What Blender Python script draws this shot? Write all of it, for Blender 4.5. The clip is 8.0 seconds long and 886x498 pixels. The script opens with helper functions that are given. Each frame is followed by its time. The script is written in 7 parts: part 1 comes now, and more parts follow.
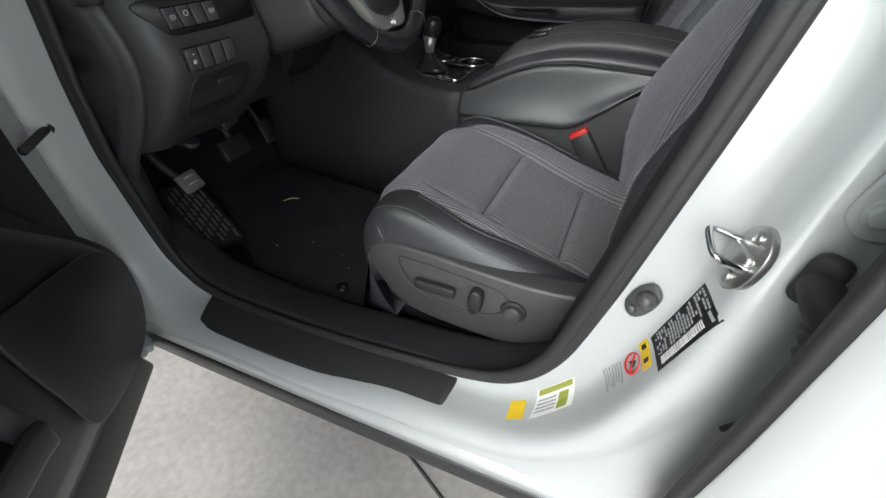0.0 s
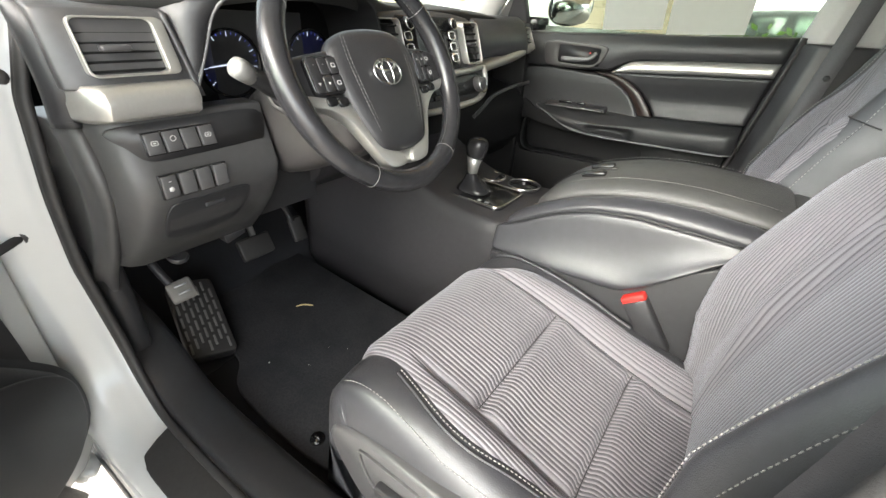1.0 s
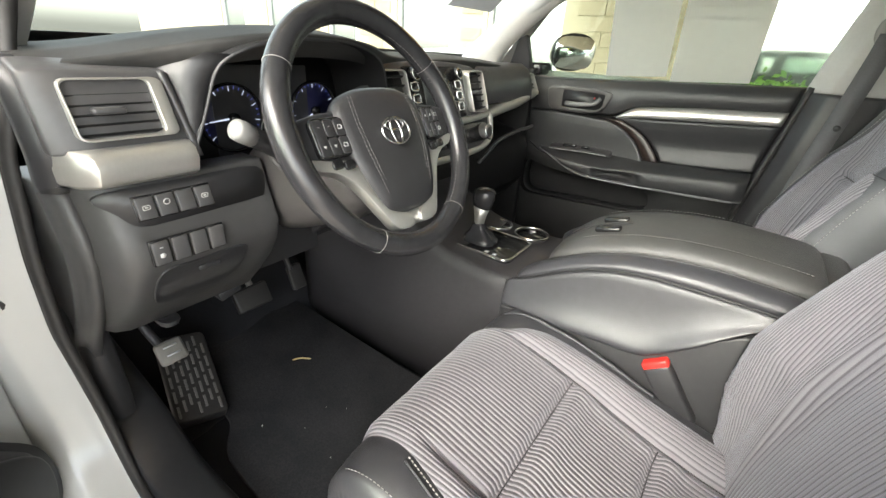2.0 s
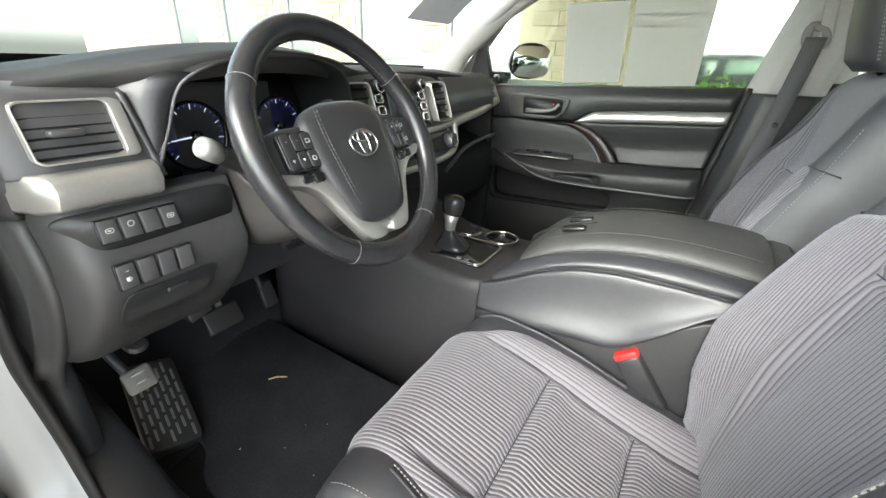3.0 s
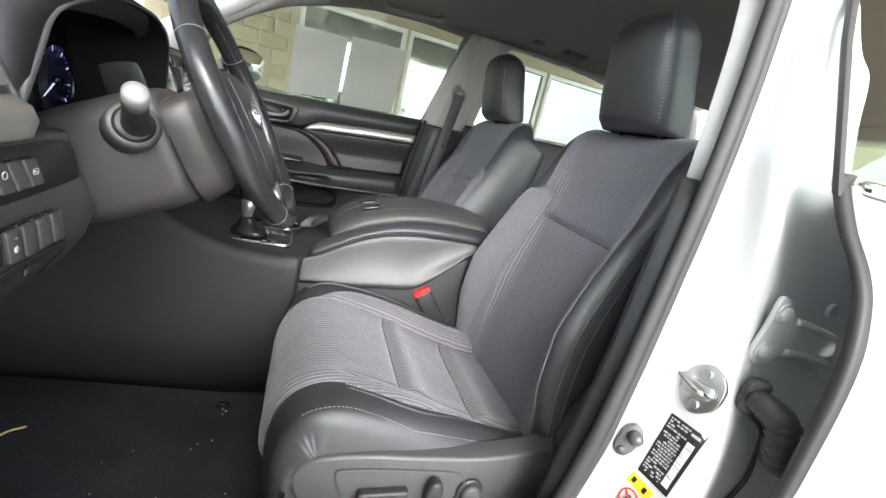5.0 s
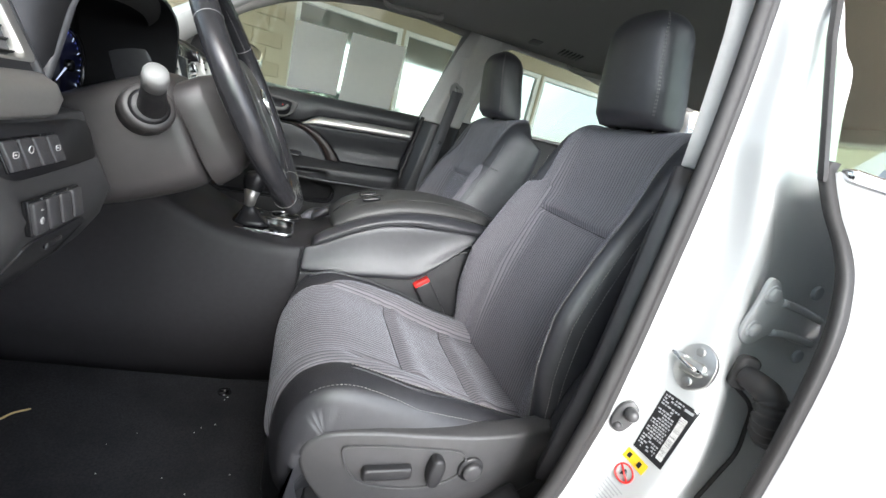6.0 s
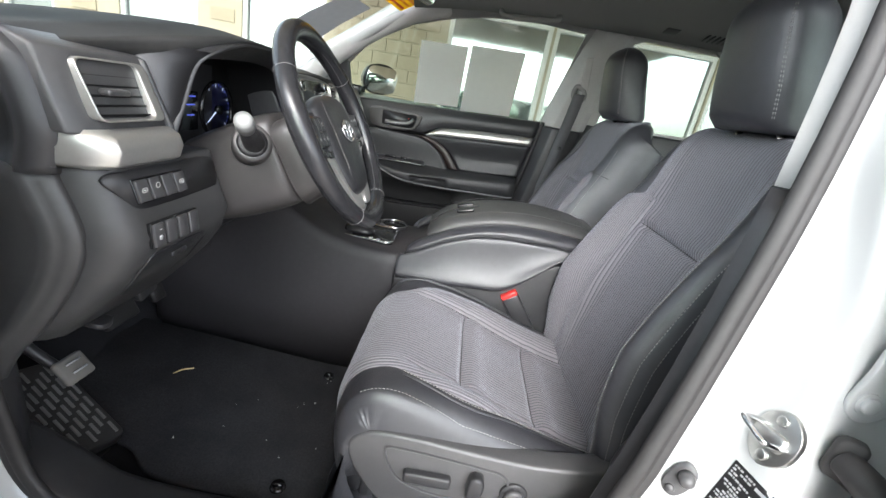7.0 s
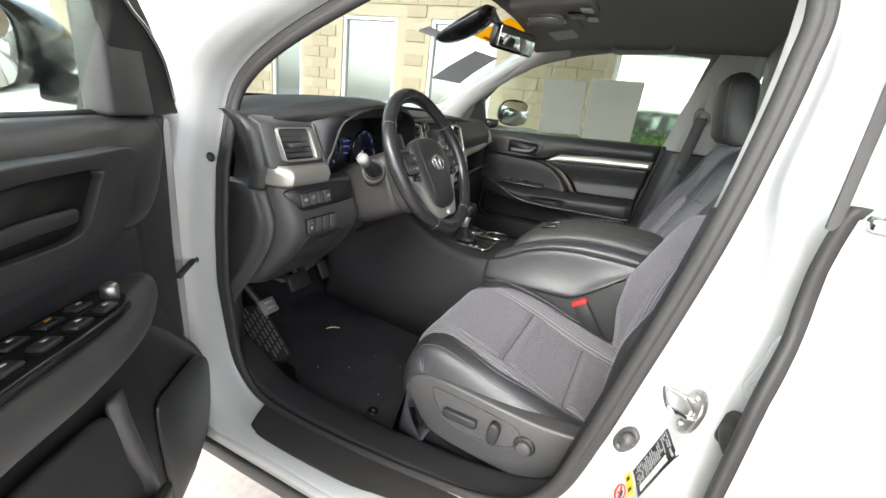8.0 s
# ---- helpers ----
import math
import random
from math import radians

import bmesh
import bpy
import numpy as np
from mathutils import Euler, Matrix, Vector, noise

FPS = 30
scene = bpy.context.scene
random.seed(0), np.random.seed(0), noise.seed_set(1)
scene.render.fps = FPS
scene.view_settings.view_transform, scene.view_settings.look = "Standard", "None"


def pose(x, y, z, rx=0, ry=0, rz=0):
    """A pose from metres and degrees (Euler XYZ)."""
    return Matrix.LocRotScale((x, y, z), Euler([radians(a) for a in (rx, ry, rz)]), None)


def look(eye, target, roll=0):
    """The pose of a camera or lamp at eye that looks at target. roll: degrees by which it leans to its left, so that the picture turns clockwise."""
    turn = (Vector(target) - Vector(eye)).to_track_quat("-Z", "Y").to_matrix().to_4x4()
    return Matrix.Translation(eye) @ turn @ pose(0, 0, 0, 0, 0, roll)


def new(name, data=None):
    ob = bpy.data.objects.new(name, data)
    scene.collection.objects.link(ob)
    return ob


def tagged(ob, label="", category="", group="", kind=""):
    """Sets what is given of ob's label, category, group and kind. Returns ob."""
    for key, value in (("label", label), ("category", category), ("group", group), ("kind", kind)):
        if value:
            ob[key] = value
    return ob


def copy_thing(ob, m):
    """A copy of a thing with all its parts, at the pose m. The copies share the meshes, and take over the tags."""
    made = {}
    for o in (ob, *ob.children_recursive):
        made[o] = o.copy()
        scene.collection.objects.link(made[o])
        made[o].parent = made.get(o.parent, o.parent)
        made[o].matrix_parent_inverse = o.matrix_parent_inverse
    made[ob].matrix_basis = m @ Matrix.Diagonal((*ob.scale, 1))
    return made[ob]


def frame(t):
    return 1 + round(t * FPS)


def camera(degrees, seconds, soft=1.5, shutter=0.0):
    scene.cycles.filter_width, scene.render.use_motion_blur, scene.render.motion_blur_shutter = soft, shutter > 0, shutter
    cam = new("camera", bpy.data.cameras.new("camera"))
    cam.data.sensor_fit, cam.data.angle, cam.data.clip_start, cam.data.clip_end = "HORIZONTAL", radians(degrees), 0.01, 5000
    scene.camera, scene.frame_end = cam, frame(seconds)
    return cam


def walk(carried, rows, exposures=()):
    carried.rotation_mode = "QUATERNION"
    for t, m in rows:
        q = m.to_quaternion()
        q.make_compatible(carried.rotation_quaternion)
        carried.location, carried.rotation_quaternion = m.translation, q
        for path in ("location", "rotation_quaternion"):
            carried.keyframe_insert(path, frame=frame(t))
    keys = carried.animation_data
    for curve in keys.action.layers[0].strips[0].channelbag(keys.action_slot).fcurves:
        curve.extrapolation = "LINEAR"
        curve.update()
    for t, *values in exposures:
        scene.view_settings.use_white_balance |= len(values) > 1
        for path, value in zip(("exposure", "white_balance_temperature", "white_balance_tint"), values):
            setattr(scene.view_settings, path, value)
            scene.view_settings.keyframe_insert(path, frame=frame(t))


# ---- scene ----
from mathutils.bvhtree import BVHTree

cam = camera(92.8, 8.0)
PATH = [
    (0.0, 0.4856, -1.1868, 1.1644, 51.83, -1.28, 22.66),
    (0.5, 0.4970, -1.0188, 1.1929, 56.26, -2.38, 32.67),
    (1.0, 0.4781, -0.9151, 1.2178, 60.69, -3.23, 35.01),
    (1.5, 0.4210, -0.8720, 1.2443, 63.75, -3.35, 35.26),
    (3.0, 0.4265, -0.8850, 1.2478, 66.14, -2.20, 29.92),
    (3.5, 0.4239, -0.9838, 1.2268, 66.97, -3.09, 18.05),
    (4.0, 0.2614, -1.1382, 1.2044, 69.21, -6.90, 2.63),
    (4.5, 0.1374, -1.1681, 1.1755, 72.62, -10.76, -9.93),
    (4.7, 0.1100, -1.1558, 1.1726, 73.80, -11.86, -13.54),
    (5.8, 0.0557, -1.1820, 1.1489, 75.56, -13.31, -18.37),
    (6.0, 0.0584, -1.1835, 1.1440, 75.26, -13.50, -17.45),
    (6.5, 0.0772, -1.1966, 1.1584, 73.05, -12.47, -9.89),
    (7.0, 0.2117, -1.2051, 1.2126, 70.94, -10.16, 3.13),
    (7.5, 0.3759, -1.2328, 1.2613, 70.21, -7.54, 16.41),
    (8.0, 0.4899, -1.4054, 1.2913, 70.43, -6.94, 25.87),
]
LIGHT = [(0.0, 1.48, 6010, 5), (0.5, 2.85, 6170, 7), (1.0, 3.34, 6620, 6), (1.5, 3.3, 6870, 6),
         (3.0, 3.25, 6360, 5), (3.5, 3.2, 6410, 5), (4.0, 2.97, 6410, 7), (4.5, 2.9, 6360, 8),
         (6.0, 2.67, 6060, 9), (7.0, 2.8, 6110, 9), (7.5, 2.85, 6210, 9), (8.0, 2.65, 6360, 8)]
walk(cam, [(t, pose(*p)) for t, *p in PATH], LIGHT)

# ---- world, sun and large light ----
world = bpy.data.worlds.new("world")
scene.world = world
world.use_nodes = True
wn = world.node_tree.nodes
sky = wn.new("ShaderNodeTexSky")
sky.sky_type = "NISHITA"
sky.sun_disc = False
sky.sun_elevation, sky.sun_rotation = radians(38), radians(184)
sky.air_density, sky.dust_density, sky.ozone_density = 1.0, 3.2, 0.6
haze = wn.new("ShaderNodeHueSaturation")
haze.inputs["Saturation"].default_value = 0.4
world.node_tree.links.new(sky.outputs[0], haze.inputs["Color"])
world.node_tree.links.new(haze.outputs[0], wn["Background"].inputs[0])
wn["Background"].inputs[1].default_value = 0.15
sun_data = bpy.data.lights.new("sun", "SUN")
sun_data.energy, sun_data.angle, sun_data.color = 0.3, radians(85), (0.98, 1.0, 0.985)
sun = new("sun", sun_data)
sun.matrix_world = look((-.5, -8.0, 6.2), (0, 0, 0))


# ---- materials ----
def material(name, base, rough=0.5, metal=0.0, vary=0.15, scale=40.0, bump=0.0, bump_scale=400.0, coat=0.0, spec=0.5, stain=0.0, stain_scale=4.0):
    """A surface with variation at two scales and a fine relief; sizes in 1/m."""
    m = bpy.data.materials.new(name)
    m.use_nodes = True
    n, l = m.node_tree.nodes, m.node_tree.links
    b = n["Principled BSDF"]
    b.inputs["Metallic"].default_value = metal
    b.inputs["Coat Weight"].default_value = coat
    b.inputs["Coat Roughness"].default_value = 0.05
    b.inputs["Specular IOR Level"].default_value = spec
    tc = n.new("ShaderNodeTexCoord")
    fine = n.new("ShaderNodeTexNoise")
    fine.inputs["Scale"].default_value, fine.inputs["Detail"].default_value = scale, 4
    l.new(tc.outputs["Object"], fine.inputs["Vector"])
    wide = n.new("ShaderNodeTexNoise")
    wide.inputs["Scale"].default_value, wide.inputs["Detail"].default_value = stain_scale, 5
    l.new(tc.outputs["Object"], wide.inputs["Vector"])
    low, high = [c * (1 - vary) for c in base], [min(1, c * (1 + vary)) for c in base]
    ramp = n.new("ShaderNodeMix")
    ramp.data_type = "RGBA"
    ramp.inputs["A"].default_value, ramp.inputs["B"].default_value = (*low, 1), (*high, 1)
    l.new(fine.outputs["Fac"], ramp.inputs["Factor"])
    last = ramp.outputs["Result"]
    if stain:
        mr = n.new("ShaderNodeMapRange")
        mr.inputs["From Min"].default_value, mr.inputs["From Max"].default_value = 0.4, 0.75
        mr.inputs["To Min"].default_value, mr.inputs["To Max"].default_value = 0.0, stain
        l.new(wide.outputs["Fac"], mr.inputs["Value"])
        mix = n.new("ShaderNodeMix")
        mix.data_type = "RGBA"
        mix.inputs["B"].default_value = (*[c * 0.5 for c in base], 1)
        l.new(mr.outputs["Result"], mix.inputs["Factor"])
        l.new(last, mix.inputs["A"])
        last = mix.outputs["Result"]
    l.new(last, b.inputs["Base Color"])
    rr = n.new("ShaderNodeMapRange")
    rr.inputs["To Min"].default_value, rr.inputs["To Max"].default_value = max(0.02, rough - 0.07), min(1, rough + 0.07)
    l.new(wide.outputs["Fac"], rr.inputs["Value"])
    l.new(rr.outputs["Result"], b.inputs["Roughness"])
    if bump:
        grain = n.new("ShaderNodeTexNoise")
        grain.inputs["Scale"].default_value, grain.inputs["Detail"].default_value = bump_scale, 3
        l.new(tc.outputs["Object"], grain.inputs["Vector"])
        bp = n.new("ShaderNodeBump")
        bp.inputs["Strength"].default_value, bp.inputs["Distance"].default_value = bump, 0.001
        l.new(grain.outputs["Fac"], bp.inputs["Height"])
        l.new(bp.outputs["Normal"], b.inputs["Normal"])
    return m


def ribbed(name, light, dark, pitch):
    """Woven cloth with raised ribs at a pitch in metres, laid by the run across the cloth, over a fine weave. The dark
    colour paints shade into the grooves between the ribs.
    """
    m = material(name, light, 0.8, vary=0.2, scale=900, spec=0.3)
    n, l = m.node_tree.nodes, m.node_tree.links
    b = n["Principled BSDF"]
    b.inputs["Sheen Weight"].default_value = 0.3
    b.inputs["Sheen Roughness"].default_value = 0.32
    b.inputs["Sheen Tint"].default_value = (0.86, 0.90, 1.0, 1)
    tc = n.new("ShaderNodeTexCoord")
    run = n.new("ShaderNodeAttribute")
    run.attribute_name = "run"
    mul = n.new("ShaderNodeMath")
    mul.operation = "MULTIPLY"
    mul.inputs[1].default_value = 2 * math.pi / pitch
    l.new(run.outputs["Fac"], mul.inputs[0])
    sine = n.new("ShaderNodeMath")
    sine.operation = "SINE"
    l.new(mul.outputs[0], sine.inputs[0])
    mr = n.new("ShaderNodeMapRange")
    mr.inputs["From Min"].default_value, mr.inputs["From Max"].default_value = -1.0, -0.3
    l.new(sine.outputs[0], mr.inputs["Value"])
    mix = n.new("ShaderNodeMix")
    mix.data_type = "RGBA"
    # Groove shade between ribs is put into the colour here.
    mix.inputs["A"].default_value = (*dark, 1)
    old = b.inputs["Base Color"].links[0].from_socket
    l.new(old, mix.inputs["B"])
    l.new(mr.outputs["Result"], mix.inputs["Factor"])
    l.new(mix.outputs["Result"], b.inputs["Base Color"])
    weave = n.new("ShaderNodeTexNoise")
    weave.inputs["Scale"].default_value = 1500
    l.new(tc.outputs["Object"], weave.inputs["Vector"])
    add = n.new("ShaderNodeMath")
    add.operation = "MULTIPLY_ADD"
    add.inputs[1].default_value = 0.3
    l.new(weave.outputs["Fac"], add.inputs[0])
    l.new(sine.outputs[0], add.inputs[2])
    bp = n.new("ShaderNodeBump")
    bp.inputs["Strength"].default_value, bp.inputs["Distance"].default_value = 0.6, 0.0009
    l.new(add.outputs[0], bp.inputs["Height"])
    l.new(bp.outputs["Normal"], b.inputs["Normal"])
    return m


def glass(name, tint=(1, 1, 1), rough=0.0):
    """Thin clear pane: mostly passes light straight on, with a mirror gloss by Fresnel."""
    m = bpy.data.materials.new(name)
    m.use_nodes = True
    n, l = m.node_tree.nodes, m.node_tree.links
    n.remove(n["Principled BSDF"])
    tr, gl, fr, mx = (n.new("ShaderNode" + k) for k in ("BsdfTransparent", "BsdfGlossy", "LayerWeight", "MixShader"))
    tr.inputs[0].default_value = (*tint, 1)
    gl.inputs["Roughness"].default_value = rough
    fr.inputs["Blend"].default_value = 0.5
    power, scale_f = n.new("ShaderNodeMath"), n.new("ShaderNodeMath")
    power.operation, scale_f.operation = "POWER", "MULTIPLY_ADD"
    power.inputs[1].default_value = 5.0
    scale_f.inputs[1].default_value, scale_f.inputs[2].default_value = 0.9, 0.05
    l.new(fr.outputs["Facing"], power.inputs[0])
    l.new(power.outputs[0], scale_f.inputs[0])
    l.new(scale_f.outputs[0], mx.inputs[0])
    l.new(tr.outputs[0], mx.inputs[1])
    l.new(gl.outputs[0], mx.inputs[2])
    l.new(mx.outputs[0], n["Material Output"].inputs[0])
    return m


def glowing(name, colour, strength):
    m = material(name, colour, 0.4)
    b = m.node_tree.nodes["Principled BSDF"]
    b.inputs["Emission Color"].default_value = (*colour, 1)
    b.inputs["Emission Strength"].default_value = strength
    return m


M_LEATHER = material("black_leather", (0.036, 0.0365, 0.0415), 0.40, coat=0.0, spec=0.65, vary=0.25, scale=60, bump=0.35, bump_scale=700, stain=0.2, stain_scale=8)
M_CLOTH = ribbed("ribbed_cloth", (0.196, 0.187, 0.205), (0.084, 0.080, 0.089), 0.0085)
M_PLASTIC = material("black_grained_plastic", (0.027, 0.027, 0.029), 0.38, vary=0.2, scale=80, bump=0.3, bump_scale=1100, stain=0.15, stain_scale=6)
M_PLASTIC_GREY = material("dark_grey_plastic", (0.067, 0.066, 0.068), 0.34, vary=0.15, scale=70, bump=0.25, bump_scale=1000, stain=0.15)
M_FLANK = material("black_matt_plastic", (0.031, 0.0298, 0.0325), 0.5, vary=0.2, scale=80, bump=0.3, bump_scale=1100, stain=0.15, stain_scale=6, spec=0.35)
M_DASH = material("soft_black_dash_skin", (0.030, 0.0295, 0.029), 0.62, vary=0.2, scale=80, bump=0.4, bump_scale=900, stain=0.15, stain_scale=6, spec=0.35)
M_DOOR = material("black_door_vinyl", (0.028, 0.0285, 0.030), 0.40, vary=0.2, scale=75, bump=0.3, bump_scale=1000, stain=0.15, stain_scale=6)
M_RIM = material("polished_black_leather", (0.022, 0.022, 0.024), 0.24, vary=0.25, scale=60, bump=0.2, bump_scale=700, stain=0.2, stain_scale=8)
M_SHROUD = material("satin_dark_grey_plastic", (0.049, 0.046, 0.0455), 0.40, vary=0.12, scale=70, bump=0.25, bump_scale=1000, stain=0.15)
M_KNEE = material("grained_charcoal_plastic", (0.050, 0.0495, 0.050), 0.42, vary=0.18, scale=75, bump=0.3, bump_scale=1000, stain=0.15)
# Louvre black, also given to hollows so that their shade sits in colour.
M_VENT = material("louvre_and_shade_black", (0.011, 0.011, 0.0115), 0.55, vary=0.2, scale=80, spec=0.25)
M_GLOSS = material("gloss_black_plastic", (0.012, 0.012, 0.013), 0.15, vary=0.2)
M_RUBBER = material("black_rubber", (0.025, 0.024, 0.024), 0.6, vary=0.25, scale=120, bump=0.2, bump_scale=600)
M_CARPET = material("black_carpet", (0.024, 0.0245, 0.0275), 0.95, vary=0.5, scale=500, bump=1.0, bump_scale=900, stain=0.3, stain_scale=10, spec=0.1)
M_MAT = material("black_floor_mat", (0.037, 0.0375, 0.0415), 0.9, vary=0.6, scale=260, bump=1.0, bump_scale=700, stain=0.6, stain_scale=9, spec=0.1)
M_SILVER = material("silver_painted_plastic", (0.53, 0.524, 0.495), 0.34, metal=0.75, vary=0.06, scale=200, stain=0.05)
M_LID = material("soft_black_vinyl", (0.050, 0.050, 0.049), 0.46, vary=0.2, scale=60, bump=0.35, bump_scale=800, stain=0.2, stain_scale=8)
M_CHROME = material("chrome", (0.75, 0.75, 0.76), 0.12, metal=1.0, vary=0.04)
M_STEEL = material("zinc_plated_steel", (0.52, 0.52, 0.505), 0.38, metal=1.0, vary=0.12, scale=90, bump=0.1)
M_WHITE = material("white_car_paint", (0.475, 0.488, 0.485), 0.35, vary=0.02, scale=30, coat=0.8, stain=0.03, stain_scale=5)
M_HEADLINER = material("grey_headliner_cloth", (0.27, 0.267, 0.258), 0.95, vary=0.1, scale=600, bump=0.4, bump_scale=1200, spec=0.1)
M_GREYTRIM = material("light_grey_trim", (0.48, 0.476, 0.463), 0.6, vary=0.06, scale=90, bump=0.2, bump_scale=900)
M_GLASS = glass("car_window_glass", (0.75, 0.81, 0.77))
M_SCREENGLASS = glass("windshield_glass", (0.66, 0.715, 0.68))
M_MIRROR = material("mirror_glass", (0.85, 0.86, 0.86), 0.02, metal=1.0, vary=0.01)
M_RED = material("red_plastic", (0.6, 0.03, 0.025), 0.4)
M_STITCH = material("pale_stitching", (0.27, 0.265, 0.255), 0.8, vary=0.2, scale=900)
M_THREAD = material("dull_grey_thread", (0.15, 0.148, 0.145), 0.8, vary=0.2, scale=900)
M_BROWN = material("brown_leather_trim", (0.022, 0.014, 0.012), 0.35, vary=0.25, scale=90, bump=0.2)
M_PAPER = material("white_paper", (0.72, 0.72, 0.70), 0.8, vary=0.03, scale=30)
M_PAPERGREY = material("grey_print", (0.34, 0.35, 0.36), 0.8, vary=0.05, scale=60)
M_YELLOW = material("yellow_label", (0.75, 0.50, 0.02), 0.5, vary=0.05)
M_ORANGE = material("orange_label", (0.85, 0.32, 0.02), 0.5, vary=0.1, scale=20)
M_BLACKINK = material("black_label", (0.015, 0.015, 0.016), 0.4)
M_OLIVE = material("olive_label", (0.28, 0.30, 0.05), 0.5)
M_CONCRETE = material("pale_concrete", (0.42, 0.385, 0.35), 0.9, vary=0.28, scale=45, bump=0.7, bump_scale=250, stain=0.4, stain_scale=3.0, spec=0.2)
M_JOINT = material("joint_filler", (0.06, 0.055, 0.05), 0.9)
M_BLOCK = material("tan_split_block", (0.28, 0.24, 0.172), 0.95, vary=0.13, scale=25, bump=1.0, bump_scale=60, stain=0.15, stain_scale=2, spec=0.1)
M_MORTAR = material("tan_mortar", (0.305, 0.266, 0.195), 0.95, vary=0.1, scale=60)
M_FRAME = material("white_aluminium_frame", (0.55, 0.55, 0.535), 0.4, vary=0.03)
M_WINDOW = material("building_window_glass", (0.27, 0.30, 0.30), 0.03, metal=0.85, vary=0.02)
M_SOFFIT = material("tan_soffit", (0.44, 0.37, 0.28), 0.9, vary=0.1, scale=12)
M_LEAF = material("green_leaf", (0.11, 0.21, 0.04), 0.5, vary=0.4, scale=15)
M_WHITEBTN = material("white_symbol_print", (0.55, 0.55, 0.54), 0.6)
M_TERRA = material("grey_planter", (0.3, 0.28, 0.26), 0.8, vary=0.15)
M_BLUELIGHT = glowing("blue_dial_light", (0.10, 0.13, 0.6), 0.16)
M_WHITELIGHT = glowing("white_dial_light", (0.55, 0.6, 0.8), 0.14)
M_SCREEN = material("dark_glass_screen", (0.05, 0.055, 0.055), 0.12, vary=0.1)


# ---- building tools ----
def spline(points, n):
    """n points on a Catmull-Rom curve through the given points."""
    p = np.array(points, float)
    p = np.vstack([2 * p[0] - p[1], p, 2 * p[-1] - p[-2]])
    k = len(p) - 3
    out = []
    for t in np.linspace(0, k, n):
        i = min(int(t), k - 1)
        u = t - i
        a, b, c, d = p[i:i + 4]
        out.append(0.5 * (2 * b + (c - a) * u + (2 * a - 5 * b + 4 * c - d) * u * u + (3 * b - a - 3 * c + d) * u ** 3))
    return np.array(out)


def ring_spline(points, n):
    """n points on a closed smooth curve."""
    p = np.array(points, float)
    k = len(p)
    out = []
    for t in np.linspace(0, k, n, endpoint=False):
        i = int(t)
        u = t - i
        a, b, c, d = (p[(i + j) % k] for j in (-1, 0, 1, 2))
        out.append(0.5 * (2 * b + (c - a) * u + (2 * a - 5 * b + 4 * c - d) * u * u + (3 * b - a - 3 * c + d) * u ** 3))
    return np.array(out)


def table(x, pairs):
    return float(np.interp(x, [a for a, _ in pairs], [b for _, b in pairs]))


def smooth_table(x, pairs, w=0.012):
    return (table(x - w, pairs) + 2 * table(x, pairs) + table(x + w, pairs)) / 4


def mesh(name, verts, faces, sharp=False):
    me = bpy.data.meshes.new(name)
    me.from_pydata([tuple(map(float, v)) for v in verts], [], faces)
    me.update()
    bm = bmesh.new()
    bm.from_mesh(me)
    bmesh.ops.recalc_face_normals(bm, faces=bm.faces)
    if not sharp:
        for f in bm.faces:
            f.smooth = True
    bm.to_mesh(me)
    bm.free()
    return me


def thing(name, label, category, base=(0, 0, 0), group="", kind=""):
    ob = new(name)
    ob.empty_display_size = 0.05
    ob.location = base
    return tagged(ob, label, category, group, kind)


def part(name, me, mat, parent=None, label="", bevel=0.0, thick=0.0, sub=0, flat=False):
    """Links a mesh whose points are in the world's metres as one object under a thing."""
    ob = new(name, me)
    me.materials.append(mat)
    if parent is not None:
        ob.parent = parent
        off = Vector((0, 0, 0))
        p = parent
        while p is not None:
            off += p.location
            p = p.parent
        ob.location = -off
    if thick:
        s = ob.modifiers.new("thick", "SOLIDIFY")
        s.thickness, s.offset = thick, 0
    if bevel:
        b = ob.modifiers.new("edge", "BEVEL")
        b.width, b.segments, b.limit_method, b.angle_limit = bevel, 2, "ANGLE", radians(40)
        b.harden_normals = False
    if sub:
        s = ob.modifiers.new("smooth", "SUBSURF")
        s.levels = s.render_levels = sub
    return tagged(ob, label)


def loft(rings, caps=True, closed=True):
    """Mesh data through rings of equal length."""
    n, verts, faces = len(rings[0]), [], []
    for r in rings:
        verts.extend(r)
    for i in range(len(rings) - 1):
        for j in range(n if closed else n - 1):
            k = (j + 1) % n
            faces.append((i * n + j, i * n + k, (i + 1) * n + k, (i + 1) * n + j))
    if caps and closed:
        faces.append(tuple(range(n))[::-1])
        faces.append(tuple(range((len(rings) - 1) * n, len(rings) * n)))
    return verts, faces


def surface(f, nu, nv):
    """Mesh data of a grid f(u, v), u and v from 0 to 1."""
    rings = [[f(i / (nu - 1), j / (nv - 1)) for j in range(nv)] for i in range(nu)]
    return loft(rings, closed=False)


def tube(points, r, n=10, closed=False):
    """Mesh data of a round bar along points; r a radius or one for each point."""
    p = [Vector(q) for q in points]
    m = len(p)
    rad = r if hasattr(r, "__len__") else [r] * m
    rings, up = [], None
    for i in range(m):
        a, b = (p[(i - 1) % m], p[(i + 1) % m]) if closed else (p[max(i - 1, 0)], p[min(i + 1, m - 1)])
        t = (b - a).normalized()
        if up is None:
            up = t.orthogonal().normalized()
        up = (up - t * up.dot(t)).normalized()
        side = t.cross(up)
        rings.append([p[i] + rad[i] * (math.cos(2 * math.pi * k / n) * up + math.sin(2 * math.pi * k / n) * side) for k in range(n)])
    if closed:
        rings.append(rings[0])
    return loft(rings, caps=not closed)


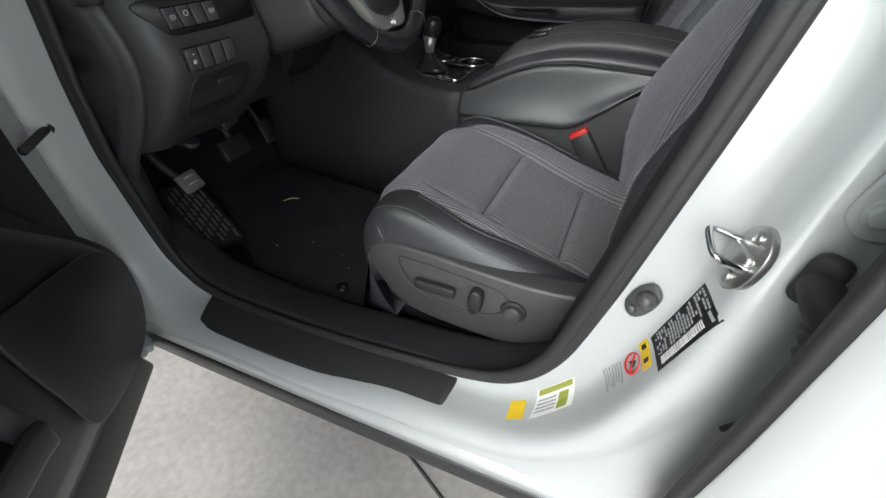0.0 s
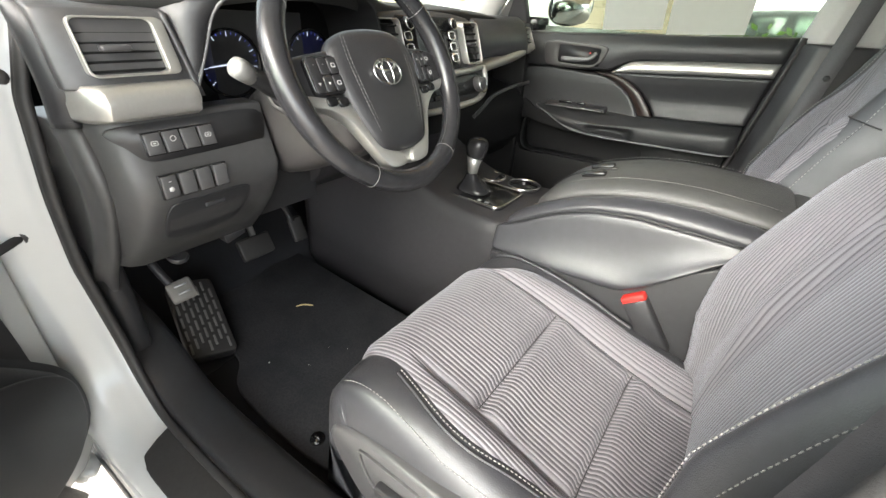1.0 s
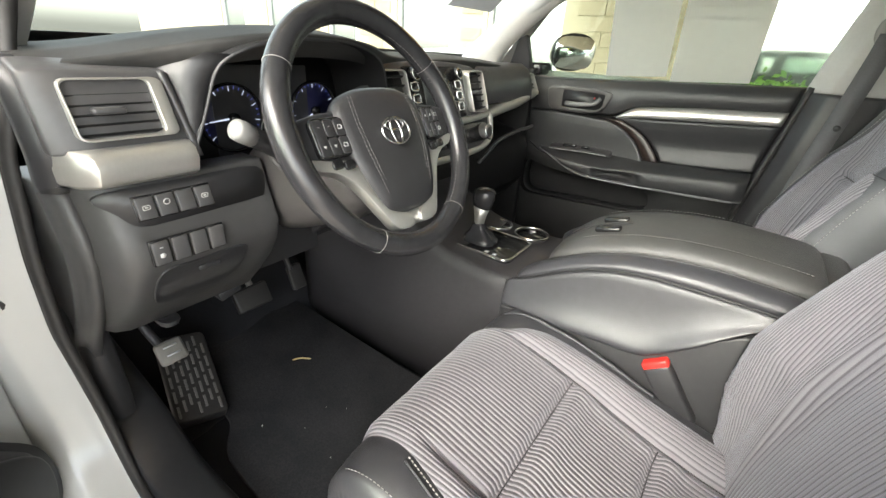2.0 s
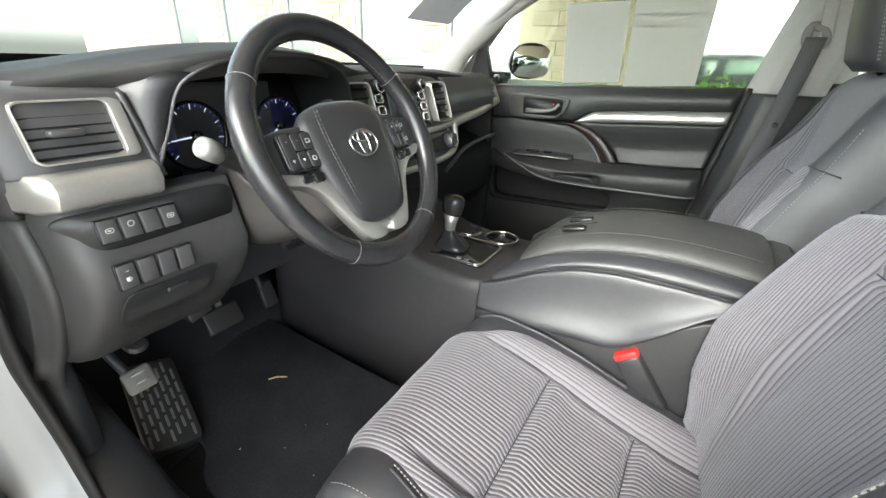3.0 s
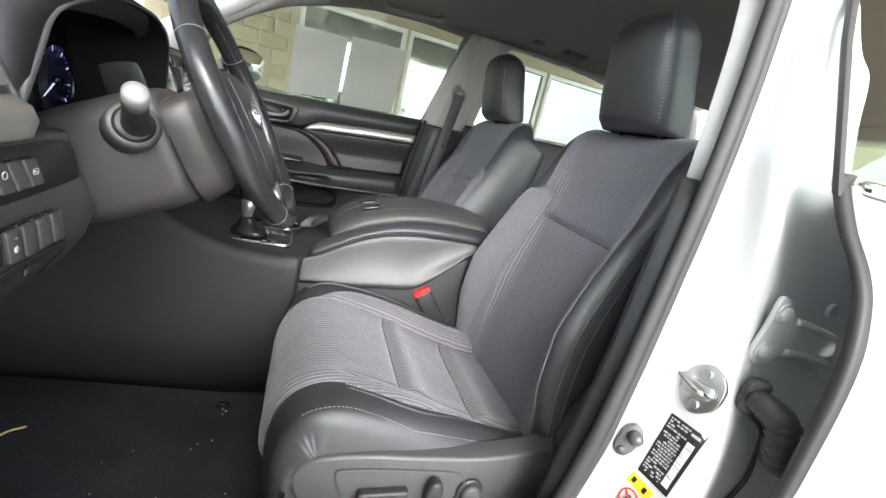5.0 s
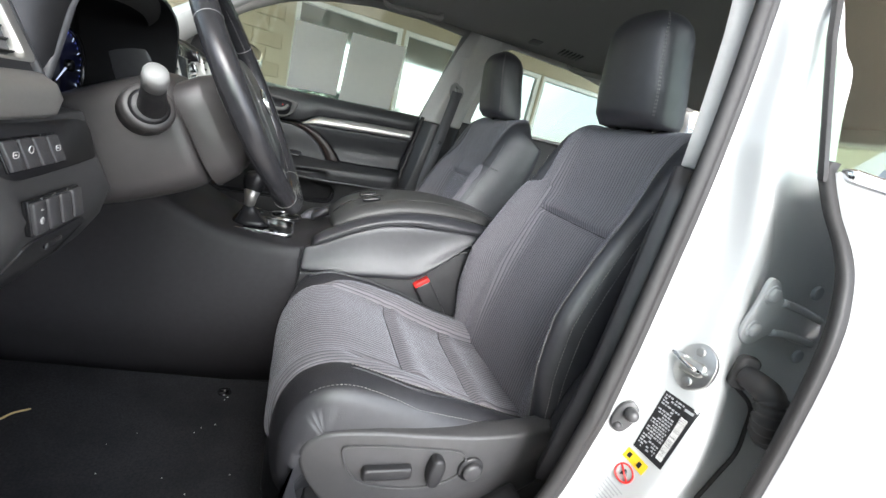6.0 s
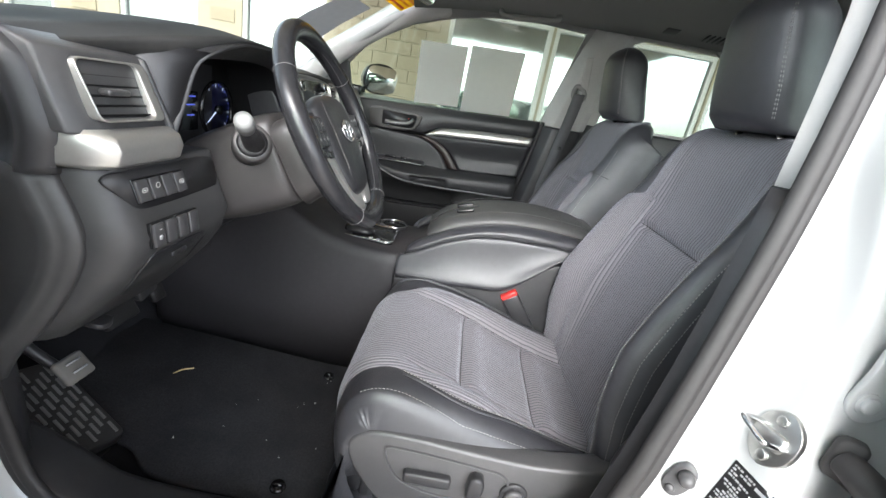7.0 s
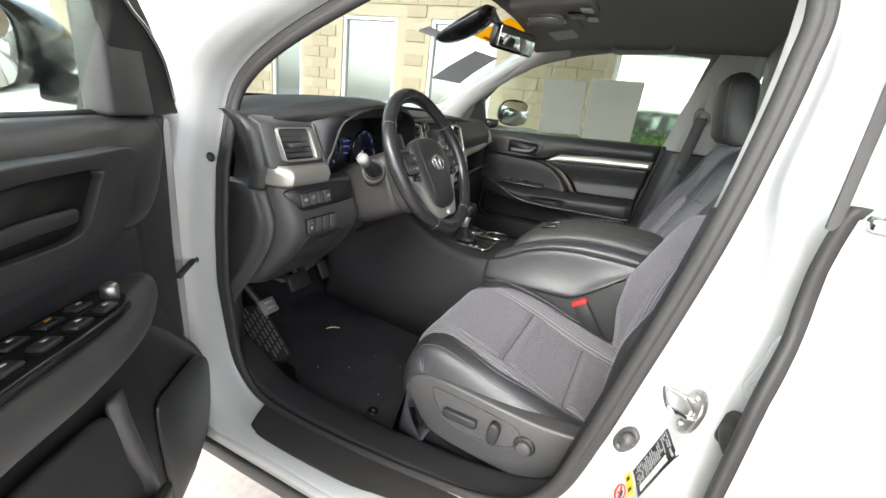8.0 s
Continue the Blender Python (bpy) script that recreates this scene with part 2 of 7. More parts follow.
def box(cx, cy, cz, sx, sy, sz, m=None):
    """Mesh data of a block by its centre and sizes, turned by m about its centre."""
    v = [Vector((x * sx / 2, y * sy / 2, z * sz / 2)) for x in (-1, 1) for y in (-1, 1) for z in (-1, 1)]
    if m is not None:
        v = [m @ q for q in v]
    c = Vector((cx, cy, cz))
    return [q + c for q in v], [(0, 1, 3, 2), (4, 6, 7, 5), (0, 4, 5, 1), (2, 3, 7, 6), (0, 2, 6, 4), (1, 5, 7, 3)]


def prism(outline, at, a, b):
    """Mesh data of a flat outline, pushed from depth a to depth b; at(u, v, w) gives the point."""
    n = len(outline)
    return loft([[at(u, v, a) for u, v in outline], [at(u, v, b) for u, v in outline]])


def frame_ring(outer, inner, at, a, b):
    """Mesh data of a frame between two outlines of equal length, from depth a to depth b."""
    rings = [[at(u, v, a) for u, v in outer], [at(u, v, b) for u, v in outer], [at(u, v, b) for u, v in inner], [at(u, v, a) for u, v in inner]]
    rings.append(rings[0])
    return loft(rings, caps=False)


def rounded(w, h, r, n=5, cx=0.0, cy=0.0):
    """A rounded rectangle's outline."""
    out = []
    for k, (sx, sy) in enumerate(((1, 1), (-1, 1), (-1, -1), (1, -1))):
        for i in range(n):
            a = math.pi / 2 * (k + i / (n - 1))
            out.append((cx + sx * (w / 2 - r) + r * math.cos(a), cy + sy * (h / 2 - r) + r * math.sin(a)))
    return out


def circle(r, n=24, cx=0.0, cy=0.0):
    return [(cx + r * math.cos(2 * math.pi * i / n), cy + r * math.sin(2 * math.pi * i / n)) for i in range(n)]


def joined(*datas):
    verts, faces = [], []
    for v, f in datas:
        k = len(verts)
        verts.extend(v)
        faces.extend(tuple(i + k for i in q) for q in f)
    return verts, faces


def stitches(points, length=0.005, gap=0.003, r=0.0007, lift=None):
    """Mesh data of a row of short threads along a curve."""
    p = [Vector(q) for q in points]
    out, need = [], length + gap
    walk_len, seg = 0.0, 0
    dist = [0.0]
    for a, b in zip(p, p[1:]):
        dist.append(dist[-1] + (b - a).length)

    def place(s):
        i = int(np.clip(np.searchsorted(dist, s) - 1, 0, len(p) - 2))
        return p[i].lerp(p[i + 1], (s - dist[i]) / max(1e-9, dist[i + 1] - dist[i]))
    s = 0.0
    while s + length < dist[-1]:
        out.append(tube([place(s), place(s + length / 2) , place(s + length)], [r * 0.6, r, r * 0.6], 5))
        s += need
    return joined(*out)


def M(name, data, sharp=False):
    return mesh(name, *data, sharp=sharp)


# ---- ground and surroundings ----
def side_y(z):
    """Half width of the cabin's side at a height."""
    return table(z, [(0, 0.745), (0.80, 0.745), (0.92, 0.732), (1.06, 0.712), (1.22, 0.692), (1.47, 0.66), (1.6, 0.63)])


ground = part("ground", M("ground", surface(lambda u, v: (-60 + 120 * u, -60 + 120 * v, 0.0), 3, 3)), M_CONCRETE)
tagged(ground, "pale pinkish concrete paving with faint stains", "ground", kind="structure")
joint = part("joint", M("joint", box(0.36, -0.775, 0.0005, 2.2, 0.009, 0.003, Matrix.Rotation(radians(-28), 3, "Z"))), M_JOINT, ground, "dark saw-cut joint in the paving")

WALL_Y = 6.0
OPENINGS = [(-11.3, -10.3), (-9.4, -8.5), (-7.35, -6.5), (-5.45, -4.2), (-3.5, -2.2), (-0.28, 1.3), (1.34, 3.85), (3.89, 6.4), (6.44, 9.0), (9.04, 11.6)]
wall_parts = []
edge = -16.0
for x0, x1 in OPENINGS + [(16.0, 16.0)]:
    wall_parts.append(box((edge + x0) / 2, WALL_Y + 0.15, 1.9, x0 - edge, 0.3, 3.8))
    if x1 < 16:
        wall_parts.append(box((x0 + x1) / 2, WALL_Y + 0.15, 3.2, x1 - x0, 0.3, 1.2))
        wall_parts.append(box((x0 + x1) / 2, WALL_Y + 0.15, 0.2, x1 - x0, 0.3, 0.4))
    edge = x1
wall = part("wall_building", M("wall_building", joined(*wall_parts), True), M_MORTAR)
tagged(wall, "tan split-face block wall of a dealership building", "wall", kind="structure")
for i, (x0, x1) in enumerate(OPENINGS):
    w = thing(f"window_{i + 1}", "tall white-framed shop window reflecting the bright sky", "window", ((x0 + x1) / 2, WALL_Y, 0.4), "shop windows", "structure")
    at = lambda u, v, d: ((u), WALL_Y + 0.05 + d, v)
    o = [(x0, 0.4), (x1, 0.4), (x1, 2.6), (x0, 2.6)]
    q = [(x0 + 0.07, 0.47), (x1 - 0.07, 0.47), (x1 - 0.07, 2.53), (x0 + 0.07, 2.53)]
    part("window_frame", M("window_frame", frame_ring(o, q, at, -0.02, 0.08), True), M_FRAME, w, bevel=0.006)
    part("pane", M("pane", box((x0 + x1) / 2, WALL_Y + 0.09, 1.5, x1 - x0 - 0.13, 0.012, 2.08), True), M_WINDOW, w, "glass pane reflecting the sky")
# The unseen stretch over the car is sized to shape the cabin's light.
canopy = part("canopy", M("canopy", box(1.5, 1.7, 3.6, 7.4, 9.0, .4), True), M_SOFFIT)
tagged(canopy, "tan soffit of the canopy over the parking bay", "canopy", kind="structure")

# ---- car body ----
body = thing("car_body", "white painted body shell of a family car, driver's door open", "car", (0.5, 0, 0), kind="structure")
# x, z and the shares of front pillar, sill, middle pillar and roof rail round the driver's door opening
LOOP = [(-.348, .60, .8, .2, 0, 0), (-.31, .53, .4, .6, 0, 0), (-.245, .492, .1, .9, 0, 0), (-.10, .482, 0, 1, 0, 0), (.05, .488, 0, 1, 0, 0),
        (.229, .507, 0, 1, 0, 0), (.359, .53, 0, .8, .2, 0), (.44, .57, 0, .5, .5, 0), (.49, .65, 0, .2, .8, 0), (.52, .78, 0, 0, 1, 0), (.55, .915, 0, 0, 1, 0),
        (.576, 1.03, 0, 0, 1, 0), (.597, 1.132, 0, 0, 1, 0), (.612, 1.223, 0, 0, 1, 0), (.625, 1.322, 0, 0, 1, 0), (.631, 1.39, 0, 0, 1, 0), (.634, 1.45, 0, 0, .7, .3),
        (.615, 1.515, 0, 0, .3, .7), (.56, 1.545, 0, 0, 0, 1), (.35, 1.555, 0, 0, 0, 1), (.15, 1.53, 0, 0, 0, 1), (.03, 1.49, .2, 0, 0, .8), (-.063, 1.448, .5, 0, 0, .5),
        (-.165, 1.399, .6, 0, 0, .4), (-.251, 1.351, .8, 0, 0, .2), (-.319, 1.301, 1, 0, 0, 0), (-.362, 1.248, 1, 0, 0, 0), (-.370, 1.178, 1, 0, 0, 0),
        (-.362, 1.072, 1, 0, 0, 0), (-.358, .936, 1, 0, 0, 0), (-.358, .766, 1, 0, 0, 0)]
FRONT_OUT = [(.49, -.015), (.62, -.008), (.76, .004), (.94, .020), (1.08, .026), (1.175, .008), (1.25, 0)]
SECTIONS = [[(-.006, .0), (0, 0), (.029, -.003), (.036, -.03), (.046, -.07), (.075, -.105), (.16, -.125), (.22, -.12)],
            [(-.004, .0), (0, 0), (.022, -.004), (.026, -.03), (.030, -.068), (.045, -.088), (.06, -.092), (.07, -.085)],
            [(-.006, .0), (0, 0), (.03, -.004), (.058, -.013), (.075, -.024), (.082, -.040), (.086, -.060), (.090, -.080), (.098, -.091), (.116, -.096), (.140, -.090), (.168, -.083), (.26, -.088), (.36, -.13)],
            [(-.006, .0), (0, 0), (.012, -.01), (.02, -.03), (.05, -.045), (.09, -.045), (.14, -.02), (.15, .0)]]
loop = ring_spline(LOOP, 240)
out_n = []
for i in range(len(loop)):
    t = loop[(i + 1) % len(loop)][:2] - loop[i - 1][:2]
    t /= np.linalg.norm(t)
    out_n.append((t[1], -t[0]))


FINE = [spline(q[1:], 34) for q in SECTIONS]


def body_ring(k):
    ring = []
    for q, n in zip(loop, out_n):
        s = q[2:] / max(1e-6, q[2:].sum())
        narrow = smooth_table(q[1], [(1.10, 1.0), (1.24, .40)], .03) if s[2] + s[3] > .5 and q[0] > .5 else 1.0
        off = sum(s[j] * FINE[j][k][0] for j in range(4)) * narrow
        dy = sum(s[j] * FINE[j][k][1] for j in range(4)) * (smooth_table(q[1], [(.86, 1.0), (.97, .82), (1.05, .72), (1.24, .66), (1.46, .32)], .03) if q[0] > .5 else 1.0)
        ring.append((q[0] + off * n[0], -side_y(q[1]) - s[0] * table(q[1], FRONT_OUT) + dy, q[1] + off * n[1]))
    return ring


jamb = loft([body_ring(k) for k in range(34)], caps=False)
part("door_jamb", M("door_jamb", jamb), M_WHITE, body, "white painted door jamb")
JAMB = BVHTree.FromPolygons([tuple(map(float, v)) for v in jamb[0]], jamb[1])


def stuck(p, towards, lift):
    """The place on the painted jamb met from p along a direction, a little proud of it."""
    d = Vector(towards).normalized()
    hit = JAMB.ray_cast(Vector(p) - d * .06, d, .16)[0]
    return (hit if hit is not None else Vector(p)) - d * lift


STRIP = [(.028, .012), (.006, .009), (.026, .014), (.024, .012)]
rows = []
for q, n in zip(loop, out_n):
    s = q[2:] / max(1e-6, q[2:].sum())
    w, h = (sum(s[j] * STRIP[j][k] for j in range(4)) for k in (0, 1))
    y = -side_y(q[1]) - s[0] * table(q[1], FRONT_OUT)
    sec = [(-.008, .006), (-.010, -h * .5), (.0, -h), (w * .3, -h * 1.05), (w * .45, -h * .75), (w * .6, -h), (w * .85, -h * 1.0), (w, -h * .6), (w + .003, .002), (w * .5, .006)]
    rows.append([(q[0] + o * n[0], y + d, q[1] + o * n[1]) for o, d in sec])
rows.append(rows[0])
part("weatherstrip", M("weatherstrip", loft(rows, caps=False)), M_RUBBER, body, "black rubber door seal", sub=1)
part("rocker_cladding", M("rocker_cladding", loft([[(x, y, z + .03 * max(0, x)) for y, z in ((-.828, .400), (-.846, .397), (-.850, .385), (-.848, .350), (-.80, .29), (-.77, .26), (-.77, .38))] for x in (-.55, -.2, .3, .9, 1.7)])), M_PLASTIC, body, "black plastic rocker cladding", bevel=0.006)
part("sill_paint", M("sill_paint", loft([[(x, y, z + 0.03 * (x > .2) * (x - .2)) for y, z in ((-.83, .437), (-.842, .425), (-.845, .40), (-.80, .39), (-.78, .42))] for x in (-.50, -.3, 0, .3, .5, .9)])), M_WHITE, body)
part("floor_pan", M("floor_pan", box(0.85, 0, 0.36, 3.2, 1.48, 0.10), True), M_PLASTIC, body)
part("firewall", M("firewall", loft([[(x, y, z) for x, z in ((-.72, .40), (-1.0, .62), (-1.05, 1.15), (-1.1, 1.15), (-1.1, .40))] for y in (-.74, .74)]), True), M_CARPET, body)


# outer skin: roof, bonnet, wing, passenger side, rear
def roof_f(u, v):
    x, y = -0.05 + 2.55 * u, -0.58 + 1.16 * v
    e = 1 - (2 * v - 1) ** 2
    return (x, y, 1.575 + 0.085 * min(1, e * 1.6) + 0.035 * math.sin(math.pi * min(1, u * 1.1)))


part("roof", M("roof", surface(roof_f, 24, 24)), M_WHITE, body, thick=0.01)


def bonnet_f(u, v):
    x, y = -2.0 + 1.2 * u, -0.85 + 1.7 * v
    return (x, y, 0.86 + 0.28 * u ** 0.7 - 0.07 * (2 * v - 1) ** 4)


part("bonnet", M("bonnet", surface(bonnet_f, 16, 24)), M_WHITE, body, thick=0.01)


def wing_f(u, v):
    x = -2.0 + 1.56 * u
    z = 0.45 + (0.72 + 0.10 * u) * v
    return (x, -0.86 - 0.06 * math.sin(math.pi * min(1, v * 1.05)) + 0.10 * max(0, v - 0.8) * 2, z)


part("front_wing", M("front_wing", surface(wing_f, 16, 16)), M_WHITE, body, thick=0.012)
part("front_wing", M("front_wing", surface(lambda u, v: (lambda p: (p[0], -p[1], p[2]))(wing_f(u, v)), 12, 12)), M_WHITE, body, thick=0.012)


def rear_quarter(s):
    return M("rear_quarter", joined(box(2.1, s * 0.84, 0.8, 1.0, 0.08, 0.85), box(1.9, s * 0.70, 1.40, 0.18, 0.08, 0.42, Matrix.Rotation(radians(-18 * s), 3, "X"))))


for s in (-1, 1):
    part("rear_quarter", rear_quarter(s), M_WHITE, body, bevel=0.01)
part("tailgate", M("tailgate", joined(box(2.58, 0, 0.8, 0.08, 1.7, 0.9), box(2.5, 0, 1.6, 0.2, 1.3, 0.08))), M_WHITE, body, bevel=0.01)
part("rear_window", M("rear_window", box(2.52, 0, 1.4, 0.006, 1.4, 0.36)), M_GLASS, body).visible_shadow = False


def windshield_f(u, v):
    y = -0.70 + 1.40 * u
    c = (y / 0.7) ** 2
    b, t = (-0.90 + 0.24 * c, 1.16), (-0.06 + 0.08 * c, 1.605 - 0.02 * c)
    y *= 1 - 0.14 * v
    return (b[0] + (t[0] - b[0]) * v, y, b[1] + (t[1] - b[1]) * v + 0.02 * math.sin(math.pi * v))


ws = part("windshield", M("windshield", surface(windshield_f, 24, 14)), M_SCREENGLASS, body, "clear windshield")
ws.visible_shadow = False
part("frit_band", M("frit_band", surface(lambda u, v: tuple(Vector(windshield_f(.01 + .98 * u, .10 + .062 * v)) + Vector((.006, 0, -.006))), 30, 2)), M_BLACKINK, body, "black printed edge of the windshield", thick=0.001)


# headliner and pillar trims
def liner_f(u, v):
    x, y = -0.05 + 2.45 * u, -0.57 + 1.14 * v
    e = abs(2 * v - 1)
    return (x, y, 1.625 - 0.065 * e ** 3 - 0.03 * max(0, 1 - u * 6) ** 2 + 0.015 * math.sin(math.pi * u))


ceiling = part("ceiling", M("ceiling", surface(liner_f, 30, 20)), M_HEADLINER, thick=0.006)
tagged(ceiling, "grey woven headliner under the car roof", "headliner", kind="structure")
PU = spline([(-.64, .715, 1.165), (-.514, .672, 1.251), (-.247, .645, 1.486), (-.05, .605, 1.590), (.06, .58, 1.610)], 20)
PL = spline([(-.43, .750, 1.165), (-.364, .738, 1.272), (-.203, .722, 1.397), (-.05, .70, 1.482), (.10, .672, 1.530)], 20)
for s in (-1, 1):
    rings = []
    for a, b in zip(PU, PL):
        if s < 0:
            b = np.array((b[0] - .01, min(b[1], side_y(b[2]) - .012), b[2] - .005))
        m, inward = (a + b) / 2, np.array((.01, -.022, -.012))
        rings.append([(p[0], s * p[1], p[2]) for p in (a, a * .75 + b * .25 + inward * .8, m + inward, a * .25 + b * .75 + inward * .8, b, m + np.array((-.01, .03, .01)))])
    part("pillar_trim", M("pillar_trim", loft(rings)), M_GREYTRIM, body, "light grey front pillar trim", sub=1)

# driver's side middle pillar trims, seen past the seat
part("pillar_trim", M("pillar_trim", loft([[(x + a, y + b, z) for a, b in ((0, .012), (.035, .035), (.12, .05), (.14, .01), (.03, -.002))]
     for x, y, z in spline([(.600, -.680, 1.19), (.614, -.662, 1.30), (.622, -.645, 1.41), (.620, -.625, 1.50), (.60, -.60, 1.56)], 10)])), M_GREYTRIM, body, "light grey middle pillar trim")
part("pillar_lower_trim", M("pillar_lower_trim", loft([[(x + a, y + b, z) for a, b in ((-.004, .012), (.02, .045), (.14, .055), (.14, .0), (.03, -.002))]
     for x, y, z in spline([(.49, -.735, .66), (.53, -.728, .86), (.57, -.702, 1.03), (.600, -.682, 1.188)], 10)])), M_PLASTIC, body)
part("sill_trim", M("sill_trim", loft([[(x, y, z + 0.09 * max(0, x - .05) + dz) for y, z in ((-.738, .487), (-.731, .496), (-.700, .497), (-.664, .495), (-.652, .490), (-.645, .478), (-.641, .42), (-.735, .42))]
     for x, dz in spline([(-.60, .15), (-.45, .105), (-.36, .068), (-.30, .032), (-.25, .012), (-.12, 0), (.1, 0), (.3, 0), (.42, .01), (.50, .05)], 40)])), M_PLASTIC, body, "black plastic sill trim", bevel=0.003)
part("kick_panel", M("kick_panel", loft([[(x, y, z) for y, z in ((-.74, .47), (-.69, .47), (-.685, .60), (-.69, .80), (-.71, .95), (-.74, .95))]
     for x in (-.72, -.5, -.40, -.375)])), M_PLASTIC, body, sub=1)
scuff = part("scuff_plate", M("scuff_plate", loft([[(x + k * (y + .74) * .4, y, z + 0.03 + .075 * max(0, x)) for y, z in ((-.742, .444), (-.747, .450), (-.775, .443), (-.804, .430), (-.815, .424), (-.815, .415), (-.742, .43))]
     for x, k in ((-.250, -.5), (-.24, -.5), (-.1, 0), (.1, 0), (.338, .4), (.348, .4))])), M_RUBBER, body, "black ribbed scuff plate on the sill", bevel=0.003)

# ---- middle pillar hardware on the jamb ----
def local_frame(origin, normal, tilt=0.0):
    """A map from u (rearward), v (up) and d (proud) at a place on the painted jamb."""
    n = Vector(normal).normalized()
    u = n.cross(Vector((0, 0, 1))).normalized()
    if u.x < 0:
        u = -u
    v = n.cross(u).normalized()
    if v.z < 0:
        v = -v
    u, v = u * math.cos(tilt) + v * math.sin(tilt), v * math.cos(tilt) - u * math.sin(tilt)
    o = Vector(origin)
    return lambda a, b, d: tuple(o + u * a + v * b + n * d)


stk = thing("door_striker", "shiny zinc-plated door striker loop bolted to the jamb", "striker", (.637, -.787, .916))
on_pillar = local_frame(stuck((.637, -.787, .916), (1, .1, -.22), .0), (-.96, -.14, .22), radians(4))
plate = ring_spline([(.002, .036), (.022, .024), (.028, .004), (.022, -.022), (-.002, -.037), (-.024, -.022), (-.027, .0), (-.020, .024)], 40)
part("plate", M("plate", prism(plate, on_pillar, -.004, .004)), M_STEEL, stk, bevel=0.001)
part("loop", M("loop", tube(spline([on_pillar(*p) for p in ((.016, -.004, .002), (.017, -.002, .030), (.012, .000, .038), (-.012, .008, .040), (-.020, .010, .033), (-.020, .008, .002))], 30), .0035, 10)), M_CHROME, stk)
part("latch_foot", M("latch_foot", prism(rounded(.040, .022, .007, 4, -.003, -.002), on_pillar, .003, .010)), M_STEEL, stk, bevel=0.003)
for v in (.023, -.024):
    part("bolt", M("bolt", prism(circle(.0065, 12, 0.0, v), on_pillar, .003, .008)), M_STEEL, stk, bevel=0.001)
bmp = thing("door_bumper", "dark grey rubber door bumper plugged into the jamb", "bumper", (.577, -.7575, .809))
on_low = local_frame((.577, -.7575, .809), (-.49, -.85, .19), radians(-16))
part("base", M("base", prism(ring_spline([(0, .026), (.013, .018), (.015, -.004), (.008, -.024), (-.004, -.027), (-.014, -.016), (-.014, .008), (-.008, .021)], 30), on_low, -.003, .006)), M_PLASTIC_GREY, bmp, bevel=0.002)
part("nose", M("nose", tube([on_low(.004, .008, .004), on_low(.004, .008, .016), on_low(.004, .008, .022)], [.011, .010, .006], 14)), M_PLASTIC_GREY, bmp)
part("plug", M("plug", tube([on_low(-.002, -.018, .004), on_low(-.002, -.018, .010)], [.007, .005], 12)), M_PLASTIC_GREY, bmp)
hng = thing("pillar_hinge", "white painted rear door hinge bolted to the pillar", "hinge", (.73, -.815, 1.01))


def on_hinge(u, v, d):
    p = Matrix.Rotation(radians(-35), 4, "Z") @ Vector((u, -d, 0))
    return (.700 + p.x + 0.10 * v, -.825 + p.y, .995 + v)


hplane = lambda u, v, d: (u, -.792 - d, v)
part("leaf", M("leaf", prism(ring_spline([(.694, 1.064), (.714, 1.064), (.728, 1.048), (.748, 1.036), (.835, 1.018), (.852, .968), (.760, .982), (.735, .980), (.715, .966), (.694, .966), (.680, .985), (.688, 1.025)], 60), hplane, 0, .007)), M_WHITE, hng, bevel=0.002)
part("rib", M("rib", tube(spline([hplane(.740, 1.034, .006), hplane(.78, 1.028, .007), hplane(.84, 1.014, .006)], 12), .006, 8)), M_WHITE, hng)
part("rib", M("rib", tube(spline([hplane(.742, .987, .006), hplane(.79, .984, .007), hplane(.845, .974, .006)], 12), .006, 8)), M_WHITE, hng)
for u, v in ((.708, 1.044), (.700, .989)):
    bolt = part("bolt", M("bolt", prism(circle(.011, 6, u, v), hplane, .006, .014)), M_WHITE, hng, bevel=0.002)
    part("washer", M("washer", prism(circle(.014, 20, u, v), hplane, .005, .009)), M_WHITE, bolt, bevel=0.001)
for u, v in ((.797, 1.057), (.823, .952)):
    part("body_plug", M("body_plug", prism(circle(.011, 20, u, v), lambda a, b, d: (a, -.798 - d, b), 0, .006)), M_PAPERGREY, body, "grey round body plug", bevel=0.002)
con = thing("wiring_boot", "black ribbed rubber wiring boot between pillar and rear door", "wiring boot", (.69, -.828, .93))
part("collar", M("collar", prism(rounded(.028, .050, .010), lambda u, v, d: on_hinge(u - .012, v - .062, d), 0, .014)), M_RUBBER, con, bevel=0.003)
boot = spline([on_hinge(-.010, -.064, .01), on_hinge(.002, -.066, .026), on_hinge(.018, -.076, .034), on_hinge(.028, -.105, .034), on_hinge(.040, -.13, .022), on_hinge(.06, -.137, .004)], 60)
part("bellows", M("bellows", tube(boot, [.0155 + .0025 * min(1, i / 20) + (.0026 * math.sin(i * 1.3) if 24 < i < 52 else 0) for i in range(60)], 14)), M_RUBBER, con)
part("cable", M("cable", tube(spline([on_hinge(-.012, -.085, .006), (.731, -.823, .875), (.736, -.827, .836), (.731, -.832, .799), (.709, -.834, .762), (.688, -.834, .719)], 30), .0032, 8)), M_RUBBER, con)


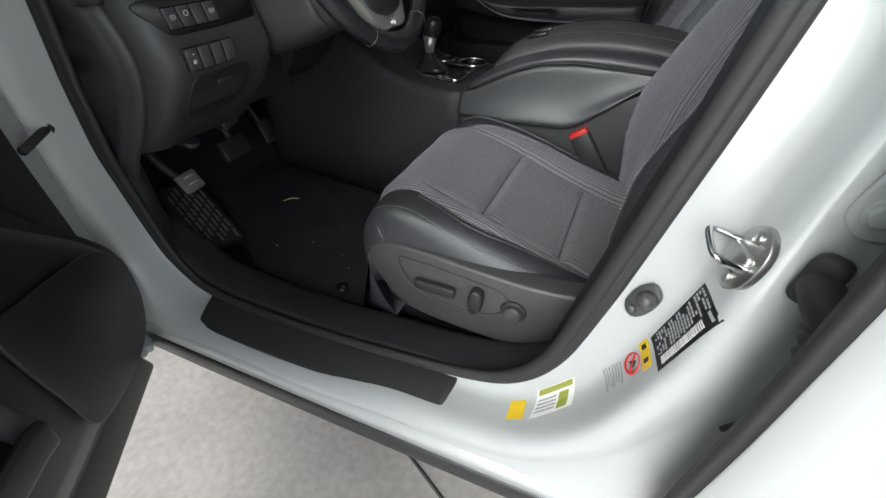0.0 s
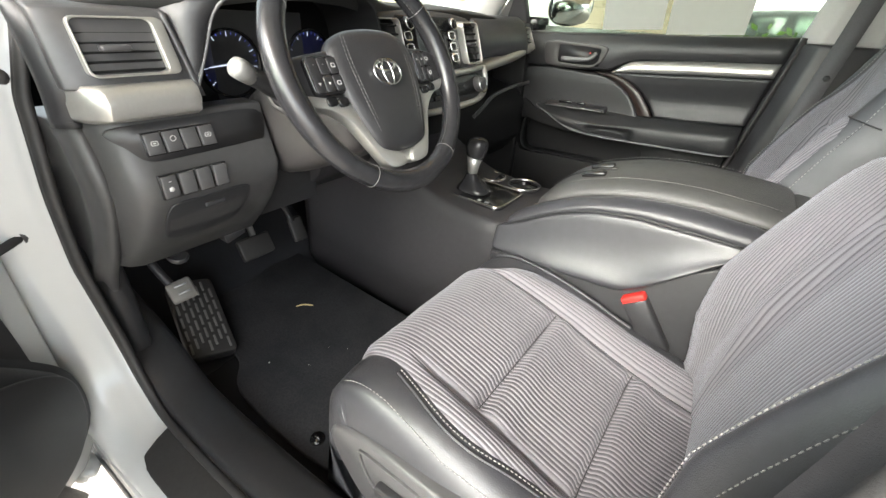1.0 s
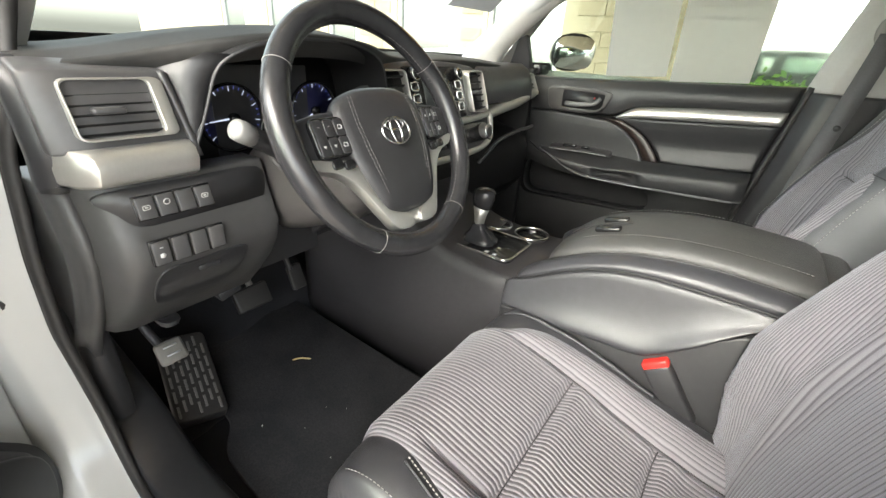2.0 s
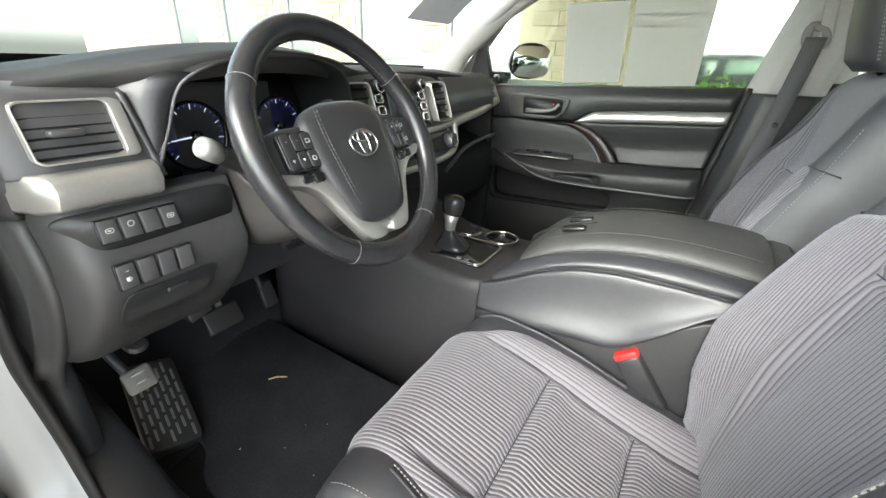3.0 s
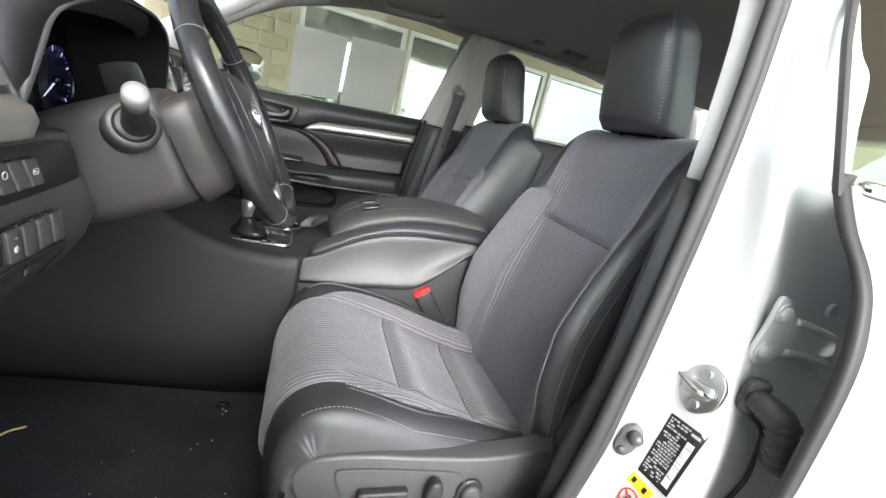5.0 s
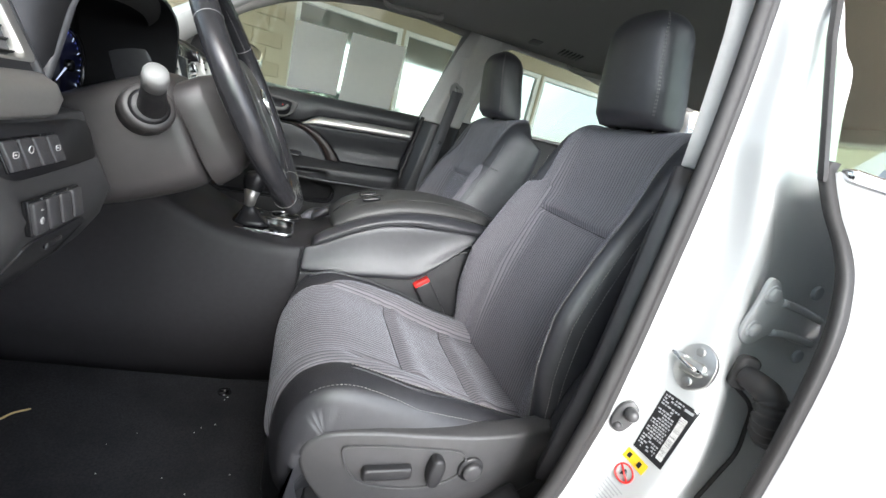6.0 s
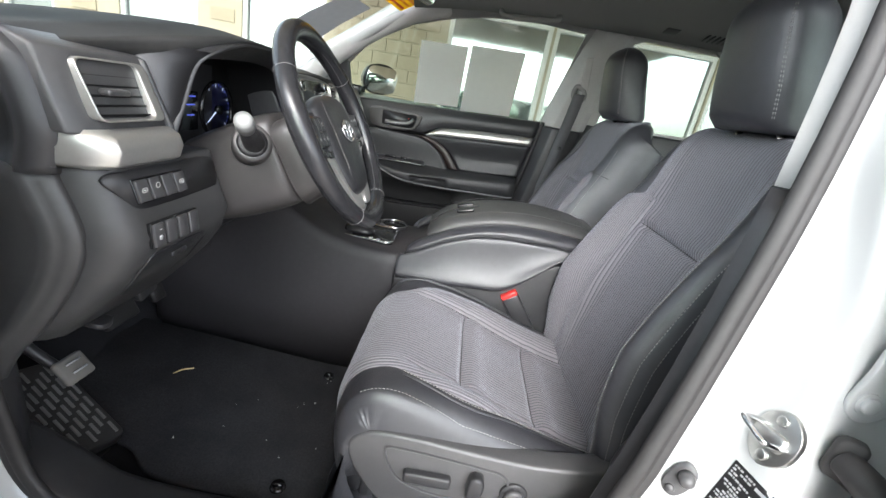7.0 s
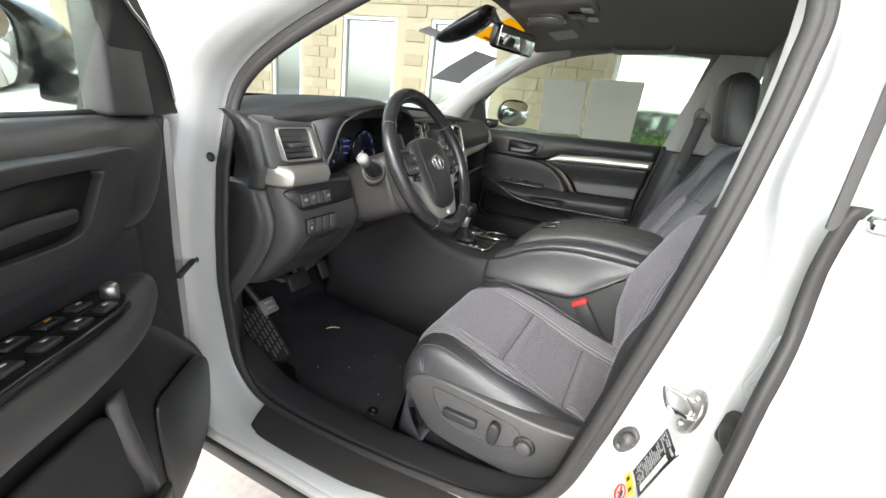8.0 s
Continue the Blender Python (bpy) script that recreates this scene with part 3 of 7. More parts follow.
# labels on the pillar
def sheet(name, corners, towards, mat, parent=None, f0=0.0, f1=1.0, g0=0.0, g1=1.0, lift=.0006, nf=2, ng=2):
    """A thin printed sheet that follows the jamb; corners go round it, f runs down and g across."""
    a, b, c, d = (Vector(p) for p in corners)
    rows, backs = [], []
    for i in range(nf + 1):
        f = f0 + (f1 - f0) * i / nf
        pts = [a.lerp(b, g).lerp(d.lerp(c, g), f) for g in (g0 + (g1 - g0) * j / ng for j in range(ng + 1))]
        rows.append([stuck(p, towards, lift) for p in pts])
        backs.append([stuck(p, towards, -.0006) for p in pts])
    v, fc = loft(rows, closed=False)
    n = len(v)
    w, _ = loft(backs, closed=False)
    rim = list(range(ng + 1)) + [(i + 1) * (ng + 1) + ng for i in range(nf)] + [nf * (ng + 1) + j for j in range(ng - 1, -1, -1)] + [i * (ng + 1) for i in range(nf - 1, 0, -1)]
    fc += [(p, q, q + n, p + n) for p, q in zip(rim, rim[1:] + rim[:1])]
    return part(name, mesh(name, v + w, fc, True), mat, parent)


FWD = (1, .10, -.22)
CERT = ((.6175, -.772, .8655), (.622, -.823, .866), (.601, -.822, .766), (.596, -.775, .768))
plate_label = thing("certification_label", "black and silver printed certification label stuck on the jamb", "label", CERT[3])
sheet("sheet", CERT, FWD, M_BLACKINK, plate_label, nf=8, ng=5)
random.seed(3)
for i in range(20):
    f, g = .04 + .046 * i, .06
    while g < .60:
        w = min(random.uniform(.02, .11), .63 - g)
        if random.random() < .8:
            sheet("print", CERT, FWD, M_PAPERGREY, plate_label, f, f + .024, g, g + w, .0012, 1, 1)
        g += w + .03
random.seed(5)
f = .20
while f < .90:
    w = random.uniform(.006, .02)
    sheet("bar", CERT, FWD, M_PAPER, plate_label, f, f + w, .70, .90, .0012, 1, 1)
    f += w + random.uniform(.006, .014)
sheet("header", CERT, FWD, M_PAPERGREY, plate_label, .06, .10, .68, .92, .0012, 1, 1)
WARN = ((.5945, -.772, .762), (.598, -.808, .758), (.590, -.807, .742), (.587, -.771, .747))
WARN_FWD = (.95, .25, -.35)
warn = thing("warning_label", "yellow airbag warning label with a red prohibition ring", "label", (.585, -.78, .74))
sheet("yellow_band", WARN, WARN_FWD, M_YELLOW, warn, nf=2, ng=4)
for g in (.12, .62):
    sheet("mark", WARN, WARN_FWD, M_BLACKINK, warn, .25, .75, g, g + .16, .0012, 1, 1)
ring_at = local_frame(stuck((.581, -.787, .728), WARN_FWD, .0012), (-.90, -.25, .36))
part("ring", M("ring", tube([ring_at(.0135 * math.cos(a), .0135 * math.sin(a), 0) for a in np.linspace(0, 2 * math.pi, 28, endpoint=False)], .0015, 6, True)), M_RED, warn)
part("bar", M("bar", tube([ring_at(-.0095, .0095, 0), ring_at(.0095, -.0095, 0)], .0014, 6)), M_RED, warn)
part("pictogram", M("pictogram", prism(ring_spline([(-.005, -.005), (-.001, .006), (.004, .003), (.005, -.006), (0, -.003)], 16), ring_at, -.001, .0005)), M_BLACKINK, warn)
NOTE = ((.572, -.772, .712), (.577, -.808, .708), (.556, -.806, .672), (.548, -.770, .676))
for k in range(7):
    sheet("print", NOTE, (.7, .45, -.55), M_PAPERGREY, warn, .05 + .13 * k, .10 + .13 * k, .05, .92 - .08 * (k % 3), .0010, 1, 3)
tyre = thing("tyre_label", "yellow and white tyre pressure label stuck on the sill end", "label", (.48, -.79, .54))
LOWER = (.45, .5, -.7)
sheet("yellow_patch", ((.4486, -.7959, .5141), (.4740, -.7938, .5295), (.4680, -.7674, .5440), (.4459, -.7682, .5282)), LOWER, M_YELLOW, tyre)
TYRE = ((.4835, -.7583, .5673), (.5282, -.7605, .633), (.5357, -.7858, .6004), (.4837, -.7943, .5366))
sheet("sheet", TYRE, LOWER, M_PAPER, tyre, nf=5, ng=6)
sheet("header", TYRE, LOWER, M_OLIVE, tyre, .03, .22, .05, .95, .0012, 1, 4)
sheet("block", TYRE, LOWER, M_OLIVE, tyre, .32, .92, .60, .85, .0012, 2, 2)
for k in range(4):
    sheet("print", TYRE, LOWER, M_PAPERGREY, tyre, .36 + .14 * k, .43 + .14 * k, .06, .54, .0012, 1, 3)

# wheels and the closed ends of the car
def wheel(x, s):
    ring = lambda r, d: [(x + r * math.cos(a), s * (.80 + d), .345 + r * math.sin(a)) for a in np.linspace(0, 2 * math.pi, 40, endpoint=False)]
    hubp = part("wheel", M("wheel", loft([ring(.21, -.09), ring(.215, .055), ring(.20, .07), ring(.06, .05), ring(.01, .05)])), M_SILVER, body, "silver alloy wheel")
    part("tyre", M("tyre", loft([ring(.21, -.11), ring(.32, -.11), ring(.345, -.08), ring(.345, .06), ring(.32, .085), ring(.215, .075)], caps=False)), M_RUBBER, hubp, "black tyre", bevel=0.01)


for x in (-1.30, 1.55):
    for s in (-1, 1):
        wheel(x, s)
part("front_bumper", M("front_bumper", loft([[(x, y, z) for x, z in ((-2.0, .88), (-2.16, .80), (-2.22, .55), (-2.12, .28), (-1.9, .26), (-1.9, .86))] for y in (-.86, -.6, 0, .6, .86)])), M_WHITE, body, "white front bumper", bevel=0.03)
part("rear_bumper", M("rear_bumper", loft([[(x, y, z) for x, z in ((2.55, .62), (2.68, .58), (2.70, .40), (2.6, .30), (2.5, .30), (2.5, .62))] for y in (-.86, -.6, 0, .6, .86)])), M_WHITE, body, "white rear bumper", bevel=0.03)
part("under_tray", M("under_tray", box(.25, 0, .33, 4.2, 1.4, .04)), M_PLASTIC, body)

# ---- rear door of the driver's side ----
rdoor = thing("rear_door", "closed white rear door with black window seal", "car door", (1.1, -.90, .40))


REDGE = [(.71, -.790, 1.235), (.70, -.797, 1.218), (.683, -.832, 1.17), (.673, -.865, 1.13), (.668, -.886, 1.09), (.658, -.904, 1.02), (.655, -.908, .9), (.655, -.906, .8), (.652, -.902, .67), (.66, -.895, .54), (.70, -.885, .44)]


def rdoor_f(u, v):
    z = .43 + .79 * v
    x0, y0 = table(z, [(c, a) for a, b, c in REDGE[::-1]]) + .014, table(z, [(c, b) for a, b, c in REDGE[::-1]])
    return (x0 * (1 - u) + 1.72 * u, y0 - .004 - .02 * math.sin(math.pi * min(1, u * 2) / 2) * math.sin(math.pi * v), z)


part("skin", M("skin", surface(rdoor_f, 20, 30)), M_WHITE, rdoor, thick=0.012)
seal = spline(REDGE, 60)
part("edge_seal", M("edge_seal", loft([[(x + .001, y + .008, z), (x + .001, y - .002, z), (x + .008, y - .007, z), (x + .009, y - .004, z), (x + .016, y - .007, z), (x + .018, y + .008, z)] for x, y, z in seal])), M_RUBBER, rdoor, "black rubber edge seal")
part("belt_moulding", M("belt_moulding", box(1.23, -.812, 1.222, 1.02, .02, .016)), M_CHROME, rdoor, bevel=0.004)
rwin = [(.682, 1.216), (1.68, 1.232), (1.645, 1.37), (1.42, 1.515), (1.0, 1.56), (.748, 1.545), (.706, 1.40)]
rout = [(.668, 1.206), (1.70, 1.22), (1.66, 1.38), (1.43, 1.53), (1.0, 1.575), (.730, 1.56), (.692, 1.40)]
rat = lambda u, v, d: (u + .022, -.800 + .42 * (v - 1.22) + d, v)
part("window_frame", M("window_frame", frame_ring(rout, rwin, rat, -.001, .008)), M_RUBBER, rdoor, bevel=0.003)
part("pane", M("pane", prism(rwin, rat, .012, .016), True), M_GLASS, rdoor).visible_shadow = False


# ---- seats ----
CUSHION = spline([(.12, .47), (.092, .53), (.077, .60), (.080, .665), (.098, .712), (.128, .738), (.17, .745), (.22, .732), (.30, .703), (.38, .670), (.46, .641), (.54, .618), (.64, .60)], 90)
CUSH_H = [(-.278, -.13), (-.275, -.08), (-.270, -.035), (-.258, -.004), (-.242, .022), (-.222, .034), (-.200, .034), (-.178, .022), (-.155, .006), (-.12, 0), (.11, 0), (.14, .010), (.17, .030),
          (.20, .044), (.222, .046), (.240, .036), (.256, .006), (.268, -.04), (.275, -.10), (.28, -.16)]
# how far the side bolsters rise along the cushion, by x
CUSH_RISE = [(.08, .0), (.14, .12), (.20, .40), (.26, .68), (.34, .90), (.46, 1.0), (.64, 1.0)]
CUSH_OUT = [(.0, -.182), (.17, -.182), (.22, -.196), (.27, -.210), (.32, -.210), (.38, -.192), (.46, -.180), (.54, -.168), (.64, -.162)]
CUSH_IN = [(.0, .156), (.16, .157), (.185, .182), (.22, .198), (.40, .206), (.64, .206)]
BACK = spline([(.585, .60), (.592, .68), (.605, .76), (.632, .88), (.666, .99), (.690, 1.06), (.703, 1.12), (.711, 1.17), (.722, 1.215), (.742, 1.246), (.778, 1.260), (.81, 1.252)], 80)
BACK_A = [(.60, .035), (.68, .050), (.76, .078), (.86, .092), (.95, .080), (1.05, .064), (1.11, .048), (1.16, .034), (1.21, .020), (1.25, .008), (1.3, .0)]
# rise of the bolster by the share of the half width
BACK_H = [(0, 0), (.46, .02), (.56, .10), (.68, .40), (.78, .76), (.86, .96), (.92, 1.0), (.97, .88), (1.02, .60), (1.08, .18), (1.13, -.45), (1.16, -1.0)]
BACK_W = [(.60, .250), (.72, .252), (.80, .240), (.90, .230), (1.0, .222), (1.1, .218), (1.2, .219), (1.26, .214)]
# cloth edge towards the door and towards the console, by height
BACK_OUT = [(.60, -.215), (.72, -.213), (.80, -.207), (.90, -.198), (1.0, -.192), (1.05, -.190), (1.08, -.182), (1.12, -.170), (1.17, -.162), (1.22, -.170), (1.26, -.18)]
BACK_IN = [(.60, .244), (1.03, .218), (1.076, .208), (1.090, .172), (1.13, .174), (1.2, .182), (1.26, .19)]


def profile_point(curve, s):
    i = min(int(s * (len(curve) - 1)), len(curve) - 2)
    f = s * (len(curve) - 1) - i
    p = curve[i] * (1 - f) + curve[i + 1] * f
    a, b = curve[max(i - 1, 0)], curve[min(i + 2, len(curve) - 1)]
    t = (b - a) / np.linalg.norm(b - a)
    return p, np.array((-t[1], t[0]))


def groove(d, at, w, depth):
    return -depth * math.exp(-((d - at) / w) ** 2)


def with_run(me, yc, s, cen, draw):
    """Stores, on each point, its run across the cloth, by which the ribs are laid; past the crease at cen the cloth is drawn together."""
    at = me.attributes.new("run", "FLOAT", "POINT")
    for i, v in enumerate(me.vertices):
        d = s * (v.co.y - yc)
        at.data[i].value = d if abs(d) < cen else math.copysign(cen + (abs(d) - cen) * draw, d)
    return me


def seat(yc, s, label, powered):
    """A front seat round the line y = yc; s is 1 where the seat's outer side lies towards -y."""
    st = thing("driver_seat" if powered else "passenger_seat", label, "car seat", (.35, yc, .41), "front seats")

    def cush(d, q, extra=0.0):
        p, n = profile_point(CUSHION, q)
        rise = smooth_table(d, CUSH_H)
        rise = rise * (table(p[0], CUSH_RISE) if q > .3 else 0) if rise > 0 else rise
        h = rise * (.15 + .85 * max(0.0, n[1])) + extra
        if abs(d) > .20 and q < .45:
            h -= (.45 - q) / .45 * .9 * max(0, abs(d) - .20) ** 1.2
        return (p[0] + n[0] * h, yc + s * d, p[1] + n[1] * h)

    def back(d, q, extra=0.0):
        p, n = profile_point(BACK, q)
        w = smooth_table(p[1], BACK_W, .03)
        h = smooth_table(abs(d) / w, BACK_H, .03) * table(p[1], BACK_A) * (1 if q < .85 else (1 - q) / .15) + extra
        narrow = 1 - .16 * max(0, (q - .88) / .12) ** 2
        return (p[0] + n[0] * h, yc + s * d * narrow, p[1] + n[1] * h)

    rows = []
    for i in range(61):
        q = i / 60
        top = [cush(d, q) for d in np.linspace(-.277, .279, 70)]
        p, n = profile_point(CUSHION, q)
        low = [(p[0] + (.02 if q < .2 else 0), yc + s * d, max(.47, p[1] - .17)) for d in (.26, 0, -.262)]
        rows.append(top + low)
    part("cushion", M("cushion", loft(rows)), M_LEATHER, st, "black leather side bolsters")

    def insert_c(u, v):
        q = .14 + .86 * u
        p, _ = profile_point(CUSHION, q)
        x = p[0]
        d0 = smooth_table(x, CUSH_OUT, .02)
        if q < .34:
            d0 += .5 * (.34 - q) ** 2
        d1 = smooth_table(x, CUSH_IN, .012)
        d = d0 + (d1 - d0) * v
        e = min(v, 1 - v) * (d1 - d0)
        h = .013 * min(1, e / .026) ** .6 - .002
        inner = 1 / (1 + math.exp(-(d + .150) * 260)) / (1 + math.exp((d - .140) * 260))
        h += inner * (groove(x, .300 + .02 * d, .009, .0125) + groove(x, .461 + .02 * d, .009, .0125))
        h += .006 * inner * math.exp(-((x - .325) / .022) ** 2) + .006 * inner * math.exp(-((x - .485) / .022) ** 2)
        if x > .13 and q > .3:
            h += groove(d, .142, .008, .0105) * min(1, (x - .13) / .06)
            h += groove(d, -.156, .008, .0105) * min(1, max(0, (x - .17) / .06))
        h += .0016 * noise.noise(Vector((x * 9, d * 11, yc))) + .0006 * noise.noise(Vector((x * 38, d * 30, yc)))
        if e > .01:
            h = max(h, .0012)
        return cush(d, q, h)
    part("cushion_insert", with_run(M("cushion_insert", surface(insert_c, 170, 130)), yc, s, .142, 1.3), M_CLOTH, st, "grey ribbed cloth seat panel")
    q_at = lambda x: float(np.interp(x, CUSHION[36:, 0], np.arange(36, 90) / 89))
    for x0 in (.300, .461):
        part("seam", M("seam", tube([cush(d, q_at(x0 + .02 * d), .0016) for d in np.linspace(-.148, .138, 30)], .0012, 5)), M_FLANK, st)
    part("seam", M("seam", tube([cush(.142, q_at(x), .0016) for x in np.linspace(.21, .60, 40)], .0011, 5)), M_FLANK, st)
    edge_line = [cush(smooth_table(x, CUSH_OUT, .02) - .006, q_at(x), .0030) for x in np.linspace(.185, .60, 80)]
    part("stitching", M("stitching", stitches(edge_line, .0042, .0022, .0011)), M_STITCH, st)
    part("piping", M("piping", tube([cush(smooth_table(x, CUSH_OUT, .02) - .0125, q_at(x), .0008) for x in np.linspace(.185, .60, 60)], .0022, 6)), M_LEATHER, st)
    low_edge = [cush(table(x, [(.10, -.246), (.2, -.243), (.30, -.250), (.40, -.240), (.60, -.222)]), q_at(x), .0008) for x in np.linspace(.112, .60, 90)]
    part("stitching", M("stitching", stitches(low_edge, .0042, .0024, .0008)), M_STITCH, st)
    part("inner_piping", M("inner_piping", tube([cush(.214, q_at(x), .003) for x in np.linspace(.125, .42, 50)], .0035, 8)), M_LEATHER, st, "black leather edge roll")

    rows = []
    for i in range(61):
        q = i / 60
        p, n = profile_point(BACK, q)
        top = max(0, (q - .70) / .30)
        w = smooth_table(p[1], BACK_W, .03) * (1 - .10 * top ** 2)
        front = [back(d * w, q, -.055 * min(1, max(0, (q - .40) / .25)) * (max(0, abs(d) - .84) / .315) ** 2) for d in np.linspace(-1.155, 1.155, 76)]
        nar = (1 - .16 * max(0, (q - .88) / .12) ** 2) * w
        depth = .11 - .055 * max(0, (q - .8) / .2)
        rear = [(p[0] - n[0] * depth * f, yc + s * d * nar, p[1] - n[1] * depth * f) for d, f in ((1.18, .75), (1.15, .95), (1.0, 1.05), (0, 1.1), (-1.0, 1.05), (-1.15, .95), (-1.18, .75))]
        rows.append(front + rear)
    part("backrest", M("backrest", loft(rows)), M_LEATHER, st, "black leather backrest bolsters and shell")

    def insert_b(u, v):
        q = .02 + .90 * u
        p, _ = profile_point(BACK, q)
        z = p[1]
        d0, d1 = smooth_table(z, BACK_OUT, .015), smooth_table(z, BACK_IN, .006)
        d = d0 + (d1 - d0) * v
        e = min(v, 1 - v) * (d1 - d0)
        h = .009 * min(1, e / .020) ** .6 - .0015
        mid = 1 / (1 + math.exp((abs(d) - .138) * 260))
        h += mid * (groove(z, 1.026 + .02 * d, .007, .0095) + .004 * math.exp(-((z - 1.046) / .018) ** 2))
        cen = .146 + .11 * max(0, 1.02 - z)
        h += groove(d, cen, .010, .0065 if z < 1.09 else .001)
        # soft pleats where the cloth is drawn into the crease by the cushion
        if d > cen and z < .92:
            h += .0014 * math.sin((d * 2.2 + z) * 260) * min(1, (d - cen) / .03) * max(0, 1 - abs(z - .76) / .14)
        h += .0016 * noise.noise(Vector((z * 9, d * 14, yc + 3)))
        if e > .01:
            h = max(h, .0012)
        return back(d, q, h)
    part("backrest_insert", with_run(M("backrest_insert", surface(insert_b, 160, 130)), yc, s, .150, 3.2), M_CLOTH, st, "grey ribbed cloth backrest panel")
    q_up = lambda z: float(np.interp(z, BACK[:66, 1], np.arange(66) / 79))
    heights = np.linspace(.64, 1.225, 110)
    line = [back(smooth_table(z, BACK_OUT, .015) - .005, q_up(z), .0022) for z in heights]
    part("stitching", M("stitching", stitches(line, .0042, .0022, .0010)), M_STITCH, st)
    for e, f in ((-1, 1.0), (-1, 1.035), (1, 1.02)):
        line = [back(e * f * smooth_table(z, BACK_W, .03), q_up(z), .0012) for z in heights[:100]]
        part("stitching", M("stitching", stitches(line, .0042, .0024, .0008)), M_STITCH, st)
    part("seam", M("seam", tube([back(d, q_up(1.080), .0015) for d in np.linspace(.150, .236, 20)], .0012, 5)), M_FLANK, st)
    part("seam", M("seam", tube([back(d, q_up(1.026 + .02 * d), .0012) for d in np.linspace(-.140, .140, 30)], .0011, 5)), M_FLANK, st)

    # head restraint
    rows = []
    for k in range(25):
        f = k / 24
        z = 1.264 + .226 * f
        w = .112 * (1 - .25 * f) * (1 if f < .78 else math.sqrt(max(0.02, 1 - ((f - .78) / .23) ** 2)) ** .8) * (1 if f > .3 else .90 + f * .333)
        dep = .064 * (1 - .12 * f) * (1 if f < .72 else math.sqrt(max(0.02, 1 - ((f - .72) / .29) ** 2))) * (1 if f > .08 else .75 + 3 * f)
        xc = .751 - .062 * f + .02 * f * f
        row = []
        for a in np.linspace(0, 2 * math.pi, 40, endpoint=False):
            c, si = math.cos(a), math.sin(a)
            row.append((xc - math.copysign(abs(c) ** .72, c) * dep * (1.1 if c > 0 else 1), yc + math.copysign(abs(si) ** .72, si) * w, z))
        rows.append(row)
    head = part("headrest", M("headrest", loft(rows)), M_LEATHER, st, "black leather head restraint")
    for e in (-1, 1):
        for g in (0, .007):
            pts = []
            for k in range(2, 24):
                a = e * (1.02 + g * 7)
                r = rows[k]
                i = a / (2 * math.pi) * 40 % 40
                p0, p1 = np.array(r[int(i) % 40]), np.array(r[(int(i) + 1) % 40])
                pts.append(p0 + (p1 - p0) * (i % 1) + np.array((-.0012, e * .0008, 0)))
            part("stitching", M("stitching", stitches(pts, .004, .003, .0008)), M_STITCH, head)
    for e in (-1, 1):
        part("post", M("post", tube([(.775, yc + e * .06, 1.20), (.742, yc + e * .06, 1.28)], .007, 12)), M_CHROME, st)

    # base and side trims
    part("seat_base", M("seat_base", box(.37, yc, .50, .46, .46, .12), True), M_PLASTIC, st, bevel=0.02)
    for e in (-1, 1):
        part("rail", M("rail", box(.36, yc + e * .19, .447, .56, .05, .03), True), M_STEEL, st, bevel=0.004)
    if powered:
        for y in (-.19, .19):
            part("rail_end", M("rail_end", joined(box(.095, yc + y, .452, .035, .056, .045), box(.080, yc + y, .478, .008, .03, .02))), M_CHROME, st, "bright steel rail end", bevel=0.004)
        part("front_skirt", M("front_skirt", loft([[(x, yc + d, z) for x, z in ((.125, .60), (.110, .54), (.118, .49), (.14, .48), (.16, .60))] for d in (-.22, -.1, .1, .22)])), M_PLASTIC, st, bevel=0.006)
    panel = ring_spline([(.118, .648), (.145, .682), (.22, .688), (.33, .680), (.44, .676), (.55, .690), (.60, .72), (.615, .66), (.57, .58), (.47, .525), (.33, .520), (.20, .535), (.145, .585)], 70)
    pat = lambda u, v, w: (u, yc - s * (.232 + w), v)
    sp = part("side_panel", M("side_panel", prism(panel, pat, 0, .046)), M_PLASTIC_GREY, st, "dark grey plastic seat side panel", bevel=0.012)
    part("recliner_cover", M("recliner_cover", prism(ring_spline([(.555, .69), (.575, .78), (.625, .86), (.67, .88), (.68, .80), (.66, .70), (.61, .65)], 30), pat, 0.03, .06)), M_PLASTIC, st, bevel=0.008)
    if powered:
        inset = ring_spline([(.185, .655), (.215, .664), (.33, .655), (.385, .645), (.395, .61), (.36, .585), (.29, .58), (.215, .60)], 50)
        part("switch_recess", M("switch_recess", frame_ring([(u + (u - .29) * .04, v + (v - .62) * .06) for u, v in inset], inset, pat, .044, .050)), M_PLASTIC_GREY, sp, bevel=0.001)
        part("slide_switch", M("slide_switch", prism(rounded(.082, .022, .006, 4, .26, .617), pat, .044, .060)), M_PLASTIC, sp, bevel=0.004)
        part("recline_switch", M("recline_switch", prism(ring_spline([(.334, .645), (.352, .642), (.356, .62), (.348, .592), (.332, .594), (.328, .62)], 20), pat, .044, .066)), M_PLASTIC, sp, bevel=0.005)
        part("lumbar_switch", M("lumbar_switch", prism(circle(.024, 24, .411, .612), pat, .044, .052)), M_PLASTIC, sp, bevel=0.003)
        part("lumbar_knob", M("lumbar_knob", prism(circle(.017, 24, .411, .612), pat, .050, .062)), M_PLASTIC_GREY, sp, bevel=0.004)
    return st


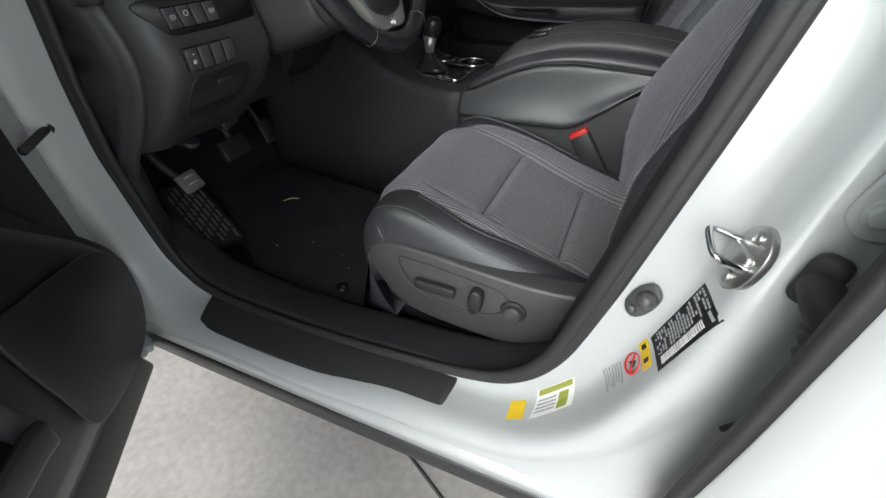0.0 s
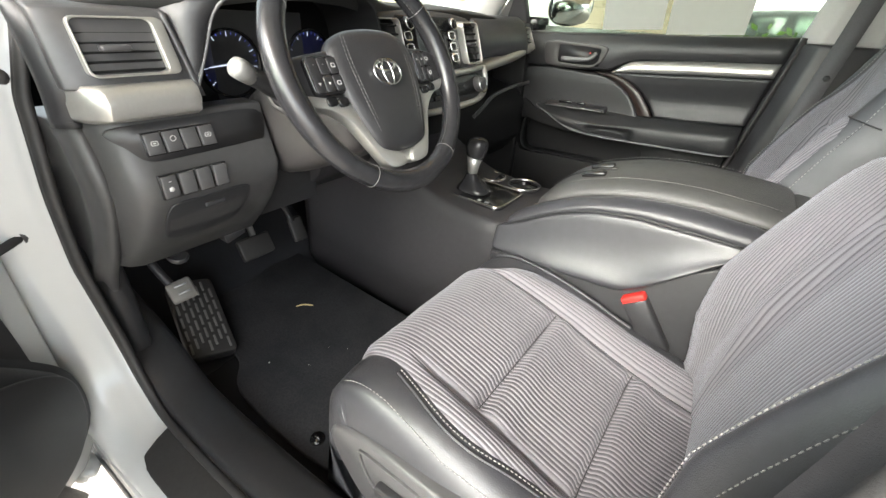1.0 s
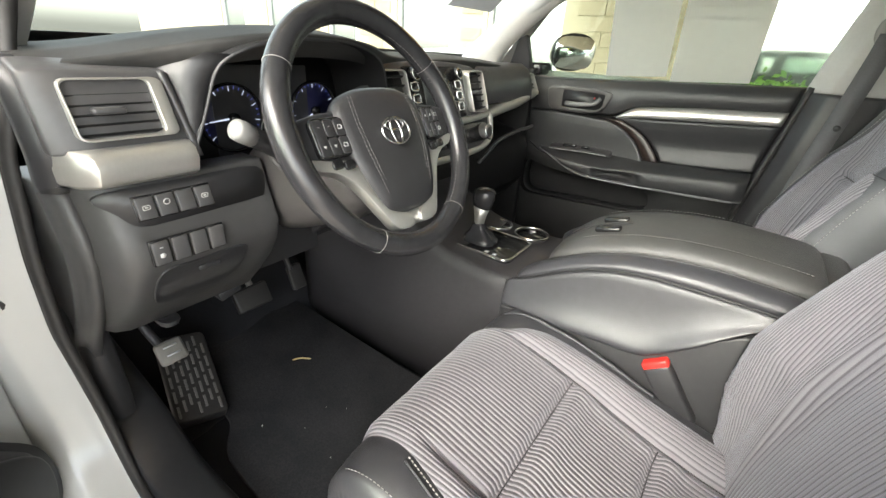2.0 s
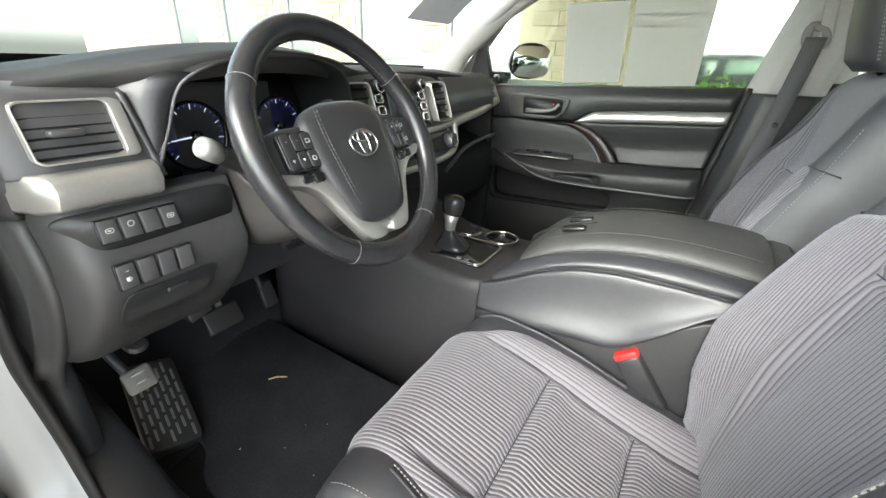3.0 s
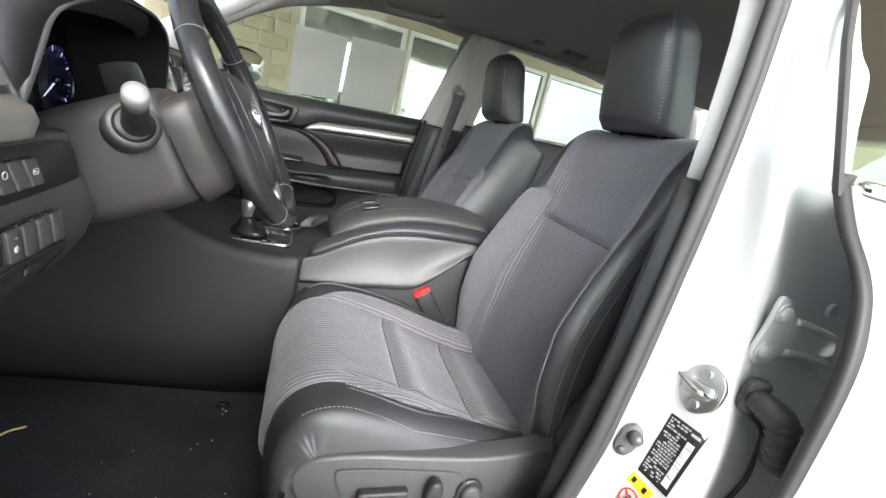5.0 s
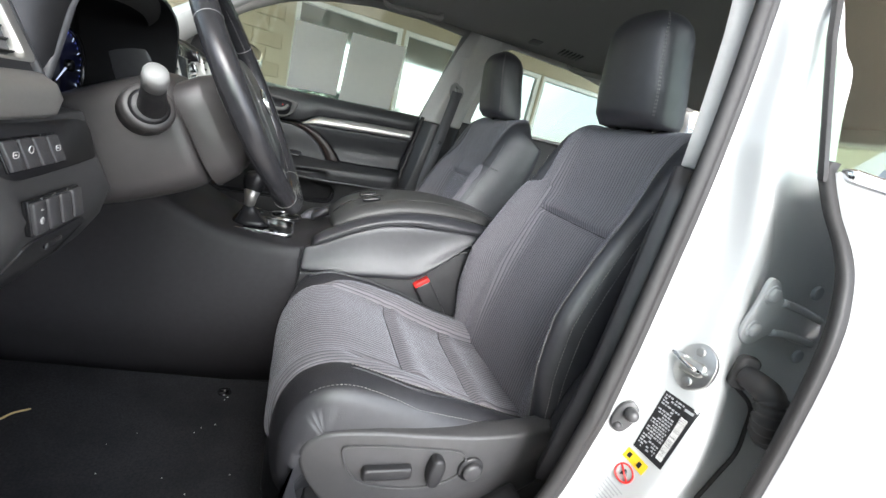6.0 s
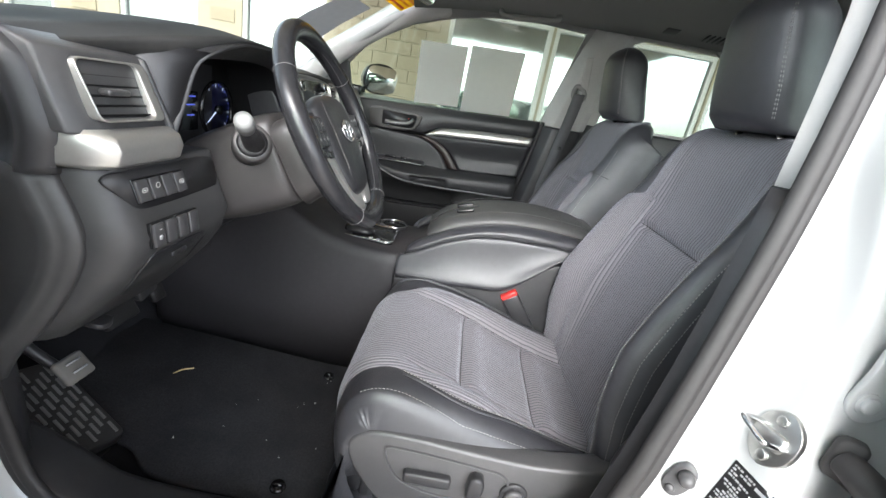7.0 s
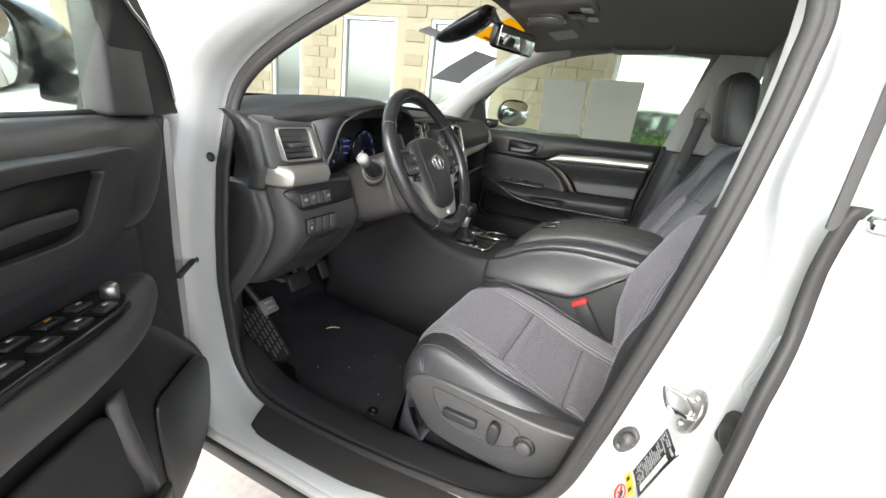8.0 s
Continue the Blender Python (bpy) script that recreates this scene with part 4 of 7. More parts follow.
seat(-.37, 1, "black leather driver seat with grey ribbed cloth panels and power switches", True)
seat(.37, -1, "black leather passenger seat with grey ribbed cloth panels", False)
rear = thing("bench_seat", "black leather rear bench seat behind the front seats", "car seat", (1.5, 0, .41))
part("cushion", M("cushion", box(1.35, 0, .56, .5, 1.3, .20)), M_LEATHER, rear, bevel=0.06)
for y in (-.42, 0, .42):
    part("backrest", M("backrest", box(1.68, y, .92, .14, .415, .62, Matrix.Rotation(radians(14), 3, "Y"))), M_LEATHER, rear, bevel=0.05)
    part("headrest", M("headrest", box(1.80, y, 1.31, .09, .25, .15)), M_LEATHER, rear, bevel=0.035)

# seat buckle
bk = thing("seat_buckle", "red release button in a black seat belt buckle", "buckle", (.445, -.118, .60))
Rb = Matrix.Rotation(radians(-36), 3, "Y")
part("body", M("body", box(.457, -.134, .7033, .047, .03, .12, Rb)), M_PLASTIC, bk, bevel=0.006)
part("button", M("button", box(.4205, -.134, .7535, .046, .026, .016, Rb)), M_RED, bk, "red release button", bevel=0.004)

# ---- floor ----
floor = part("floor", M("floor", surface(lambda u, v: (-.75 + 1.6 * u, -.70 + 1.40 * v, .415 + .012 * noise.noise(Vector((u * 7, v * 7, 0)))), 30, 30)), M_CARPET)
tagged(floor, "black carpet on the car floor", "floor", kind="structure")
toe = part("toe_board", M("toe_board", surface(lambda u, v: (-.50 - .50 * u, -.69 + .62 * v, .425 + .42 * u ** 1.25 + .012 * noise.noise(Vector((u * 5, v * 5, 2)))), 20, 20)), M_CARPET, thick=0.01)
tagged(toe, "black carpeted toe board rising under the dashboard", "floor", kind="structure")
MATS = ring_spline([(-.62, -.50), (-.55, -.53), (-.36, -.54), (-.25, -.60), (.02, -.61), (.10, -.55), (.10, -.22), (.02, -.16), (-.40, -.15), (-.66, -.17), (-.70, -.30)], 60)
fm = part("floor_mat", M("floor_mat", prism(MATS, lambda u, v, w: (u, v, w + .30 * max(0, -.42 - u) ** 1.2 + .006 * noise.noise(Vector((u * 8, v * 8, 5)))), .428, .441)), M_MAT, bevel=0.004)
tagged(fm, "worn black carpet floor mat with specks of dirt", "floor mat")
for x, y in ((-.020, -.576), (-.03, -.215)):
    cl = part("mat_clip", M("mat_clip", joined(tube([(x, y, .438), (x, y, .447)], [.017, .014], 16), box(x, y, .449, .02, .008, .006))), M_GLOSS)
    tagged(cl, "black twist clip holding the floor mat", "clip")
straw = part("straw", M("straw", tube(spline([(-.394, -.332, .457), (-.378, -.318, .463), (-.360, -.300, .458)], 8), .0022, 6)), material("dry_straw", (.55, .42, .2), .7))
tagged(straw, "short pale piece of straw lying on the mat", "straw")
random.seed(4)
specks = []
for k in range(26):
    x, y = random.uniform(-.55, .02), random.uniform(-.54, -.17)
    r = random.uniform(.0006, .0016)
    z = .441 + .30 * max(0, -.42 - x) ** 1.2
    specks.append(tube([(x, y, z), (x + r, y + r, z + r * 1.5), (x + 2 * r, y, z)], [r * .4, r, r * .4], 5))
tagged(part("crumbs", M("crumbs", joined(*specks)), M_PAPER), "pale crumbs scattered over the mat", "crumbs", kind="stuff")

# pedals
dp = thing("footrest", "black rubber footrest with raised slanted ribs", "footrest", (-.42, -.56, .43))
Rf = Matrix.Rotation(radians(27), 4, "Y")


def on_rest(u, v, d):
    """u across, v up the slope, d proud."""
    p = Rf @ Vector((-v, u, d))
    return (-.392 + p.x + .25 * u, -.580 + p.y + .27 * v, .482 + p.z - .2 * u)


part("pad", M("pad", prism(rounded(.100, .215, .012, 4, .002, .085), on_rest, -.03, .006)), M_RUBBER, dp, bevel=0.004)
# Rib tone, paler than the pad.
M_RIB = material("pale_grey_rubber", (.16, .16, .155), .5, vary=.3)
for i in range(7):
    for j in range(5):
        u, v = -.039 + .013 * i, .000 + .036 * j + .012 * (i % 3)
        part("rib", M("rib", prism([(u - .0022, v - .013), (u + .0022, v - .013), (u + .0022, v + .013), (u - .0022, v + .013)], on_rest, .005, .0095), True), M_RIB, dp)
pb = thing("parking_brake_pedal", "parking brake pedal with a grey embossed rubber pad", "pedal", (-.40, -.615, .50))
Rp = Matrix.Rotation(radians(50), 3, "Y") @ Matrix.Rotation(radians(8), 3, "X")
part("pad", M("pad", box(-.377, -.611, .671, .046, .050, .015, Rp)), material("grey_rubber", (.13, .125, .115), .6, vary=.2), pb, "grey rubber pad", bevel=0.006)
part("arm", M("arm", tube(spline([(-.385, -.611, .667), (-.41, -.620, .682), (-.46, -.63, .74), (-.50, -.63, .84)], 12), .009, 8)), M_PLASTIC, pb)
for k in (-1, 1):
    part("mark", M("mark", box(-.370 + .006 * k, -.611, .679 - .006 * k, .003, .024, .003, Rp)), M_PAPERGREY, pb)
br = thing("brake_pedal", "wide black brake pedal on a steel arm", "pedal", (-.52, -.355, .50))
part("pad", M("pad", box(-.505, -.357, .625, .02, .095, .06, Matrix.Rotation(radians(-28), 3, "Y"))), M_RUBBER, br, bevel=0.006)
part("arm", M("arm", tube(spline([(-.515, -.35, .63), (-.56, -.34, .70), (-.60, -.33, .88)], 10), .009, 8)), M_STEEL, br)
gp = thing("accelerator_pedal", "narrow black accelerator pedal", "pedal", (-.52, -.215, .48))
part("pad", M("pad", box(-.530, -.200, .612, .018, .045, .075, Matrix.Rotation(radians(-22), 3, "Y"))), M_RUBBER, gp, bevel=0.006)
part("arm", M("arm", tube(spline([(-.53, -.215, .64), (-.58, -.215, .72), (-.60, -.215, .86)], 10), .008, 8)), M_PLASTIC, gp)


# ---- dashboard ----
dash = thing("dashboard", "black dashboard with silver trim bands, air vents and dials", "dashboard", (-.45, 0, .44))
TOP = [(-.74, 1.205), (-.68, 1.215), (-.60, 1.228), (-.54, 1.245), (-.46, 1.262), (-.36, 1.268), (-.26, 1.264), (-.18, 1.252), (-.10, 1.236), (0, 1.232), (.2, 1.235), (.4, 1.225), (.6, 1.212), (.74, 1.20)]
EDGE = [(-.74, -.285), (-.68, -.275), (-.58, -.26), (-.52, -.215), (-.44, -.185), (-.30, -.185), (-.20, -.205), (-.12, -.245), (0, -.255), (.2, -.25), (.4, -.25), (.6, -.28), (.74, -.32)]


def dash_top(u, v):
    y = -.718 + 1.436 * v
    zt, xe = smooth_table(y, TOP, .03), smooth_table(y, EDGE, .025)
    far = -.775 + .22 * (y / .73) ** 2
    a = u * 1.25
    if a <= 1:
        x = far + (xe - far) * a
        z = 1.214 + (zt - 1.214) * math.sin(a * math.pi / 2) ** .7 - .012 * max(0, a - .85) / .15
    else:
        b = (a - 1) / .25
        x = xe + .010 * math.sin(b * math.pi * .8) - .03 * b
        z = zt - .012 - .035 * b
    return (x, y, z)


part("dash_top", M("dash_top", surface(dash_top, 50, 100)), M_DASH, dash, "black grained soft dashboard top")


# face of the dashboard, from the top edge down to the silver band, interrupted by the dial housing
def face(y0, y1, rows, name, mat, label="", sub=1, n=8, round0=0.0, round1=0.0):
    """A panel across the car between y0 and y1 whose section is rows of x, z."""
    rings = []
    for i in range(n + 1):
        f = i / n
        y = y0 + (y1 - y0) * f
        back = -round0 * max(0, 1 - f * n / 2) ** 2 - round1 * max(0, 1 - (1 - f) * n / 2) ** 2
        sec = [(x + back, y, z) for x, z in rows]
        rings.append(sec + [(rows[-1][0] - .05, y, rows[-1][1]), (rows[0][0] - .05, y, rows[0][1])])
    return part(name, M(name, loft(rings)), mat, dash, label, bevel=0.004)


face(-.725, -.552, [(-.288, 1.208), (-.256, 1.196), (-.242, 1.15), (-.224, 1.102)], "vent_panel", M_PLASTIC_GREY, round0=.014)
face(.575, .72, [(-.29, 1.205), (-.275, 1.19), (-.256, 1.15), (-.235, 1.102)], "vent_panel", M_PLASTIC_GREY, round1=.03)
face(.268, .61, [(-.27, 1.218), (-.238, 1.20), (-.218, 1.15), (-.215, 1.105)], "passenger_pad", M_LEATHER, "padded dashboard panel before the passenger", n=10)
# lower panels
KNEE = [(-.222, 1.064), (-.212, 1.03), (-.198, .99), (-.188, .965), (-.200, .925), (-.226, .885), (-.268, .838), (-.315, .79), (-.37, .775)]
face(-.715, -.462, KNEE, "knee_panel", M_KNEE, "charcoal plastic knee panel", n=14, round0=.05)
face(-.287, .0, [(-.25, 1.03), (-.26, .95), (-.30, .86), (-.38, .80)], "centre_lower_panel", M_FLANK, n=6)
# Footwell shade is put into the near-black colour of glovebox and kick panel.
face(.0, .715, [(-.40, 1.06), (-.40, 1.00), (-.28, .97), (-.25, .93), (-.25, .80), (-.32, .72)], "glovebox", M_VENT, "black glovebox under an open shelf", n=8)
part("column_recess", M("column_recess", box(-.36, -.372, 1.0, .06, .20, .40), True), M_PLASTIC, dash)
part("kick_panel", M("kick_panel", box(-.50, .735, .80, .46, .03, .80)), M_VENT, dash, bevel=0.005)
# end cap towards the open door, with its slim curved trim
EDGE_Z = [(.66, -.40), (.70, -.375), (.775, -.335), (.82, -.292), (.885, -.250), (.925, -.228), (.965, -.218), (1.0, -.226), (1.03, -.240), (1.055, -.252)]
rings = []
for z in np.linspace(.66, 1.055, 24):
    x = smooth_table(z, EDGE_Z, .02) - .022
    rings.append([(x - .004, -.706, z), (x + .006, -.713, z), (x + .004, -.722, z), (x - .010, -.728, z), (x - .018, -.733, z), (x - .022, -.7365, z), (x - .034, -.7375, z), (x - .040, -.7345, z), (x - .15, -.737, z), (x - .15, -.70, z)])
part("side_cover", M("side_cover", loft(rings)), M_KNEE, dash, "charcoal side cover of the knee panel")
rings = []
for z in np.linspace(1.05, 1.21, 16):
    x = smooth_table(z, [(1.05, -.258), (1.10, -.246), (1.15, -.258), (1.19, -.272), (1.21, -.305)], .012)
    rings.append([(x - .004, -.712, z), (x - .004, -.722, z), (x - .016, -.730, z), (x - .022, -.7365, z), (x - .036, -.7385, z), (x - .046, -.733, z), (x - .06, -.724, z), (x - .13, -.700, z)])
part("end_cap", M("end_cap", loft(rings)), M_PLASTIC, dash, "black dashboard end cap")
SIL = [(-.218, 1.108), (-.204, 1.100), (-.198, 1.085), (-.204, 1.066), (-.216, 1.060)]
face(-.724, -.572, SIL, "silver_band", M_SILVER, "silver painted trim band", n=10, round0=.06)


# silver band before the passenger
def band_p(y):
    return 1.078 + .045 * max(0, (y - .30) / .4)


rings = []
for y in np.linspace(.272, .72, 16):
    z, x = band_p(y), -.205 - .03 * max(0, y - .5) / .2
    rings.append([(x + a, y, z + b) for a, b in ((-.012, .016), (.002, .011), (.006, 0), (.0, -.012), (-.012, -.017), (-.05, -.016), (-.05, .016))])
part("silver_band", M("silver_band", loft(rings)), M_SILVER, dash, "silver painted trim band", sub=1)
part("shelf_edge", M("shelf_edge", tube(spline([(-.225, .29, .93), (-.222, .34, .955), (-.218, .40, .987), (-.215, .52, 1.003), (-.22, .62, 1.004), (-.24, .71, 1.0)], 24), .006, 8)), M_PLASTIC_GREY, dash)


def vent(y0, y1, s, xz_top, xz_bot, n_slat, name="air_vent", surround=M_SILVER, tab=True, margin=.032, deep=1.0, wide=0.0, proud=.008):
    """A louvre between y0 and y1 whose face runs from the top x, z to the bottom x, z."""
    (xt, zt), (xb, zb) = xz_top, xz_bot
    w = y1 - y0
    at = lambda u, v, d: (xt + (xb - xt) * (1 - v) + d, y0 + w * u, zb + (zt - zb) * v)
    sq = lambda m, r=0.0: [(u, v) for u, v in rounded(1 + 2 * m + r, 1 + 2 * m * w / max(.01, zt - zb), .12, 5, .5 + r / 2, .5)]
    vt = part("vent_frame", M("vent_frame", frame_ring(sq(margin, wide), sq(.0), at, -.02, proud)), surround, dash, "silver vent surround", bevel=0.003)
    # Black plate puts the duct's darkness into colour behind the slats.
    part("vent_back", M("vent_back", prism(sq(.02), at, -.045 * deep, -.035 * deep)), M_BLACKINK, vt)
    for i in range(n_slat):
        v = (i + .5) / n_slat
        part("slat", M("slat", loft([[at(u, vv + .02 - .10 * deep, -.018 * deep), at(u, vv + .026, -.004 * deep), at(u, vv + .058, -.003 * deep), at(u, vv + .05 - .10 * deep, -.018 * deep)] for u, vv in ((.01, v - .05), (.99, v - .05))])), M_VENT, vt, bevel=0.001)
    if tab:
        part("tab", M("tab", box(*at(.40, .48, .004), .016, .036, .008)), M_PLASTIC_GREY, vt, bevel=0.003)
    return vt


vent(-.694, -.598, 1, (-.252, 1.186), (-.222, 1.120), 6, wide=.15, proud=.004, margin=.025)
part("vent_upright", M("vent_upright", loft([[(x - .02, y - .003, z), (x + .001, y - .003, z), (x + .003, y, z), (x + .001, y + .006, z), (x - .02, y + .008, z)] for x, y, z in spline([(-.212, -.566, 1.085), (-.226, -.569, 1.12), (-.243, -.574, 1.165), (-.254, -.578, 1.195)], 14)])), M_PLASTIC_GREY, dash, "dark upright beside the vent")
vent(.605, .69, -1, (-.262, 1.185), (-.232, 1.120), 5)

# dial housing
HOOD = ring_spline([(-.568, 1.06), (-.545, 1.15), (-.515, 1.215), (-.45, 1.243), (-.37, 1.250), (-.28, 1.246), (-.205, 1.215), (-.178, 1.13), (-.175, 1.05), (-.25, 1.03), (-.37, 1.025), (-.48, 1.035)], 72)
hx = lambda u, v: -.205 + .02 * (v - 1.05) / .2 - .07 * max(0, (1.085 - v) / .05) - .022 * min(1, max(0, (-.46 - u) / .07)) * min(1, max(0, (1.25 - v) / .04))
rings = [[(hx(u, v) - .07, u * 1.01 + .0037, v + .004) for u, v in HOOD],
         [(hx(u, v), u, v) for u, v in HOOD],
         [(hx(u, v) + .008, u * .993 - .37 * .007, v) for u, v in HOOD],
         [(hx(u, v) + .006, -.37 + (u + .37) * .978, 1.13 + (v - 1.13) * .965) for u, v in HOOD],
         [(-.26, -.37 + (u + .37) * .965, 1.125 + (v - 1.125) * .94) for u, v in HOOD],
         [(-.335, -.37 + (u + .37) * .95, 1.115 + (v - 1.115) * .92) for u, v in HOOD]]
part("dial_hood", M("dial_hood", loft(rings[:4], caps=False)), M_PLASTIC, dash, "black dial hood")
# Inner rings get a near-black colour for the shade inside the hood.
part("hood_shaded_inside", M("hood_shaded_inside", loft(rings[3:], caps=False)), M_VENT, dash, "inner wall of the dial hood, shade put into its near-black colour")
rings = []
for z in np.linspace(1.062, 1.222, 14):
    yh = table(z, [(1.06, -.566), (1.15, -.546), (1.19, -.532), (1.215, -.515), (1.225, -.50)])
    xf = table(z, [(1.06, -.226), (1.10, -.234), (1.15, -.254), (1.20, -.264), (1.222, -.285)])
    rings.append([(xf - .03, -.582, z), (xf, -.578, z), (xf * .6 + hx(yh, z) * .4, -.578 * .55 + yh * .45, z), (hx(yh, z) + .003, yh - .002, z), (hx(yh, z) - .03, yh + .002, z)])
part("hood_cheek", M("hood_cheek", loft(rings)), M_PLASTIC, dash, "black cheek of the dial hood")
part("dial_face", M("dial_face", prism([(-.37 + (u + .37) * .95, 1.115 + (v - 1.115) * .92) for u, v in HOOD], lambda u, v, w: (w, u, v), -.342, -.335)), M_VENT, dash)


def dial(yc, zc, r, needle):
    dl = part("dial", M("dial", frame_ring(circle(r, 40), circle(r * .93, 40), lambda u, v, w: (-.333 + w, yc + u, zc + v), 0, .010)), M_GLOSS, dash, "round instrument dial")
    part("dial_plate", M("dial_plate", prism(circle(r * .93, 40), lambda u, v, w: (-.333 + w, yc + u, zc + v), 0, .002)), material("dial_navy", (.012, .013, .045), .4), dl)
    for k in range(25):
        a = radians(220 - k * 260 / 24)
        long = .14 if k % 3 == 0 else .07
        c, s = math.cos(a), math.sin(a)
        part("tick", M("tick", tube([(-.3295, yc + r * .90 * c, zc + r * .90 * s), (-.3295, yc + r * (.90 - long) * c, zc + r * (.90 - long) * s)], .0004 if k % 3 else .0006, 4)), M_WHITELIGHT if k % 3 == 0 else M_BLUELIGHT, dl)
    a = radians(needle)
    part("needle", M("needle", tube([(-.325, yc, zc), (-.325, yc + r * .75 * math.cos(a), zc + r * .75 * math.sin(a))], [.0018, .0008], 6)), M_WHITELIGHT, dl)
    part("hub", M("hub", prism(circle(r * .16, 20, yc, zc), lambda u, v, w: (-.327 + w, u, v), 0, .008)), M_GLOSS, dl)


dial(-.440, 1.112, .060, 185)
dial(-.258, 1.112, .060, 215)
part("dial_display", M("dial_display", box(-.331, -.349, 1.11, .004, .05, .075)), M_SCREEN, dash)
for i, z in enumerate((1.148, 1.132, 1.112)):
    part("display_line", M("display_line", box(-.328, -.349, z - .01, .002, .030 - .004 * (i % 3), .0022)), M_BLUELIGHT, dash)


# switches on the knee panel
def knee_at(y, z):
    return (np.interp(z, [b for _, b in KNEE[::-1]], [a for a, _ in KNEE[::-1]]), y, z)


def switch_row(y0, pitch, z, n, w, h, symbols):
    for i in range(n):
        x, y, _ = knee_at(y0 + pitch * i, z)
        slope = Matrix.Rotation(-math.atan2(knee_at(0, z - .02)[0] - knee_at(0, z + .02)[0], .04), 3, "Y")
        fr = part("switch_bezel", M("switch_bezel", box(x + .001, y, z, .006, w + .003, h + .003, slope)), M_GLOSS, dash, bevel=0.001)
        sw = part("switch", M("switch", box(x + .004, y, z, .008, w - .001, h - .001, slope)), M_PLASTIC_GREY, fr, bevel=0.0015)
        icon = lambda u, v, d: (x + .0082 + d, u, v)
        if symbols[i] == 1:
            part("symbol", M("symbol", frame_ring(rounded(.0100, .0068, .002, 3, y, z + .002), rounded(.0082, .0050, .0015, 3, y, z + .002), icon, 0, .0006)), M_WHITEBTN, fr)
            part("symbol", M("symbol", prism(rounded(.0045, .0018, .0006, 2, y, z + .002), icon, 0, .0006)), M_WHITEBTN, fr)
        elif symbols[i] == 2:
            part("symbol", M("symbol", frame_ring(circle(.0044, 20, y, z + .005), circle(.0034, 20, y, z + .005), icon, 0, .0006)), M_WHITEBTN, fr)
            for k in (-1, 0, 1):
                part("symbol", M("symbol", frame_ring(rounded(.0024, .0036, .0006, 2, y + .0031 * k, z - .005), rounded(.0012, .0022, .0004, 2, y + .0031 * k, z - .005), icon, 0, .0006)), M_WHITEBTN, fr)
        elif symbols[i] == 3:
            part("symbol", M("symbol", prism(circle(.0042, 5, y, z - .003), icon, 0, .0006)), M_WHITEBTN, fr)
            part("symbol", M("symbol", prism(rounded(.0042, .0014, .0005, 2, y, z + .009), icon, 0, .0006)), M_WHITEBTN, fr)


switch_row(-.652, .0262, 1.027, 4, .0235, .031, (1, 2, 0, 1))
switch_row(-.654, .0262, .968, 4, .0225, .034, (3, 0, 0, 0))
part("switch_plate", M("switch_plate", prism(ring_spline([(-.70, 1.052), (-.685, 1.025), (-.665, 1.006), (-.62, 1.003), (-.50, 1.006), (-.475, 1.012), (-.475, 1.052), (-.58, 1.055)], 40),
     lambda u, v, w: (knee_at(0, v)[0] + w, u, v), -.004, .0015)), M_PLASTIC, dash)
FUSE = ring_spline([(-.655, .932), (-.60, .936), (-.53, .936), (-.522, .91), (-.53, .868), (-.56, .85), (-.64, .852), (-.662, .88)], 40)
part("fuse_cover", M("fuse_cover", prism(FUSE, lambda u, v, w: (knee_at(0, v)[0] + w, u, v), -.004, .003)), M_PLASTIC, dash, bevel=0.002)
part("fuse_pull", M("fuse_pull", box(knee_at(0, .917)[0] + .003, -.585, .917, .006, .035, .010)), M_PLASTIC, dash, bevel=0.003)

hr = thing("bonnet_release", "black bonnet release lever under the knee panel", "lever", (-.31, -.63, .80))
part("lever", M("lever", loft([[(x + a, y, z + b) for a, b in ((-.012, -.004), (.012, -.006), (.014, .004), (-.010, .006))] for x, y, z in spline([(-.318, -.640, .786), (-.310, -.632, .782), (-.308, -.618, .782), (-.314, -.608, .786)], 10)])), M_PLASTIC, hr, bevel=0.002)
part("bracket", M("bracket", box(-.330, -.624, .794, .03, .028, .02), True), M_RUBBER, hr, bevel=0.003)
pc = thing("diagnostic_socket", "pale plug socket hanging under the dashboard", "socket", (-.33, -.50, .79))
part("shell", M("shell", box(-.330, -.505, .785, .03, .045, .02, Matrix.Rotation(radians(14), 3, "X"))), M_PLASTIC, pc, bevel=0.003)
part("cable", M("cable", tube(spline([(-.34, -.50, .79), (-.36, -.47, .775), (-.38, -.44, .79), (-.40, -.43, .83)], 14), .004, 8)), M_RUBBER, pc)
part("cable_clip", M("cable_clip", box(-.362, -.468, .776, .012, .012, .012), True), M_STEEL, pc, bevel=0.002)

# centre stack: its face leans, the foot nearer the seats
def stk_x(z):
    return -.200 - (z - 1.09) * .33


def on_stack(u, v, d):
    return (stk_x(v) + d, u, v)


STACK = [(-.185, 1.20), (-.10, 1.214), (.05, 1.218), (.17, 1.213), (.245, 1.20), (.272, 1.16), (.280, 1.09), (.268, 1.03), (.22, .998), (.10, .988), (-.05, .988), (-.13, 1.0), (-.172, 1.04), (-.186, 1.12)]
ctr = part("head_unit", M("head_unit", prism(ring_spline(STACK, 60), on_stack, -.08, -.004)), M_PLASTIC_GREY, dash, "black centre stack", bevel=0.006)
part("screen_panel", M("screen_panel", prism(rounded(.235, .120, .008, 5, .035, 1.147), on_stack, -.006, .002)), M_GLOSS, ctr, "gloss black radio panel", bevel=0.002)
part("screen", M("screen", prism(rounded(.112, .088, .003, 4, .036, 1.136), on_stack, .001, .0035)), M_SCREEN, ctr, "dark glass touch screen")
